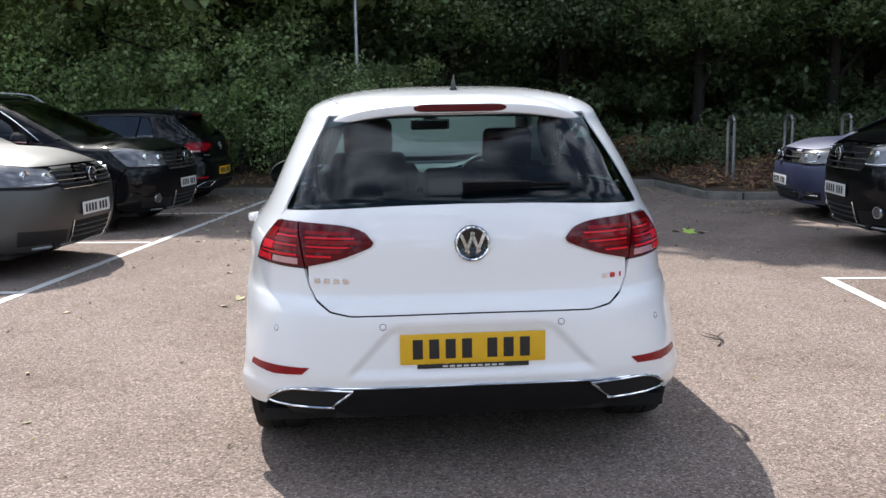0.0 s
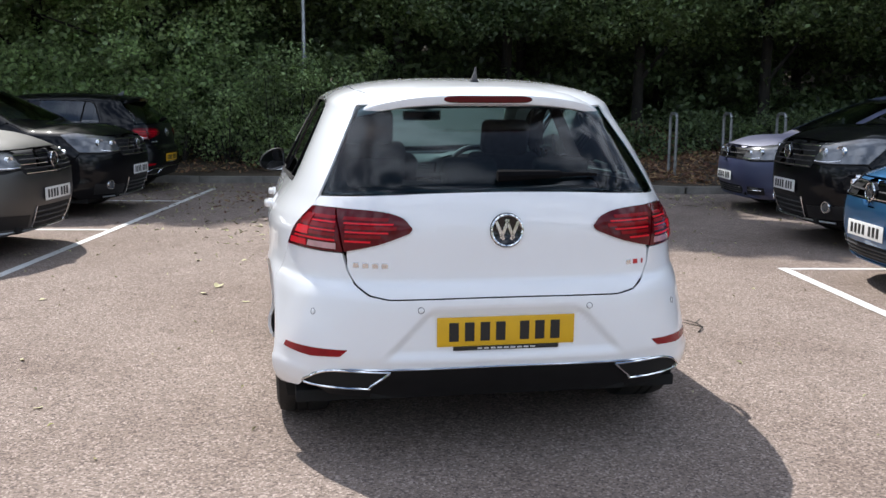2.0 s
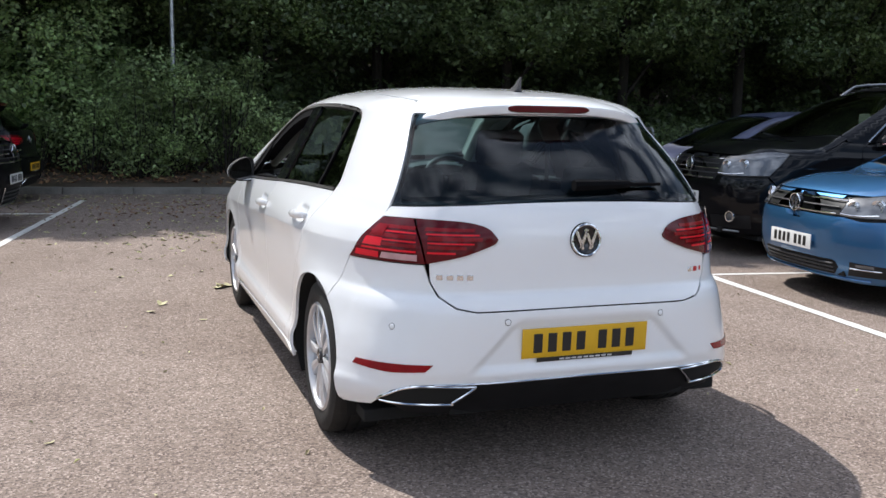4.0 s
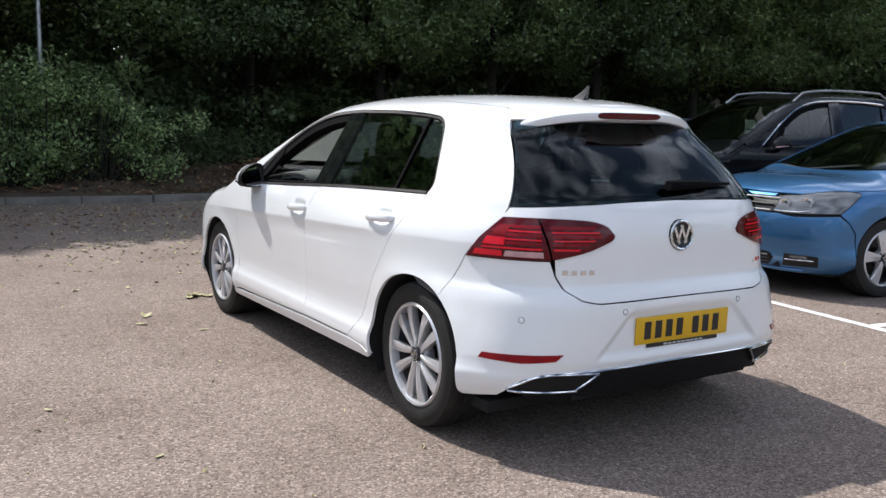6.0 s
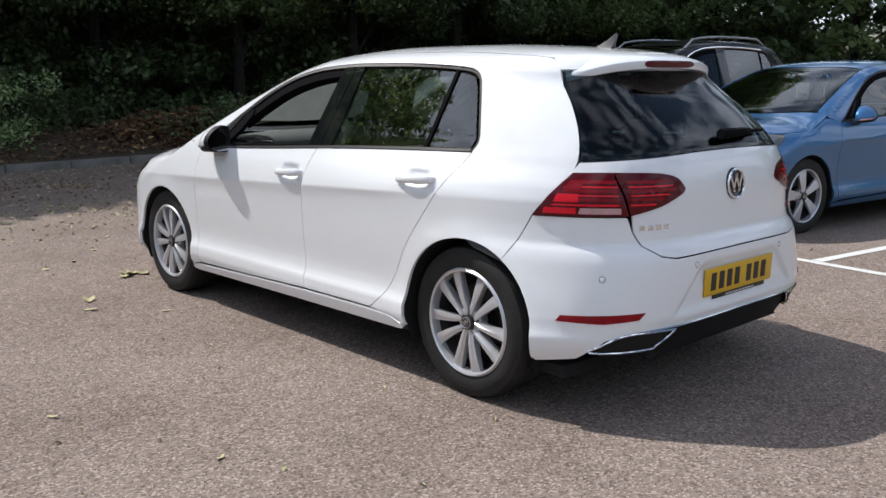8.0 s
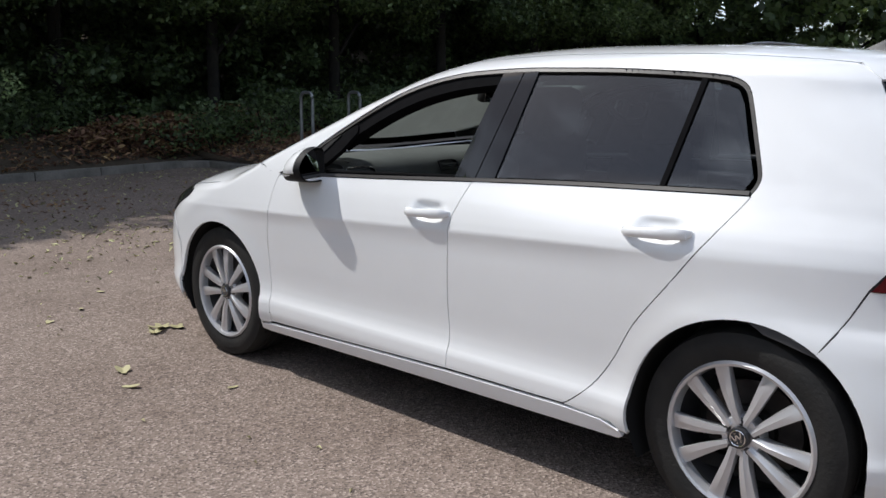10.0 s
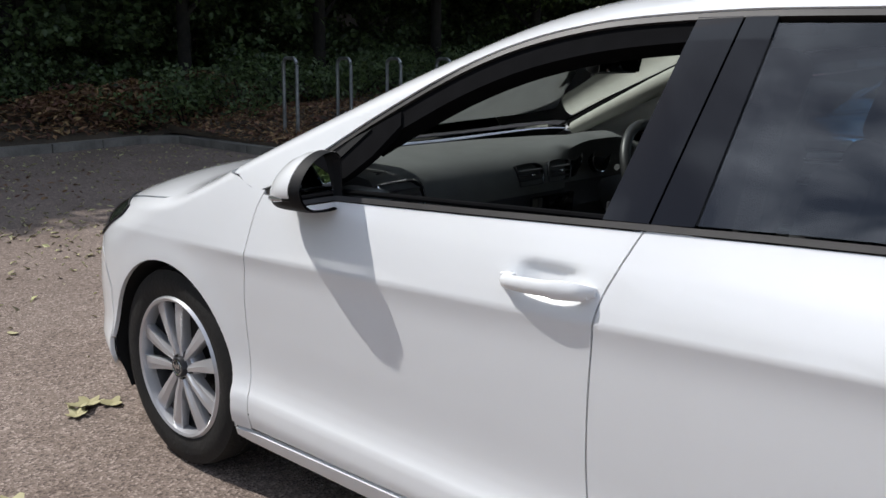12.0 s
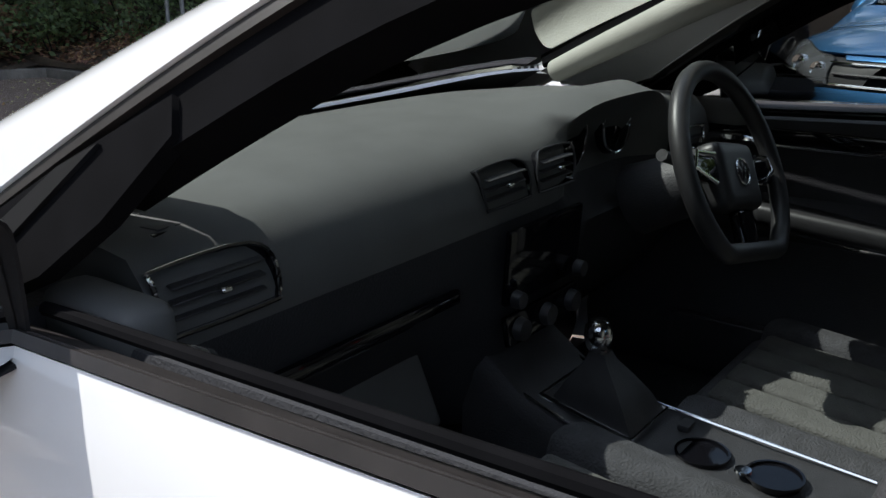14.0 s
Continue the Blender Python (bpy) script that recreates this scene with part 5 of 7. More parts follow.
def car_tail(car, sk, paint, fine, mid, plate):
    """Tailgate, rear glass, bumper, lamps, spoiler and plate."""
    T = sk.tail
    up = sk.top(1.6) - 1.455
    kw = dict(du=3.2 * fine, dv=0.024 * fine, middle=mid, eps=0.004)
    qx = sk.qx

    def xz(points, mirror=True):
        """Outline from its right half of (x, z) points, mirrored to the left."""
        right = [(qx(x, z) if x <= 0.7 else sk.qy(x - 1, z), z) for x, z in points]
        return right + [(-q, z) for q, z in right[::-1] if abs(q) > 1e-6] if mirror else right

    gate = [(0.001, .632), (.25, .631), (.43, .629), (.50, .643), (.552, .68), (.578, .73), (.580, .80), (.592, .87), (.600, .950)]
    half_gate = [(qx(x, z), z) for x, z in gate] + [(qx(.698, .950), .950), (qx(.670, .985), .985), (qx(.40, 1.003), 1.003), (.001, 1.012)]
    poly = half_gate + [(-q, z) for q, z in half_gate[::-1]]
    tg = panel("tailgate", poly, T, paint, car, gap=0.0012, **kw)
    glass_half = [(qx(0.001, 1.016), 1.016), (qx(.40, 1.007), 1.007), (qx(.668, .990), .990)] + [(qx(0.669 - 0.160 * (z - .99) / .335, z), z) for z in np.linspace(1.02, 1.325 + up, 8)] + [(0.001, 1.335 + up)]
    poly = glass_half + [(-q, z) for q, z in glass_half[::-1]]
    panel("rear_screen", poly, T, GLASS_REAR, car, "tinted rear screen", du=5, dv=0.05, middle=mid, flange=0.004, off=-0.003, eps=0.004)
    inner = [(q * .955, 1.165 + up / 2 + (z - 1.165 - up / 2) * .92) for q, z in poly]
    ringed("screen_border", poly, inner, T, GLOSS_BLACK, car, -0.0055, 0.003, mid, "black border of the rear screen")
    # spoiler over the screen
    xe = sk.half(.655, roof_edge(sk, .655))
    sp = [(qx(.508, 1.328 + up), 1.328 + up), (qx(.30, 1.33 + up), 1.326 + up), (.001, 1.324 + up)]
    hi = []
    for x in np.linspace(0.001, xe * .985, 16):
        z = sk.over(x, 0.50 + 0.155 * (x / xe) ** 3).z / sk.s.z
        hi.append((sk.qy(0.50 + 0.155 * (x / xe) ** 3, z) + 0.01, z))
    half_sp = [(q, z) for q, z in hi][0:] + sp
    poly = half_sp + [(-q, z) for q, z in half_sp[::-1] if abs(q) > .01]
    panel("tail_header", poly, T, paint, car, off=0.002, flange=0.02, **kw)
    lip_y = lambda x: 0.402 + 0.155 * (abs(x) / .548) ** 2.6 + 0.045 * (abs(x) / .548) ** 8
    secs = []
    for x in np.linspace(-.548, .548, 41):
        e, thin = lip_y(x), 1 - 0.6 * (abs(x) / .548) ** 6
        top = [sk.over(x, max(e + d, .60 + .06 * abs(x))).z / sk.s.z for d in (.24, .16)]
        ze = sk.over(x, .66).z / sk.s.z - 0.032 - 0.02 * (abs(x) / .55) ** 4
        ring = [(max(e + .24, .66), top[0] - .001), (e + .16, ze + .0215), (e + .08, ze + .007), (e + .014, ze - .013), (e + .002, ze - .021), (e, ze - .030), (e + .006, ze - .021 - .032 * thin), (e + .016, ze - .021 - .037 * thin), (e + .11, ze - .021 - .033 * thin), (e + .20, ze - .02)]
        secs.append([sk.out(x, y, z) for y, z in ring])
    spo = part("roof_spoiler", add_loft(bmesh.new(), secs), paint, car, "body-coloured spoiler lip over the rear screen", True, 35)
    zb = sk.over(0, .66).z / sk.s.z - 0.032 - 0.036
    secs = []
    for x in np.linspace(-.178, .178, 25):
        y, thin = lip_y(x), 0.35 + 0.65 * (1 - (abs(x) / .178) ** 8) ** 0.5
        secs.append([sk.out(x, y + dy, zb + dz * thin) for dy, dz in ((.000, .0145), (-.0035, .009), (-.0005, -.011), (.004, -.0145), (.03, -.0145), (.03, .0145))])
    part("high_brake_light", add_loft(bmesh.new(), secs), RED_DARK, spo, "smoked red high brake light")
    # body behind the lamp and bumper joints
    for sign in (-1, 1):
        under = [(sign * qx(.565, .60), .60), (sign * qx(.582, .70), .70), (sign * qx(.60, .96), .96), (sign * qx(.645, 1.0), 1.0), (sign * sk.qy(.70, 1.0), 1.0), (sign * sk.qy(.70, .64), .64), (sign * sk.qy(.56, .60), .60)]
        panel("lamp_backing", under, T, BLACK_PLASTIC, car, du=4, dv=0.03, off=-0.009, flange=0, middle=mid, eps=0.004)
    # bumper
    half_b = [(.001, .629), (.25, .628), (.432, .626), (.504, .640), (.556, .677), (.582, .728), (.597, .787)]
    half_b = [(qx(x, z), z) for x, z in half_b]
    half_b += [(sk.qy(.4600 + .039 * k, .787 - .0785 * k), .787 - .0785 * k) for k in (0, .25, .5, .75)]
    half_b += [(sk.qy(.4990 + .041 * k, .7085 - .07 * k), .7085 - .07 * k) for k in (0, .25, .5, .75, 1)]
    half_b += [(sk.qy(y, z), z) for y, z in arc_points(sk.hubs[0], sk.hub_z, sk.arch[0], 124, 190, 10, sk.s.y, sk.s.z)]
    half_b += [(sk.qy(.40, .240), .240), (qx(.765, .262), .262), (qx(.748, .292), .292), (qx(.715, .335), .335), (qx(.655, .359), .359), (qx(.60, .365), .365), (qx(.37, .366), .366), (.001, .368)]
    poly = half_b + [(-q, z) for q, z in half_b[::-1]]
    bump = panel("rear_bumper", poly, T, paint, car, gap=0.0012, **(dict(kw, du=0.5, dv=0.010) if sk.recess else kw))
    val = [(.001, .368), (qx(.60, .36), .36), (qx(.69, .32), .32), (qx(.715, .275), .275), (qx(.66, .235), .235), (.001, .230)]
    poly = val + [(-q, z) for q, z in val[::-1]]
    panel("rear_valance", poly, T, VALANCE, car, "black lower bumper", off=-0.012, flange=0.02, **kw)
    # chrome line and tailpipe trims
    pts = [T(qx(x, .37), .371 - 0.006 * abs(x)) for x in np.linspace(-.58, .58, 31)]
    mid_v = Vector(mid)
    pts = [p + (p - mid_v).normalized() * 0.004 for p in pts]
    part("chrome_strip", tube(pts, 0.0038, 6), CHROME, car, "thin chrome strip along the bumper")
    for sign in (-1, 1):
        corners = [(.744, .290), (.722, .322), (.676, .350), (.61, .361), (.458, .357), (.437, .350), (.505, .292), (.53, .284)]
        ring = smooth_outline([(sign * qx(x, z), z) for x, z in corners], 4)
        pts = []
        for q, z in ring:
            p = T(q, z)
            pts.append(p + (p - mid_v).normalized() * 0.004)
        part("tailpipe_trim", tube(pts, 0.0046, 6, True), CHROME, car, "chrome surround of a dark tailpipe opening")
        panel("tailpipe_opening", [(q * .995, z) for q, z in shrink(ring, 0.004)], T, UNDERSIDE, car, "dark tailpipe opening", du=5, dv=0.03, off=-0.002, flange=0.01, middle=mid, eps=0.004)
        # lamps: the outer part on the flank, the inner on the tailgate
        q_in = lambda x, z: sign * qx(x, z)
        q_out = lambda y, z: sign * sk.qy(y, z)
        outer = [(q_in(.592, .792), .792), (q_in(.606, .87), .87), (q_in(.614, .948), .948), (q_out(.346, .944), .944), (q_out(.379, .90), .90), (q_out(.428, .83), .83), (q_out(.457, .788), .788)]
        inner_l = [(q_in(.586, .793), .793), (q_in(.599, .87), .87), (q_in(.607, .949), .949), (q_in(.47, .944), .944), (q_in(.385, .925), .925), (q_in(.350, .893), .893), (q_in(.345, .877), .877), (q_in(.372, .858), .858), (q_in(.47, .822), .822)]
        for nm, outline, sharp, par in (("tail_lamp", outer, (0, 2, 3, 6), car), ("tailgate_lamp", inner_l, (0, 2), tg)):
            ol = smooth_outline(outline, 4, True, sharp)
            lamp = panel(nm, ol, T, RED_DARK, par, "dark red tail lamp", du=2.5, dv=0.016, off=0.006, flange=0.02, middle=mid, eps=0.004)
            # lit bars and the pale lower band inside the lens
            outer_side = nm == "tail_lamp"
            for z0, z1, mat_in, a, b in ((.908, .920, RED_LENS, .05, .95), (.894, .900, RED_BRIGHT, .05, .95), (.876, .889, RED_LENS, .06, .93), (.863, .869, RED_BRIGHT, .06, .93), (.846, .857, RED_LENS, .06, .92), (.829, .836, RED_BRIGHT, .06, .92), (.800, .822, LENS_PALE, .04, .56), (.800, .822, RED_BRIGHT, .58, .97), (.842, .872, RED_BRIGHT, .62, .95), (.880, .916, RED_LENS, .66, .94)):
                zc = (z0 + z1) / 2
                if outer_side:
                    qa, qb = qx(.606, zc), sk.qy(.452 - .71 * (zc - .788), zc)
                else:
                    x_tip = .352 + (abs(zc - .882) * (1.0 if zc > .882 else 2.1)) + 0.03
                    qa, qb = qx(min(x_tip, .57), zc), qx(.592, zc)
                    if zc < .815 or a > .5:
                        continue
                qa, qb = qa + (qb - qa) * a, qa + (qb - qa) * b
                if qb - qa < 2:
                    continue
                bar = [(sign * qa, z0), (sign * qb, z0), (sign * (qb - (0.8 if outer_side else 0)), z1), (sign * qa, z1)]
                panel("lens_bar", bar, T, mat_in, lamp, "", du=2.5, dv=0.02, off=0.0092 if a > .57 else 0.0078, flange=0.003, middle=mid, eps=0.004)
        # reflector in the bumper
        rf = [(q_out(.318, .408), .408), (q_out(.305, .430), .430), (q_in(.585, .440), .440), (q_in(.612, .414), .414), (q_in(.72, .403), .403)]
        panel("reflector", rf, T, RED_LENS, bump, "red reflector", du=3, dv=0.02, off=0.003, flange=0.006, middle=mid, eps=0.004)
        for x, z in ((.707, .566), (.318, .590)):
            p = T(sign * qx(x, z), z)
            n = (T(sign * qx(x, z) + 1, z) - p).cross(T(sign * qx(x, z), z + .01) - p).normalized()
            if n.y > 0:
                n = -n
            frame_m = n.to_track_quat("X", "Z").to_matrix().to_4x4()
            part("parking_sensor", add_lathe(bmesh.new(), [(0.0, 0.0015), (0.0085, 0.0015), (0.010, 0.0005), (0.0108, -0.004)], Matrix.Translation(p) @ frame_m, 18), paint, bump)
            rim = [Matrix.Translation(p) @ frame_m @ Vector((0.0, 0.0112 * math.cos(a), 0.0112 * math.sin(a))) for a in np.linspace(0, math.tau, 17)[:-1]]
            part("sensor_ring", tube(rim, 0.0013, 5, True), ALLOY_DARK, bump)
    # emblem, name bars
    p = T(0.001, .873)
    tilt = pose(0, 0, 0, 90 - 4, 0, 0)
    part("emblem_disc", add_lathe(bmesh.new(), [(0.0, 0.003), (0.055, 0.004), (0.058, 0.006), (0.064, 0.0), (0.065, -0.01)], Matrix.Translation(p) @ pose(0, 0, 0, 0, -4, -90), 40), GLOSS_BLACK, tg, "round emblem plate")
    bm = bmesh.new()
    add_emblem(bm, Matrix.Translation(p + Vector((0, -0.007, 0))) @ tilt, 0.058)
    part("emblem", bm, CHROME, tg, "chrome emblem of plain bars in a ring")
    for k in range(4):
        x = -.548 + .0345 * k
        q = T(qx(x, .746), .746)
        ang = math.degrees(math.atan2(T(qx(x + .01, .746), .746).y - q.y, .01))
        part("name_bar", box((0.024, 0.004, 0.020), Matrix.Translation(q) @ pose(0, -0.001, 0, 0, 0, ang), 0.0015, 1), CHROME, tg)
    for k, mt in enumerate((CHROME, TEXT_RED, TEXT_RED)):
        x = .492 + .032 * k
        q = T(qx(x, .738), .738)
        ang = math.degrees(math.atan2(T(qx(x + .01, .738), .738).y - q.y, .01))
        part("name_bar", box((0.022 if k < 2 else 0.008, 0.004, 0.018), Matrix.Translation(q) @ pose(0, -0.001, 0, 0, 0, ang), 0.0015, 1), mt, tg)
    if plate:
        y = (sk.rear(.505) + sk.recess) * sk.s.y - 0.005
        pl = number_plate(car, Matrix.Translation(sk.out(0, 0, .505)) @ pose(0, y, 0, 92, 0, 0), PLATE_YELLOW)
        part("dealer_strip", box((0.40, 0.016, 0.005), Matrix.Translation(sk.out(0, 0, .442)) @ pose(0, y - 0.002, 0, 92, 0, 0), 0.002), INK, pl, "black strip with small white print")
        for k in range(9):
            part("print_bar", box((0.018, 0.006, 0.002), Matrix.Translation(sk.out(0, 0, .442)) @ pose(-0.10 + 0.025 * k, y - 0.006, 0, 92, 0, 0)), TEXT_WHITE, pl)
    # wiper
    w0, w1 = T(-.001, 1.062), T(qx(.375, 1.066), 1.066)
    out = Vector((0, -0.024, 0.008))
    part("rear_wiper", tube([w0 + out + Vector((-.012, 0, 0)), w0 + out, w0.lerp(w1, 0.40) + out * 1.1, w0.lerp(w1, .60) + out, w0.lerp(w1, .64) + out * .8, w1 + out * .5], [0.021, 0.023, 0.018, 0.015, 0.009, 0.006], 8), SEAL, car, "black rear wiper")
    # aerial fin
    bm = bmesh.new()
    a = sk.over(0, .74) + Vector((0, 0, -0.006))
    add_loft(bm, [[a + Vector((x * w, y, z)) for x, y in ((-1, -.03 * k + s), (1, -.03 * k + s), (.7, .05 * k + s), (0, .10 * k + s), (-.7, .05 * k + s))] for z, w, s, k in ((0, .020, 0, 1), (.014, .012, -.012, .7), (.04, .005, -.035, .36), (.066, .0025, -.05, .12))])
    part("roof_aerial", bm, BLACK_PLASTIC, car, "small black roof aerial")


def car_nose(car, sk, paint, fine, mid, plate, face):
    """Front bumper, grille, headlamps, emblem and plate; the face is that of a hatchback, an SUV or an MPV."""
    N = sk.nose
    b = sk.blunt
    qx = lambda x, z: math.copysign(sk.qx(abs(x) + 1e-4, z, "nose"), x)
    kw = dict(du=4 * fine, dv=0.03 * fine, middle=mid, eps=0.004)
    tall = face != "hatch"
    out = lambda x, z, d: N(qx(x, z), z) + Vector((0, d, 0))
    half_b = [(.001, .665), (qx(.50, .66), .66), (qx(.62, .64), .64), (sk.qy_front(3.87, .655), .655), (sk.qy_front(3.805, .60), .60), (sk.qy_front(3.75, .515), .515), (sk.qy_front(3.738, .40), .40), (sk.qy_front(3.735, .25), .25), (sk.qy_front(3.82, .20), .20), (qx(.60, .19), .19), (.001, .20)]
    poly = half_b + [(-q, z) for q, z in half_b[::-1]]
    bump = panel("front_bumper", poly, N, paint, car, gap=0.002, **kw)
    # grille: a dark slatted band between the lamps with bright bars
    g0 = .625 if tall else .668
    gr = [(.001, g0), (qx(.44, g0), g0), (qx(.50, .70 + b * .5), .70 + b * .5), (qx(.44, .745 + b), .745 + b), (.001, .752 + b)]
    poly = gr + [(-q, z) for q, z in gr[::-1]]
    grille = panel("grille", poly, N, GRILLE, car, "black slatted grille", off=0.003 if tall else -0.004, flange=0.02, **kw)
    lip = [(.001, .7545), (qx(.30, .753), .753), (qx(.45, .7475), .7475), (qx(.47, .765), .765), (qx(.30, .768), .768), (.001, .768)]
    lip = [(q, z + b) for q, z in lip]
    panel("grille_lip", lip + [(-q, z) for q, z in lip[::-1]], N, paint, car, off=0.002, flange=0.02, **kw)
    back = [(.001, .64), (qx(.60, .64), .64), (sk.qy_front(3.72, .66), .66), (sk.qy_front(3.66, .78 + b), .78 + b), (qx(.50, .765 + b), .765 + b), (.001, .765 + b)]
    panel("nose_backing", back + [(-q, z) for q, z in back[::-1]], N, GRILLE, car, off=-0.014, flange=0, **kw)
    top = .742 + b
    bars = [g0 + .012 + (top - g0 - .02) * k / (2 if tall else 1) for k in range(3 if tall else 2)]
    for z in bars:
        half = .44 if z < .7 else .47
        part("grille_bar", tube([out(x, z, 0.010) for x in np.linspace(-half, half, 25)], 0.006, 6), CHROME, grille, "thin chrome grille bar")
    for z in [(p + q) / 2 for p, q in zip(bars, bars[1:])]:
        part("grille_slat", tube([out(x, z, 0.007) for x in np.linspace(-.44, .44, 25)], 0.007, 6), BLACK_PLASTIC, grille)
    # lower intake
    i0, i1, wide = (.225, .385, .33) if tall else (.235, .345, .46)
    low = [(.001, i0), (qx(wide * .88, i0 + .004), i0 + .004), (qx(wide, i0 + .06), i0 + .06), (qx(wide * .97, i1 - .01), i1 - .01), (qx(wide * .90, i1), i1), (.001, i1)]
    poly = low + [(-q, z) for q, z in low[::-1]]
    intake = panel("air_intake", poly, N, UNDERSIDE, bump, "black lower air intake", off=0.002, flange=0.01, **kw)
    for k in range(3):
        z = i0 + (i1 - i0) * (k + 1) / 4
        part("intake_slat", tube([out(x, z, 0.006) for x in np.linspace(-wide * .92, wide * .92, 17)], 0.0075, 6), BLACK_PLASTIC, bump)
    if tall:
        frame_line = [(-wide - .005, i1 + .01), (-wide * .96, i0 + .05), (-wide * .84, i0 - .004), (0.0, i0 - .008), (wide * .84, i0 - .004), (wide * .96, i0 + .05), (wide + .005, i1 + .01)]
        pts = [out(x, z, 0.008) for x, z in smooth_outline(frame_line, 5, False)]
        part("intake_frame", tube(pts, 0.006, 6), CHROME, bump, "thin chrome frame round the intake")
        side_in = [(qx(wide + .03, .235), .235), (qx(.76, .245), .245), (qx(.78, .355), .355), (qx(wide + .05, .33), .33)]
    else:
        side_in = [(qx(.52, .245), .245), (qx(.755, .25), .25), (qx(.775, .335), .335), (qx(.56, .345), .345)]
    part("lower_lip", tube([out(x, .214, 0.006) for x in np.linspace(-.66, .66, 25)], 0.010, 6), GALV if tall else paint, bump, "pale lower bumper edge" if tall else "")
    for sign in (-1, 1):
        hl = [(sign * qx(.45, .675), .675), (sign * qx(.60, .665), .665), (sign * sk.qy_front(3.86, .672), .672), (sign * sk.qy_front(3.70, .75 + b), .75 + b), (sign * sk.qy_front(3.66, .79 + b), .79 + b), (sign * sk.qy_front(3.80, .80 + b), .80 + b), (sign * qx(.56, .765 + b), .765 + b), (sign * qx(.46, .745 + b), .745 + b)]
        ol = smooth_outline(hl, 4, True, (0, 2, 4))
        lamp = panel("headlamp", ol, N, LAMP_DARK if paint is PAINT_WHITE else LAMP_CLEAR, car, "clear headlamp", du=3, dv=0.02, off=0.003, flange=0.02, middle=mid, eps=0.004)
        rim_pts = []
        for q, z in ol:
            p = N(q, z)
            rim_pts.append(p + (p - Vector(mid)).normalized() * 0.004)
        part("lamp_seal", tube(rim_pts, 0.004, 5, True), GRILLE, lamp)
        for x, z, r in ((.53, .712 + b * .5, .030 + b * .3), (.665, .726 + b * .5, .036 + b * .3)) if paint is not PAINT_WHITE else ():
            p = N(sign * qx(x, z), z)
            n = (p - Vector(mid))
            n.z = 0.05
            fm = n.normalized().to_track_quat("X", "Z").to_matrix().to_4x4()
            part("lamp_reflector", add_lathe(bmesh.new(), [(0.0, -0.012), (r * .35, -0.010), (r * .45, 0.004), (r * .5, 0.004), (r * .58, -0.006), (r * .92, 0.008), (r, 0.009), (r, -0.02)], Matrix.Translation(p) @ fm, 24), CHROME, lamp, "round lamp reflector")
        if paint is not PAINT_WHITE:
            pts = [N(sign * qx(x, z), z) for x, z in ((.47, .682), (.54, .677), (.62, .678), (.70, .690))]
            pts = [p + (p - Vector(mid)).normalized() * 0.006 for p in pts]
            part("lamp_strip", tube(pts, 0.005, 6), CHROME, lamp, "bright strip along the lamp's foot")
        fog = panel("fog_lamp_recess", [(sign * q, z) for q, z in side_in], N, GRILLE, bump, "black fog lamp recess", off=0.003, flange=0.01, **kw)
        if face == "suv":
            c = N(sign * qx(.62, .335), .335)
            n = c - Vector(mid)
            n.z = 0.0
            fm = Matrix.Translation(c) @ n.normalized().to_track_quat("X", "Z").to_matrix().to_4x4()
            part("fog_lamp", add_lathe(bmesh.new(), [(0.0, 0.010), (0.036, 0.012), (0.040, 0.006), (0.042, -0.02)], fm, 24), LAMP_CLEAR, fog, "round clear fog lamp")
            part("fog_lamp_ring", add_lathe(bmesh.new(), [(0.042, 0.004), (0.045, 0.015), (0.053, 0.015), (0.057, 0.002), (0.055, -0.02)], fm, 28), CHROME, fog, "round chrome fog lamp ring")
        elif face == "hatch":
            f2 = [(sign * qx(.60, .318), .318), (sign * qx(.71, .318), .318), (sign * qx(.71, .338), .338), (sign * qx(.60, .338), .338)]
            panel("fog_lamp", f2, N, LAMP_CLEAR, fog, "clear fog lamp", off=0.008, flange=0.004, **kw)
            part("recess_line", tube([out(sign * x, .300, .008) for x in np.linspace(.56, .75, 9)], 0.004, 5), CHROME, fog)
    p = N(.001, .705 + b * .5) + Vector((0, 0.010, 0))
    part("emblem_disc", add_lathe(bmesh.new(), [(0.0, 0.004), (0.058, 0.004), (0.063, 0.008), (0.070, 0.0), (0.070, -0.02)], Matrix.Translation(p) @ pose(0, 0, 0, 0, 0, 90), 36), GLOSS_BLACK, car, "round emblem plate")
    bm = bmesh.new()
    add_emblem(bm, Matrix.Translation(p + Vector((0, 0.008, 0))) @ pose(0, 0, 0, 90, 0, 180), 0.064)
    part("emblem", bm, CHROME, car, "chrome emblem of plain bars in a ring")
    if plate:
        zp = .47 if tall else .45
        number_plate(car, Matrix.Translation(sk.out(0, 0, zp) + Vector((0, sk.front(zp) * sk.s.y + 0.010, 0))) @ pose(0, 0, 0, 90, 0, 180), PLATE_WHITE)


# ---- the cars ----
main_car, SK = build_car("white_hatchback", pose(0, 0, 0), PAINT_WHITE, "white five-door hatchback with tinted rear glass and open front window", Skin(dents=((1.985, .848), (1.045, .884)), recess=0.014), wheels="ten", open_window=True, front_plate=False, group="main car")


def park(name, plate_at, heading, paint, label, sk, facing="nose", **kw):
    """Parks a car so that its front (or rear) plate stands at a place, nose along heading degrees."""
    length = sk.front(.43) * sk.s.y if facing == "nose" else 0.03
    rot = Matrix.Rotation(radians(heading), 4, "Z")
    origin = Vector((*plate_at, 0)) - rot @ Vector((0, length, 0))
    return build_car(name, Matrix.Translation(origin) @ rot, paint, label, sk, fine=1.6, **kw)


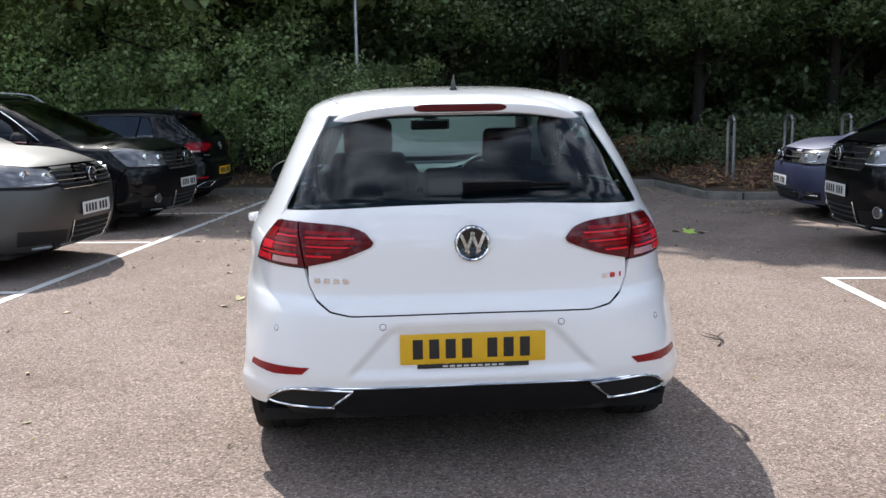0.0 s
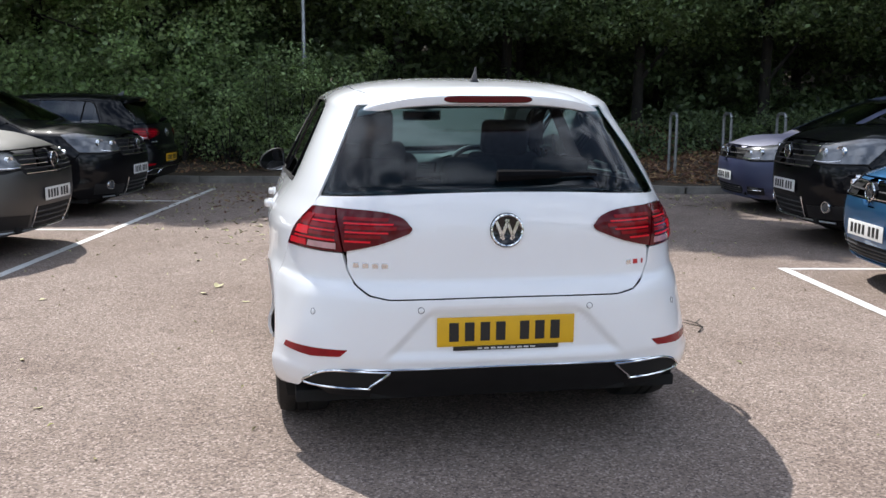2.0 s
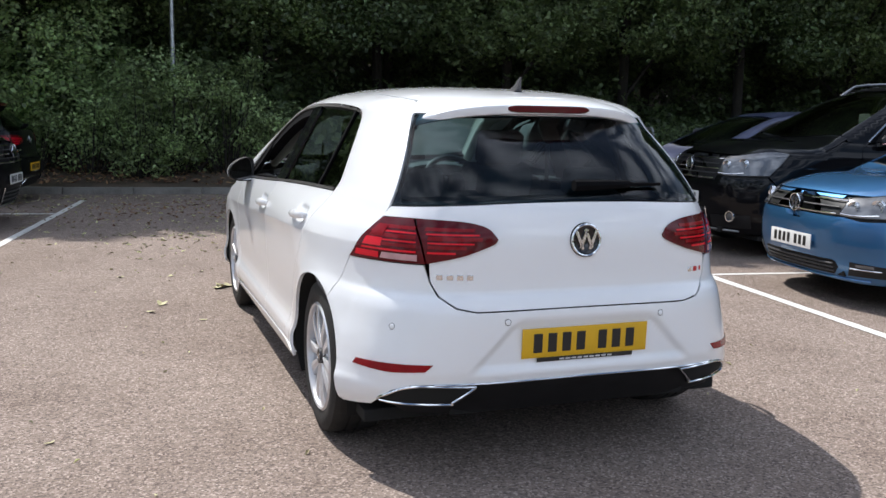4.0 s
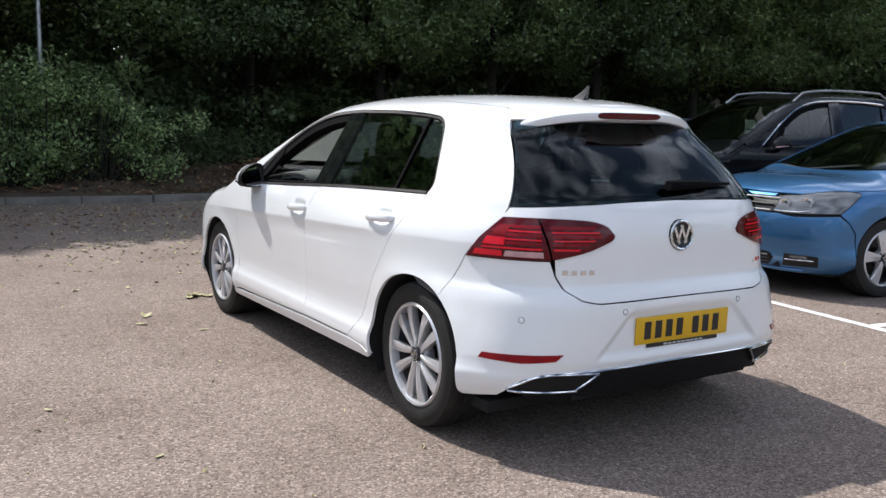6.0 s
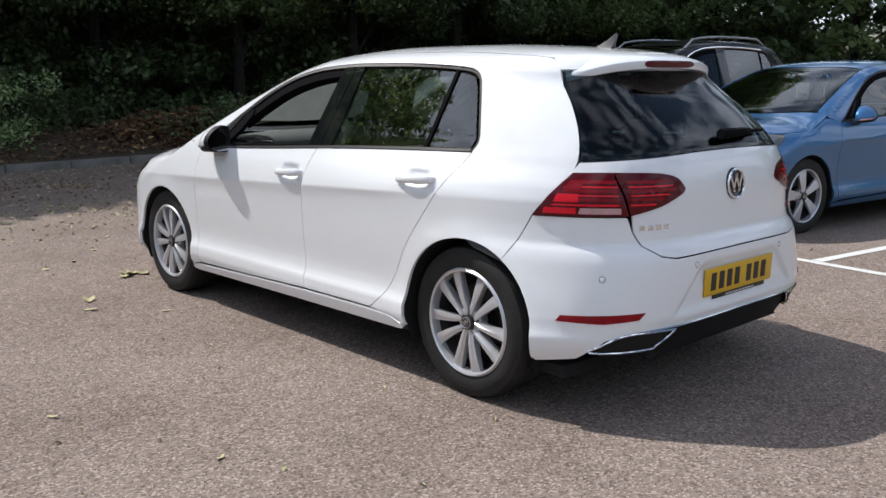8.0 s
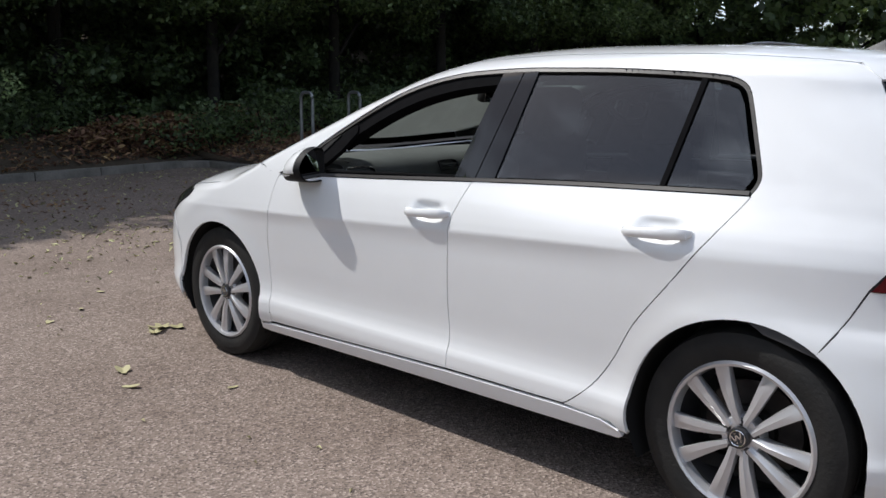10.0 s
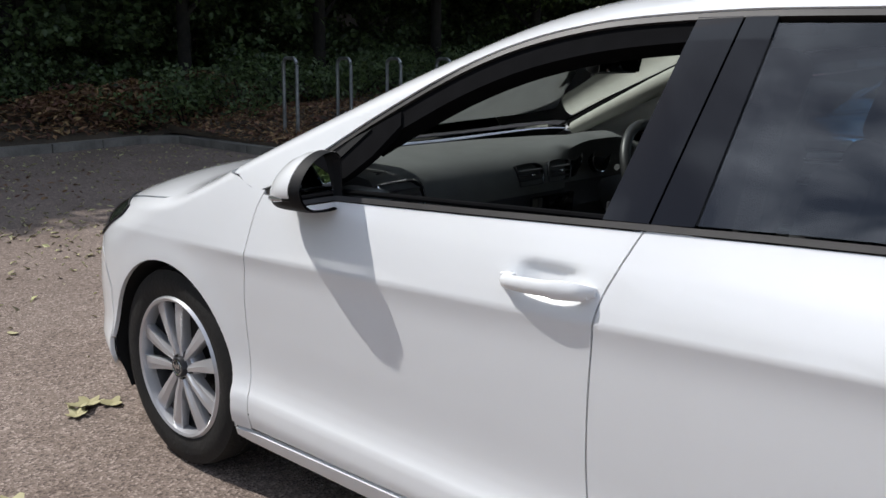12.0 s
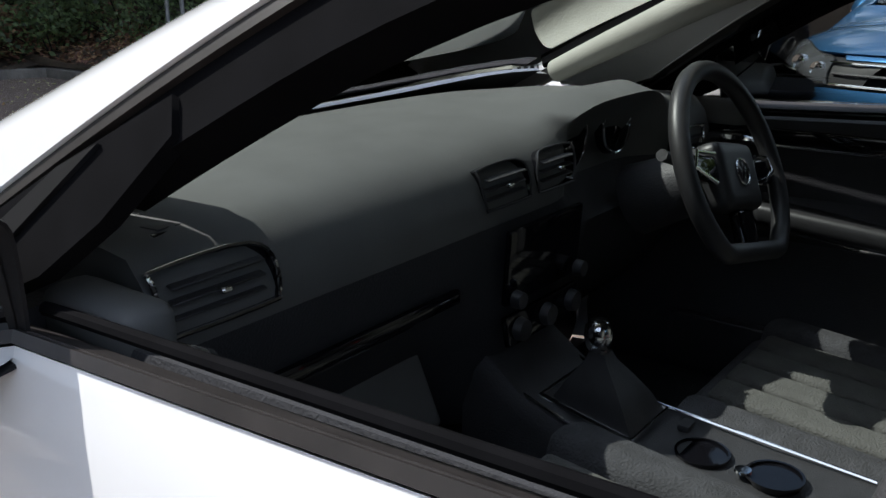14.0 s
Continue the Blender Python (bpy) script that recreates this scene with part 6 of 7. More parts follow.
park("blue_hatchback", (3.22, 2.66), 81.5, PAINT_BLUE, "metallic blue hatchback parked nose out in a bay", Skin(blunt=.04), wheels="five")
park("black_suv", (3.93, 5.03), 81.5, PAINT_BLACK, "black compact SUV with silver roof rails parked nose out", Skin((1.01, 1.04, 1.20), blunt=.06), wheels="five", roof_rails=True, face="suv")
park("dark_blue_hatchback", (4.57, 7.6), 81.5, PAINT_NAVY, "dark blue small hatchback with a sunlit bonnet", Skin((.95, .95, 1.0), blunt=.05), wheels="five")
park("silver_mpv", (-2.89, 5.28), -98.5, PAINT_GREY, "silver-grey people carrier with a sunlit bonnet", Skin((1.05, 1.12, 1.16), blunt=.03), wheels="five", roof_rails=True, face="mpv")
park("black_suv", (-2.69, 8.35), -98.5, PAINT_BLACK, "black compact SUV parked nose out under the trees", Skin((1.01, 1.04, 1.13), blunt=.06), wheels="five", roof_rails=True, face="suv")
park("black_hatchback", (-2.69, 11.1), 81.5, PAINT_BLACK, "black hatchback parked tail out in the shade", Skin(), facing="tail", wheels="five")


# ---- inside the white car ----
def pillow(size, m, soft, puff=0.0):
    """A soft block: rounded edges, its faces swelling a little."""
    bm = bmesh.new()
    add_box(bm, size, Matrix.Identity(4), soft, 4)
    if puff:
        for v in bm.verts:
            k = (1 - min(1, abs(v.co.x) / (size[0] / 2)) ** 2) * (1 - min(1, abs(v.co.y) / (size[1] / 2)) ** 2)
            v.co.z += math.copysign(puff * k, v.co.z)
    bmesh.ops.transform(bm, matrix=m, verts=bm.verts)
    return bm


def front_seat(x, tilt):
    s = new("front_seat")
    s.parent = main_car
    s.matrix_local = pose(x, 0, 0)
    part("cushion", pillow((0.36, 0.50, 0.15), pose(0, 2.20, 0.475, 5), 0.045), CLOTH, s, "grey patterned cloth cushion")
    for sgn in (-1, 1):
        part("cushion_bolster", pillow((0.10, 0.50, 0.17), pose(sgn * 0.215, 2.19, 0.488, 5, sgn * 12, 0), 0.042), CLOTH, s)
        part("back_bolster", pillow((0.095, 0.14, 0.52), pose(sgn * 0.205, 1.875, 0.80, tilt, 0, sgn * 12), 0.042), CLOTH, s)
        part("headrest_post", tube([(sgn * 0.06, 1.80, 1.02), (sgn * 0.06, 1.765, 1.14)], 0.006, 8), CHROME, s)
    for k in range(4):
        part("cushion_fluting", pillow((0.075, 0.40, 0.035), pose(-0.123 + 0.082 * k, 2.21, 0.548, 5), 0.016), CLOTH_GREY, s)
    part("backrest", pillow((0.40, 0.13, 0.66), pose(0, 1.845, 0.80, tilt), 0.05), CLOTH, s, "dark cloth backrest")
    part("back_insert", pillow((0.28, 0.05, 0.46), pose(0, 1.905, 0.79, tilt), 0.022), CLOTH_GREY, s)
    part("headrest", pillow((0.26, 0.10, 0.19), pose(0, 1.745, 1.205, tilt), 0.045), CLOTH, s, "dark headrest")
    part("seat_base", box((0.42, 0.42, 0.14), pose(0, 2.18, 0.33), 0.02), BLACK_PLASTIC, s)
    return s


front_seat(-0.37, 16).matrix_local = pose(-0.37, 0.07, 0.0)
front_seat(0.37, 16).matrix_local = pose(0.37, 0, -0.055)
bench = new("rear_bench")
bench.parent = main_car
part("bench_cushion", pillow((1.24, 0.46, 0.15), pose(0, 1.22, 0.46, 6), 0.05, 0.01), CLOTH, bench)
part("bench_back", pillow((1.22, 0.13, 0.56), pose(0, 0.93, 0.72, 20), 0.05), CLOTH, bench)
for x in (-0.42, 0.0, 0.42):
    part("rear_headrest", pillow((0.25, 0.09, 0.13), pose(x, 0.83, 1.03, 18), 0.04), CLOTH, bench)
part("parcel_shelf", box((0.98, 0.44, 0.02), pose(0, 0.60, 0.955, 2), 0.006), CLOTH, main_car, "black parcel shelf")

# dashboard: one swept section, higher over the instruments
dash = new("dashboard")
dash.parent = main_car
bm = bmesh.new()
secs, lows = [], []
for x in np.linspace(-0.715, 0.715, 41):
    hood = math.exp(-(((x - 0.34) / 0.20) ** 4)) * 0.045
    cave = math.exp(-(((x - 0.33) / 0.19) ** 6)) * 0.085
    mid_k = math.exp(-((x / 0.16) ** 4))
    bow = 0.03 * (1 - (x / 0.75) ** 2)
    sag = 0.055 * abs(x / 0.75) ** 5
    pts = [(3.07 + bow * 2.4, 0.972 - sag), (2.93 + bow, 0.993 - sag), (2.80, 0.992 + hood * 0.3 - sag * .6), (2.715, 0.980 + hood - sag * .3), (2.676 - hood * 0.5, 0.962 + hood), (2.650 - hood * 0.6 + cave * .8, 0.932 + hood * 0.9), (2.638 + hood * 0.3 + cave, 0.895 + hood * .3), (2.640 + hood * 0.6 + cave * .7, 0.862), (2.648 - 0.01 * mid_k, 0.80), (2.668 - 0.03 * mid_k, 0.745), (2.700 - 0.05 * mid_k, 0.68), (2.76 - 0.10 * mid_k, 0.58), (2.84 - 0.16 * mid_k, 0.50), (3.05, 0.48), (3.10, 0.70)]
    secs.append([Vector((x, y, z)) for y, z in pts[:8] + [(2.72, 0.850), (3.05, 0.93)]])
    lows.append([Vector((x, y + 0.001, z)) for y, z in pts[7:] + [(3.0, 0.84), (2.72, 0.845)]])
add_loft(bm, secs)
part("dash_top", bm, DASH, dash, "soft dark grey dashboard top", True, 60)
part("dash_face", add_loft(bmesh.new(), lows), DASH_BLACK, dash, "black dashboard face", True, 60)


def dash_face(x, z):
    """The dashboard's face towards the seats."""
    ys = curve_of([(.50, 2.84), (.58, 2.76), (.68, 2.70), (.745, 2.668), (.80, 2.648), (.872, 2.640), (.940, 2.648), (.966, 2.672)])
    return ys(z) - 0.002


def vent(cx, cz, w, h, lean, edge_mat=None):
    """An air vent: chrome outline, dark bowl, slats and a tab."""
    v = new("air_vent")
    v.parent = dash
    outline = smooth_outline([(-w * .5, h * .36), (-w * .42, h * .5), (w * .32, h * .5), (w * .5, h * .12), (w * .5, -h * .40), (w * .42, -h * .5), (-w * .34, -h * .5), (-w * .42, -h * .42)], 4)
    ring = [Vector((cx + lean * a, dash_face(cx, cz + b) - 0.005, cz + b)) for a, b in outline]
    part("vent_trim", tube(ring, 0.0028 if not edge_mat else 0.002, 6, True), edge_mat or CHROME, v, "thin chrome vent outline")
    bm = bmesh.new()
    vs = [bm.verts.new(p + Vector((0, -0.001, 0))) for p in ring]
    bs = [bm.verts.new(Vector((cx, p.y + 0.02, cz)).lerp(p + Vector((0, 0.02, 0)), 0.85)) for p in ring]
    for i in range(len(vs)):
        bm.faces.new((vs[i], vs[(i + 1) % len(vs)], bs[(i + 1) % len(vs)], bs[i]))
    bm.faces.new(bs)
    part("vent_bowl", bm, GLOSS_BLACK, v)
    for k in (-1, 0, 1):
        part("vent_slat", box((w * .78, 0.012, 0.003), pose(cx, dash_face(cx, cz) - 0.003, cz + k * h * .24, 12), 0.001, 1), BLACK_PLASTIC, v)
    part("vent_tab", box((0.014, 0.012, 0.007), pose(cx, dash_face(cx, cz) - 0.012, cz), 0.002, 1), CHROME, v)


vent(-0.632, 0.917, 0.158, 0.070, 1)
vent(0.60, 0.868, 0.15, 0.082, -1)
vent(-0.085, 0.922, 0.13, 0.062, 1, ALLOY_DARK)
vent(0.065, 0.922, 0.12, 0.062, -1, ALLOY_DARK)
part("side_air_slot", box((0.11, 0.03, 0.004), pose(-0.61, 2.725, 0.968, 0, 0, 8), 0.001, 1), GLOSS_BLACK, dash)
for k in range(4):
    part("slot_slat", box((0.018, 0.028, 0.004), pose(-0.645 + 0.024 * k, 2.725, 0.971, 0, 0, 8), 0.001, 1), BLACK_PLASTIC, dash)
part("glovebox_lid", pillow((0.40, 0.02, 0.20), pose(-0.42, 2.706, 0.655, -24), 0.012), DASH, dash)
part("dash_trim_bar", box((0.46, 0.012, 0.022), pose(-0.43, 2.645, 0.775), 0.004), GLOSS_BLACK, dash, "gloss black inlay")
part("glovebox_gap", tube([(-0.64, 2.652, 0.757), (-0.30, 2.652, 0.757)], 0.003, 6), CHROME, dash, "thin chrome line")
part("touchscreen", box((0.22, 0.012, 0.125), pose(0.0, 2.620, 0.795, 4), 0.006), GLOSS_BLACK, dash, "gloss black touchscreen")
for x in (-0.095, 0.095):
    part("screen_knob", add_lathe(bmesh.new(), [(0.0, 0.016), (0.013, 0.016), (0.015, 0.0)], pose(x, 2.612, 0.745, 0, 0, -90), 16), ALLOY_DARK, dash)
part("climate_panel", box((0.22, 0.012, 0.05), pose(0.0, 2.620, 0.690, -10), 0.005), GLOSS_BLACK, dash)
for x in (-0.08, 0.0, 0.08):
    part("climate_knob", add_lathe(bmesh.new(), [(0.0, 0.014), (0.017, 0.014), (0.020, 0.0)], pose(x, 2.614, 0.690, 0, 0, -90), 18), ALLOY_DARK, dash)
for x in (0.225, 0.405):
    part("instrument_dial", add_lathe(bmesh.new(), [(0.0, -0.006), (0.050, -0.006), (0.054, 0.006), (0.058, 0.006), (0.060, -0.01)], pose(x, 2.712, 0.938, 0, 0, -90), 32), GLOSS_BLACK, dash, "round instrument dial with a silver ring")
    ring = [(x + 0.056 * math.cos(a), 2.704, 0.938 + 0.056 * math.sin(a)) for a in [k * math.tau / 32 for k in range(32)]]
    part("dial_ring", tube(ring, 0.0025, 6, True), CHROME, dash)

# steering wheel on the right
sw = new("steering_wheel")
sw.parent = main_car
sw.matrix_local = pose(0.36, 2.45, 0.888, 66, 0, 0) @ Matrix.Rotation(radians(-12), 4, "Z")
ring = [Vector((0.186 * math.cos(a), max(0.186 * math.sin(a), -0.150), 0)) for a in [k * math.tau / 56 for k in range(56)]]
part("wheel_rim", tube(ring, 0.0175, 12, True), LEATHER, sw, "black leather steering wheel rim")
part("wheel_hub", pillow((0.15, 0.125, 0.055), pose(0, -0.012, -0.012), 0.024), LEATHER, sw)
for sgn in (-1, 1):
    part("wheel_spoke", pillow((0.085, 0.048, 0.026), pose(sgn * 0.115, 0.0, -0.006), 0.010), GLOSS_BLACK, sw, "spoke with silver trim")
    part("spoke_trim", tube([(sgn * 0.085, 0.024, 0.010), (sgn * 0.145, 0.027, 0.008), (sgn * 0.160, 0.0, 0.007), (sgn * 0.10, -0.028, 0.010)], 0.0035, 6), CHROME, sw)
part("wheel_spoke", pillow((0.06, 0.085, 0.024), pose(0, -0.115, -0.006), 0.010), GLOSS_BLACK, sw)
zig = bmesh.new()
add_emblem(zig, pose(0, -0.008, 0.0175), 0.024)
part("emblem", zig, CHROME, sw)
part("steering_column", tube([(0, 0, -0.03), (0, 0.0, -0.20)], [0.055, 0.07], 14), BLACK_PLASTIC, sw)
for sgn in (-1, 1):
    part("column_stalk", tube([(sgn * 0.04, 0.02, -0.055), (sgn * 0.165, 0.035, -0.045)], [0.008, 0.011], 8), BLACK_PLASTIC, sw)

# console, gear lever, handbrake
console = new("centre_console")
console.parent = main_car
bm = bmesh.new()
secs = []
for y, z, w in ((2.70, .66, .115), (2.58, .575, .115), (2.45, .535, .112), (2.25, .520, .108), (2.05, .515, .104), (1.75, .515, .10)):
    secs.append([Vector((sx * w, y, zz)) for sx, zz in ((-1, .30), (-1, z - .03), (-.85, z), (.85, z), (1, z - .03), (1, .30))])
add_loft(bm, secs)
part("console_body", bm, BLACK_PLASTIC, console, "black centre console")
for sgn in (-1, 1):
    part("console_trim", tube([(sgn * .090, 2.60, .585), (sgn * .090, 2.45, .540), (sgn * .086, 2.10, .520)], 0.003, 6), CHROME, console, "thin chrome trim line")
secs = []
for z, w, d in ((.545, .058, .075), (.575, .050, .062), (.605, .034, .042), (.635, .017, .019), (.648, .013, .014)):
    c, y0 = [], 2.50 + (z - .545) * .12
    for sx, sy in ((-1, -1), (-.55, -1.06), (.55, -1.06), (1, -1), (1, 1), (.55, 1.06), (-.55, 1.06), (-1, 1)):
        c.append(Vector((.005 + sx * w, y0 + sy * d, z)))
    secs.append(c)
part("gear_gaiter", add_loft(bmesh.new(), secs), LEATHER, console, "leather gear lever gaiter")
part("gaiter_frame", tube([(-.06, 2.42, .545), (.07, 2.42, .545), (.07, 2.582, .575), (-.06, 2.582, .575)], .005, 6, True), CHROME, console, "slim chrome gaiter frame")
part("gear_lever", tube([(0.005, 2.50, 0.62), (0.005, 2.515, 0.655)], 0.010, 8), CHROME, console)
part("gear_knob", add_lathe(bmesh.new(), [(0.0, 0.052), (0.014, 0.050), (0.022, 0.040), (0.024, 0.022), (0.019, 0.004), (0.012, -0.004)], pose(0.005, 2.517, 0.65, 0, -90, 0), 18), CHROME, console, "polished gear knob")
for y in (2.33, 2.22):
    part("cup_holder", add_lathe(bmesh.new(), [(0.036, -0.05), (0.038, 0.002), (0.042, 0.002), (0.042, -0.002)], pose(0.0, y, 0.530, 0, -90, 0), 24), GLOSS_BLACK, console)
part("coin", add_lathe(bmesh.new(), [(0.0, 0.004), (0.012, 0.004), (0.013, 0.0)], pose(-0.02, 2.26, 0.532, 0, -90, 0), 14), CHROME, console)
part("handbrake_button", box((0.03, 0.02, 0.012), pose(0.055, 2.38, 0.535), 0.004), ALLOY_DARK, console)
part("armrest", pillow((0.19, 0.36, 0.07), pose(0, 1.88, 0.60), 0.03), LEATHER, console, "black padded armrest")
for x in (0.135, -0.135):
    part("belt_buckle", box((0.05, 0.028, 0.10), pose(x, 2.02, 0.525, 14), 0.008), BLACK_PLASTIC, main_car)
    part("buckle_button", box((0.034, 0.016, 0.02), pose(x, 2.036, 0.578, 14), 0.003), RED_BUCKLE, main_car, "red belt buckle button")


def door_card(sign):
    """The inner face of a front door."""
    d = new("door_card")
    d.parent = main_car
    bm = bmesh.new()
    secs = []
    for y in np.linspace(1.86, 2.92, 16):
        belt_z = 0.940 - 0.045 * (y - 1.86)
        secs.append([Vector((sign * x, y, z)) for x, z in ((.79, .30), (.735, .30), (.715, .42), (.735, .46), (.745, .60), (.742, .66), (.705, .685), (.700, .735), (.742, .76), (.748, .86), (.742, belt_z - .02), (.752, belt_z + .008), (.785, belt_z + .010), (.80, belt_z - .03))])
    add_loft(bm, secs)
    part("card_shell", bm, DASH_BLACK, d, "black door lining", True, 50)
    part("card_inlay", box((0.012, 0.72, 0.035), pose(sign * 0.741, 2.40, 0.885, 0, 0, 0), 0.004), GLOSS_BLACK, d, "gloss black inlay")
    part("inlay_line", tube([(sign * 0.733, 2.05, 0.868), (sign * 0.733, 2.76, 0.866)], 0.003, 6), CHROME, d)
    part("inner_handle", tube([(sign * 0.738, 2.66, 0.872), (sign * 0.712, 2.63, 0.876), (sign * 0.706, 2.57, 0.878), (sign * 0.712, 2.535, 0.876)], [0.008, 0.011, 0.012, 0.006], 8), CHROME, d, "chrome inner door handle")
    part("armrest", pillow((0.075, 0.46, 0.045), pose(sign * 0.695, 2.28, 0.715, 4), 0.02), LEATHER, d, "padded door armrest")
    part("armrest_line", tube([(sign * 0.690, 2.06, 0.690), (sign * 0.672, 2.30, 0.685), (sign * 0.690, 2.52, 0.715)], 0.003, 6), CHROME, d)
    part("door_pocket", box((0.05, 0.55, 0.13), pose(sign * 0.712, 2.42, 0.395), 0.02), BLACK_PLASTIC, d)
    part("pocket_edge", tube([(sign * 0.683, 2.16, 0.462), (sign * 0.683, 2.68, 0.462)], 0.003, 6), CHROME, d)
    if sign > 0:
        part("pocket_tag", box((0.012, 0.085, 0.018), pose(0.69, 2.41, 0.466), 0.004), YELLOW_TAG, d, "yellow cloth edge in the door pocket")
    return d


door_card(-1)
door_card(1)
part("inner_seal", tube([(-0.812 + 0.006 * 0, y, 0.958 + 0.0 + 0.046 * (2.2 - y) + 0.008) for y in np.linspace(2.66, 1.86, 12)], 0.007, 8), SEAL, main_car, "black seal along the open window")
for k, (x, y) in enumerate(((-0.73, 2.66), (0.73, 2.66))):
    part("corner_trim", pillow((0.062, 0.15, 0.06), pose(x * 1.045, y - 0.02, 0.922, 0, 0, 0), 0.024), DASH, main_car, "grey door corner trim")
for sgn in (-1, 1):
    part("door_pin", add_lathe(bmesh.new(), [(0.0, 0.018), (0.004, 0.018), (0.005, 0.0)], pose(sgn * 0.77, 1.93, 0.985, 0, -90, 0), 8), BLACK_PLASTIC, main_car)

# interior mirror and sun visors
im = new("interior_mirror")
im.parent = main_car
part("mirror_shell", pillow((0.235, 0.045, 0.066), pose(0, 2.42, 1.262, 12), 0.020), BLACK_PLASTIC, im, "black interior mirror")
part("mirror_face", box((0.215, 0.003, 0.052), pose(0, 2.3965, 1.258, 12), 0.001, 1), MIRROR, im)
part("mirror_arm", tube([(0, 2.43, 1.27), (0, 2.45, 1.312)], 0.012, 8), BLACK_PLASTIC, im)
part("sensor_cover", pillow((0.09, 0.10, 0.05), pose(0, 2.455, 1.318, -24), 0.02), BLACK_PLASTIC, im)
for x in (-0.34, 0.34):
    part("sun_visor", pillow((0.40, 0.17, 0.022), pose(x, 2.20, 1.345, -22), 0.009), TRIM_PALE, main_car, "pale sun visor")
for sgn in (-1, 1):
    part("seat_belt", raw_strip([(sgn * 0.63, 1.68, 1.17), (sgn * 0.655, 1.72, 0.85), (sgn * 0.64, 1.80, 0.42)], 0.024), CLOTH, main_car, "black seat belt")


# ---- leaves, twigs and cards ----
def leaf_shape(size, lobes, rng):
    """A curled leaf with a lobed edge, a few millimetres thick."""
    pts = []
    n = 18
    for k in range(n):
        a = k * math.tau / n
        r = size * (0.75 + 0.25 * math.cos(lobes * a)) * (1 - 0.25 * math.cos(a))
        pts.append((r * math.cos(a) * 1.25, r * math.sin(a) * 0.8))
    bm = bmesh.new()
    curl = rng.uniform(0.15, 0.5) / size
    for level in (0.0015, 0.0):
        vs = [bm.verts.new((x, y, level + curl * (x * x * 0.4 + y * y) + 0.002)) for x, y in pts]
        c = bm.verts.new((0, 0, level + 0.001))
        for k in range(n):
            f = (vs[k], vs[(k + 1) % n], c)
            bm.faces.new(f if level else f[::-1])
    return bm


rng = np.random.default_rng(21)
BIG_LEAVES = [(-0.85, 4.05, 0.075, 5), (-0.78, 4.00, 0.05, 3), (-0.93, 3.98, 0.055, 5), (-1.36, 3.48, 0.045, 3), (-1.44, 3.27, 0.035, 2), (-1.12, 2.94, 0.022, 2), (-1.24, 4.58, 0.030, 3), (-0.98, 4.75, 0.028, 2), (-1.62, 4.62, 0.03, 3), (-0.70, 5.1, 0.03, 2), (2.99, 6.31, 0.11, 5), (3.11, 6.25, 0.07, 3), (2.88, 6.37, 0.06, 3), (-2.2, 1.7, 0.022, 2), (-1.9, 0.9, 0.018, 2), (-2.5, 3.2, 0.03, 3)]
for x, y, s, lob in BIG_LEAVES:
    lf = part("fallen_leaf", leaf_shape(s, lob, rng), GREEN_PAPER if s > 0.09 else LEAF_FALLEN, None, smooth=False)
    lf.matrix_world = pose(x, y, 0.001, rng.uniform(-6, 6), rng.uniform(-6, 6), rng.uniform(0, 360))
    tagged(lf, "curled yellow-green fallen leaf lying on the asphalt", "leaf", "fallen leaves on the asphalt")

twig = bmesh.new()
add_tube(twig, [(0, 0, 0.006), (0.05, 0.09, 0.012), (0.04, 0.20, 0.010), (0.10, 0.30, 0.014)], [0.005, 0.004, 0.003, 0.002], 6)
add_tube(twig, [(0.05, 0.09, 0.012), (-0.03, 0.17, 0.016), (-0.05, 0.25, 0.010)], [0.003, 0.0025, 0.0015], 5)
add_tube(twig, [(0.04, 0.20, 0.010), (-0.02, 0.27, 0.014)], [0.0025, 0.0015], 5)
tw = part("twig", twig, BARK)
tw.matrix_world = pose(1.56, 1.74, 0, 0, 0, -8)
tagged(tw, "small dry forked twig lying on the asphalt", "twig")


def litter(name, count, place, size, mat, label, kind="stuff", seed=1):
    """Many small flat leaves, lying at random."""
    r = np.random.default_rng(seed)
    verts, faces = [], []
    while len(faces) < count * 2:
        p = place(r)
        if p is None:
            continue
        x, y, z = p
        s = size * r.uniform(0.5, 1.5)
        a, t1, t2 = r.uniform(0, math.tau), r.normal() * 0.35, r.normal() * 0.35
        m = Matrix.Translation((x, y, z)) @ Euler((t1, t2, a)).to_matrix().to_4x4()
        k = len(verts)
        verts += [tuple(m @ Vector(v)) for v in ((-s, 0, 0.004), (0, 0.42 * s, 0.012), (1.05 * s, 0, 0.004), (0, -0.42 * s, 0.012))]
        faces += [(k, k + 1, k + 2), (k, k + 2, k + 3)]
    ob = raw_part(name, verts, faces, mat)
    return tagged(ob, label, "leaf litter", kind=kind)


def bank_place(r):
    x = r.uniform(-9, 13)
    d = r.uniform(0, 1) ** 1.5 * 3.6
    y = kerb_y(x) + 0.25 + d
    if 4.0 < x < 4.5 and y < 12.45:
        return None
    lump = 0.10 * noise.noise((x * 0.8, y * 0.8, 1)) + 0.05 * noise.noise((x * 2.5, y * 2.5, 4))
    return x, y, bank_z(x, y) + lump + r.uniform(-0.01, 0.05)


def corner_place(r):
    x, y = r.uniform(4.5, 7.2), r.uniform(9.6, 13.2)
    if y < kerb_y(x) + 0.25:
        return None
    lump = 0.10 * noise.noise((x * 0.8, y * 0.8, 1)) + 0.05 * noise.noise((x * 2.5, y * 2.5, 4))
    return x, y, bank_z(x, y) + lump + r.uniform(0.0, 0.04)


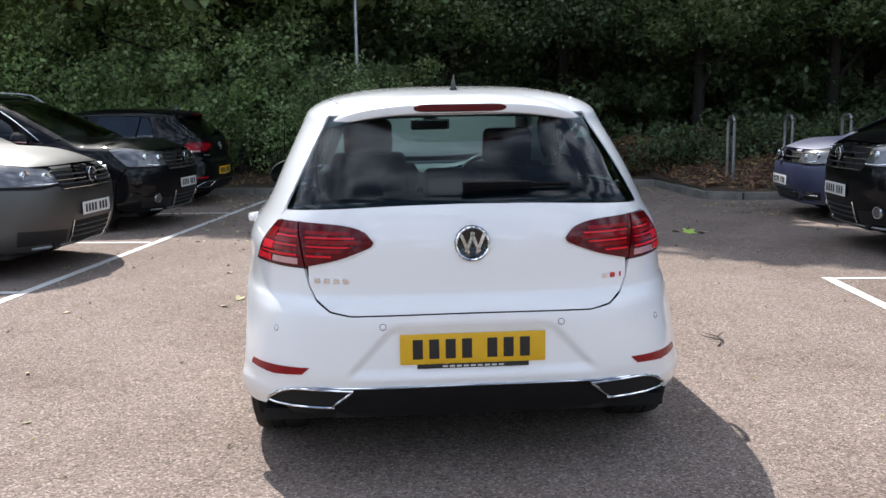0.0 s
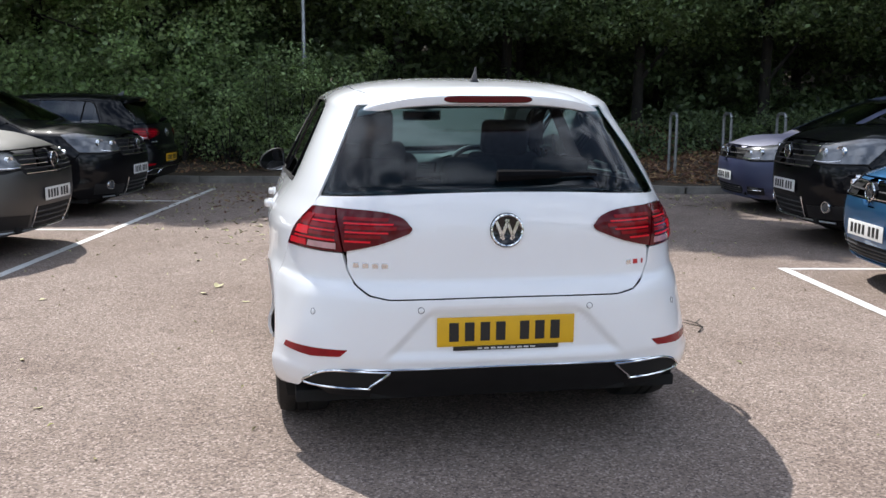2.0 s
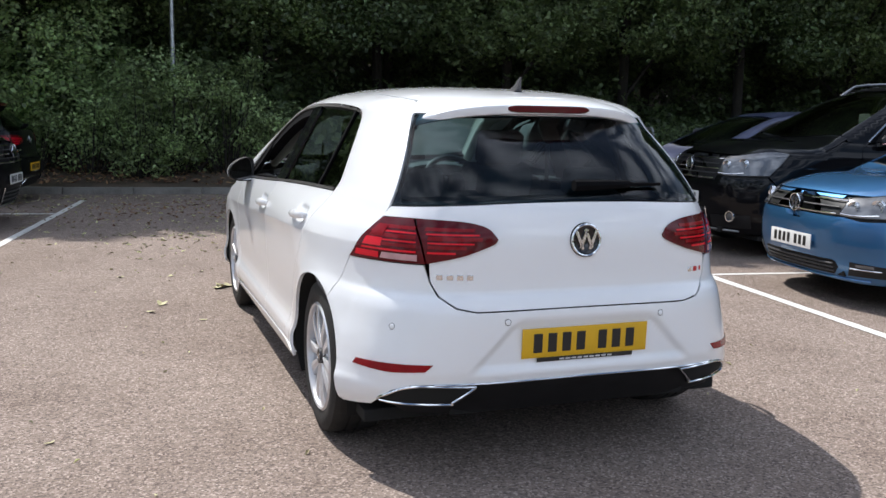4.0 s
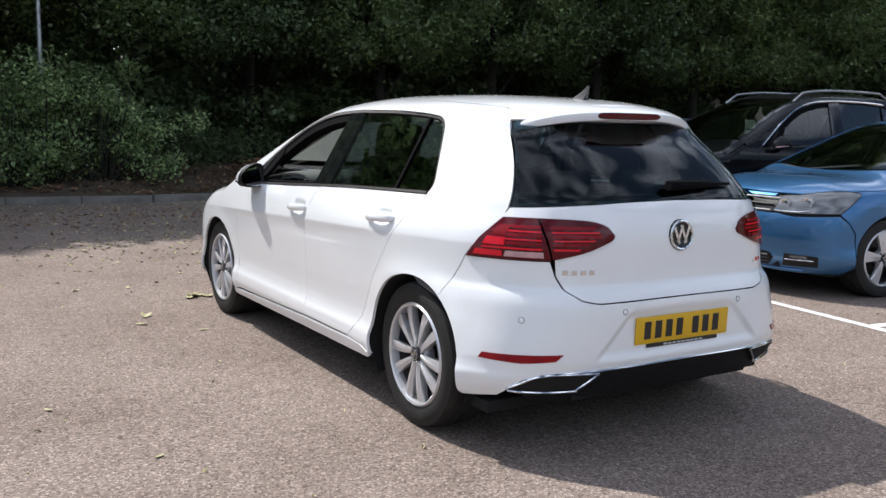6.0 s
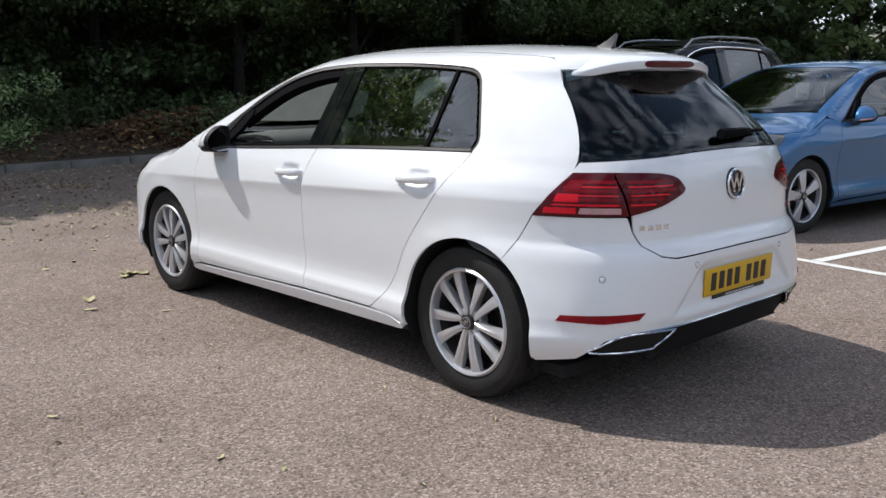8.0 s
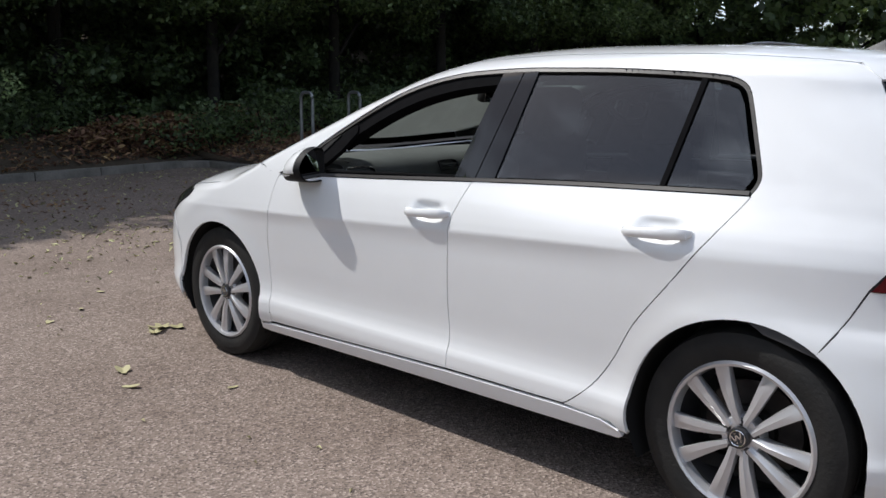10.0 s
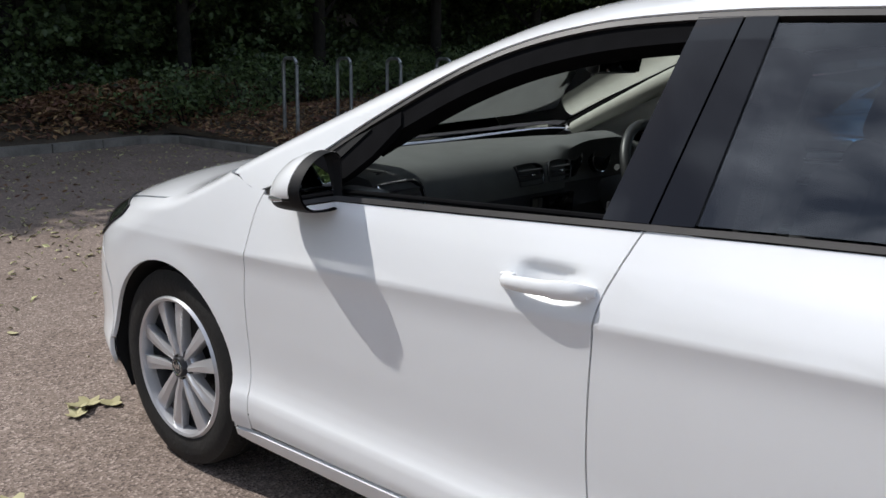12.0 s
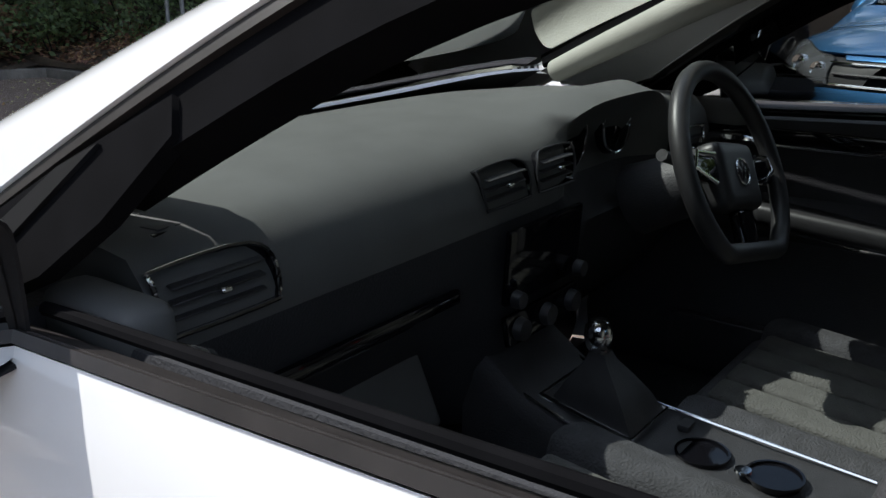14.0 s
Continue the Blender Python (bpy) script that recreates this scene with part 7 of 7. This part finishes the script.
def pile_place(r):
    k = r.random()
    cx, cy = ((4.35, 13.25) if k < 0.5 else (3.55, 13.1) if k < 0.8 else (5.5, 13.4))
    x, y = cx + r.normal() * 0.6, cy + r.normal() * 0.45
    if y < kerb_y(x) + 0.25 or (4.0 < x < 4.5 and y < 12.45):
        return None
    top = 0.5 * math.exp(-((x - cx) / 1.0) ** 2 - ((y - cy) / 0.6) ** 2)
    return x, y, bank_z(x, y) + top * r.random() ** 0.4 + 0.02


def kerb_place(r):
    x = r.uniform(-3.5, 5)
    d = abs(r.normal()) * 1.9
    y = kerb_y(x) - 0.15 - d
    if x > 4.2:
        y = 9.2 - d
    return x, y, 0.001


def open_place(r):
    x, y = r.uniform(-3.2, 3.4), r.uniform(-0.5, 10.5)
    if abs(x) < 0.95 and y < 4.4:
        return None
    if y < 4 and r.random() < 0.6:
        return None
    return x, y, 0.001


litter("bank_leaf_litter", 9000, bank_place, 0.045, LEAF_DRY, "brown dry leaves covering the bank under the trees", seed=2)
litter("bank_leaf_litter", 3600, corner_place, 0.036, LEAF_DRY, "brown dry leaves on the corner of the bank", seed=8)
litter("leaf_pile", 6000, pile_place, 0.05, LEAF_DRY, "heap of brown dead leaves on the bank", seed=3)
litter("kerbside_leaf_litter", 900, kerb_place, 0.028, LEAF_FALLEN, "pale fallen leaves strewn along the kerb", seed=4)
def sunny_place(r):
    x, y = 0.4 + r.normal() * 1.3, 7.1 + r.normal() * 0.9
    return (x, y, 0.001) if y > 5.2 and abs(x) < 3 else None


def shade_place(r):
    x, y = -0.4 + r.normal() * 1.2, 9.8 + r.normal() * 0.8
    return (x, y, 0.001) if y < 11.4 and abs(x) < 3 else None


litter("sunlit_leaf_litter", 620, sunny_place, 0.026, LEAF_FALLEN, "pale dry leaves strewn over the sunlit asphalt", seed=6)
litter("shaded_leaf_litter", 500, shade_place, 0.030, LEAF_DRY, "brown dry leaves strewn over the shaded asphalt", seed=7)
litter("scattered_leaf_scraps", 420, open_place, 0.014, LEAF_FALLEN, "small leaf scraps scattered on the asphalt", seed=5)


def price_card(m, mat):
    """A card on a string under a car's interior mirror."""
    c = thing("price_card", m, "pale card hanging behind a parked car's windscreen", "price card", "price cards")
    part("card", box((0.11, 0.003, 0.16), pose(0, 0, -0.10), 0.001, 1), mat, c)
    part("print_bar", box((0.07, 0.002, 0.02), pose(0, -0.003, -0.13)), INK, c)
    part("string", tube([(0, 0, 0.03), (0, 0, -0.02)], 0.002, 5), INK, c)
    return c


for (px, py), up_z in (((3.22, 2.66), 1.26), ((3.93, 5.03), 1.44)):
    spot = Vector((px, py, up_z)) + Matrix.Rotation(radians(81.5), 3, "Z") @ Vector((0.0, -1.98, 0))
    price_card(Matrix.Translation(spot) @ Matrix.Rotation(radians(-60), 4, "Z"), PAPER)
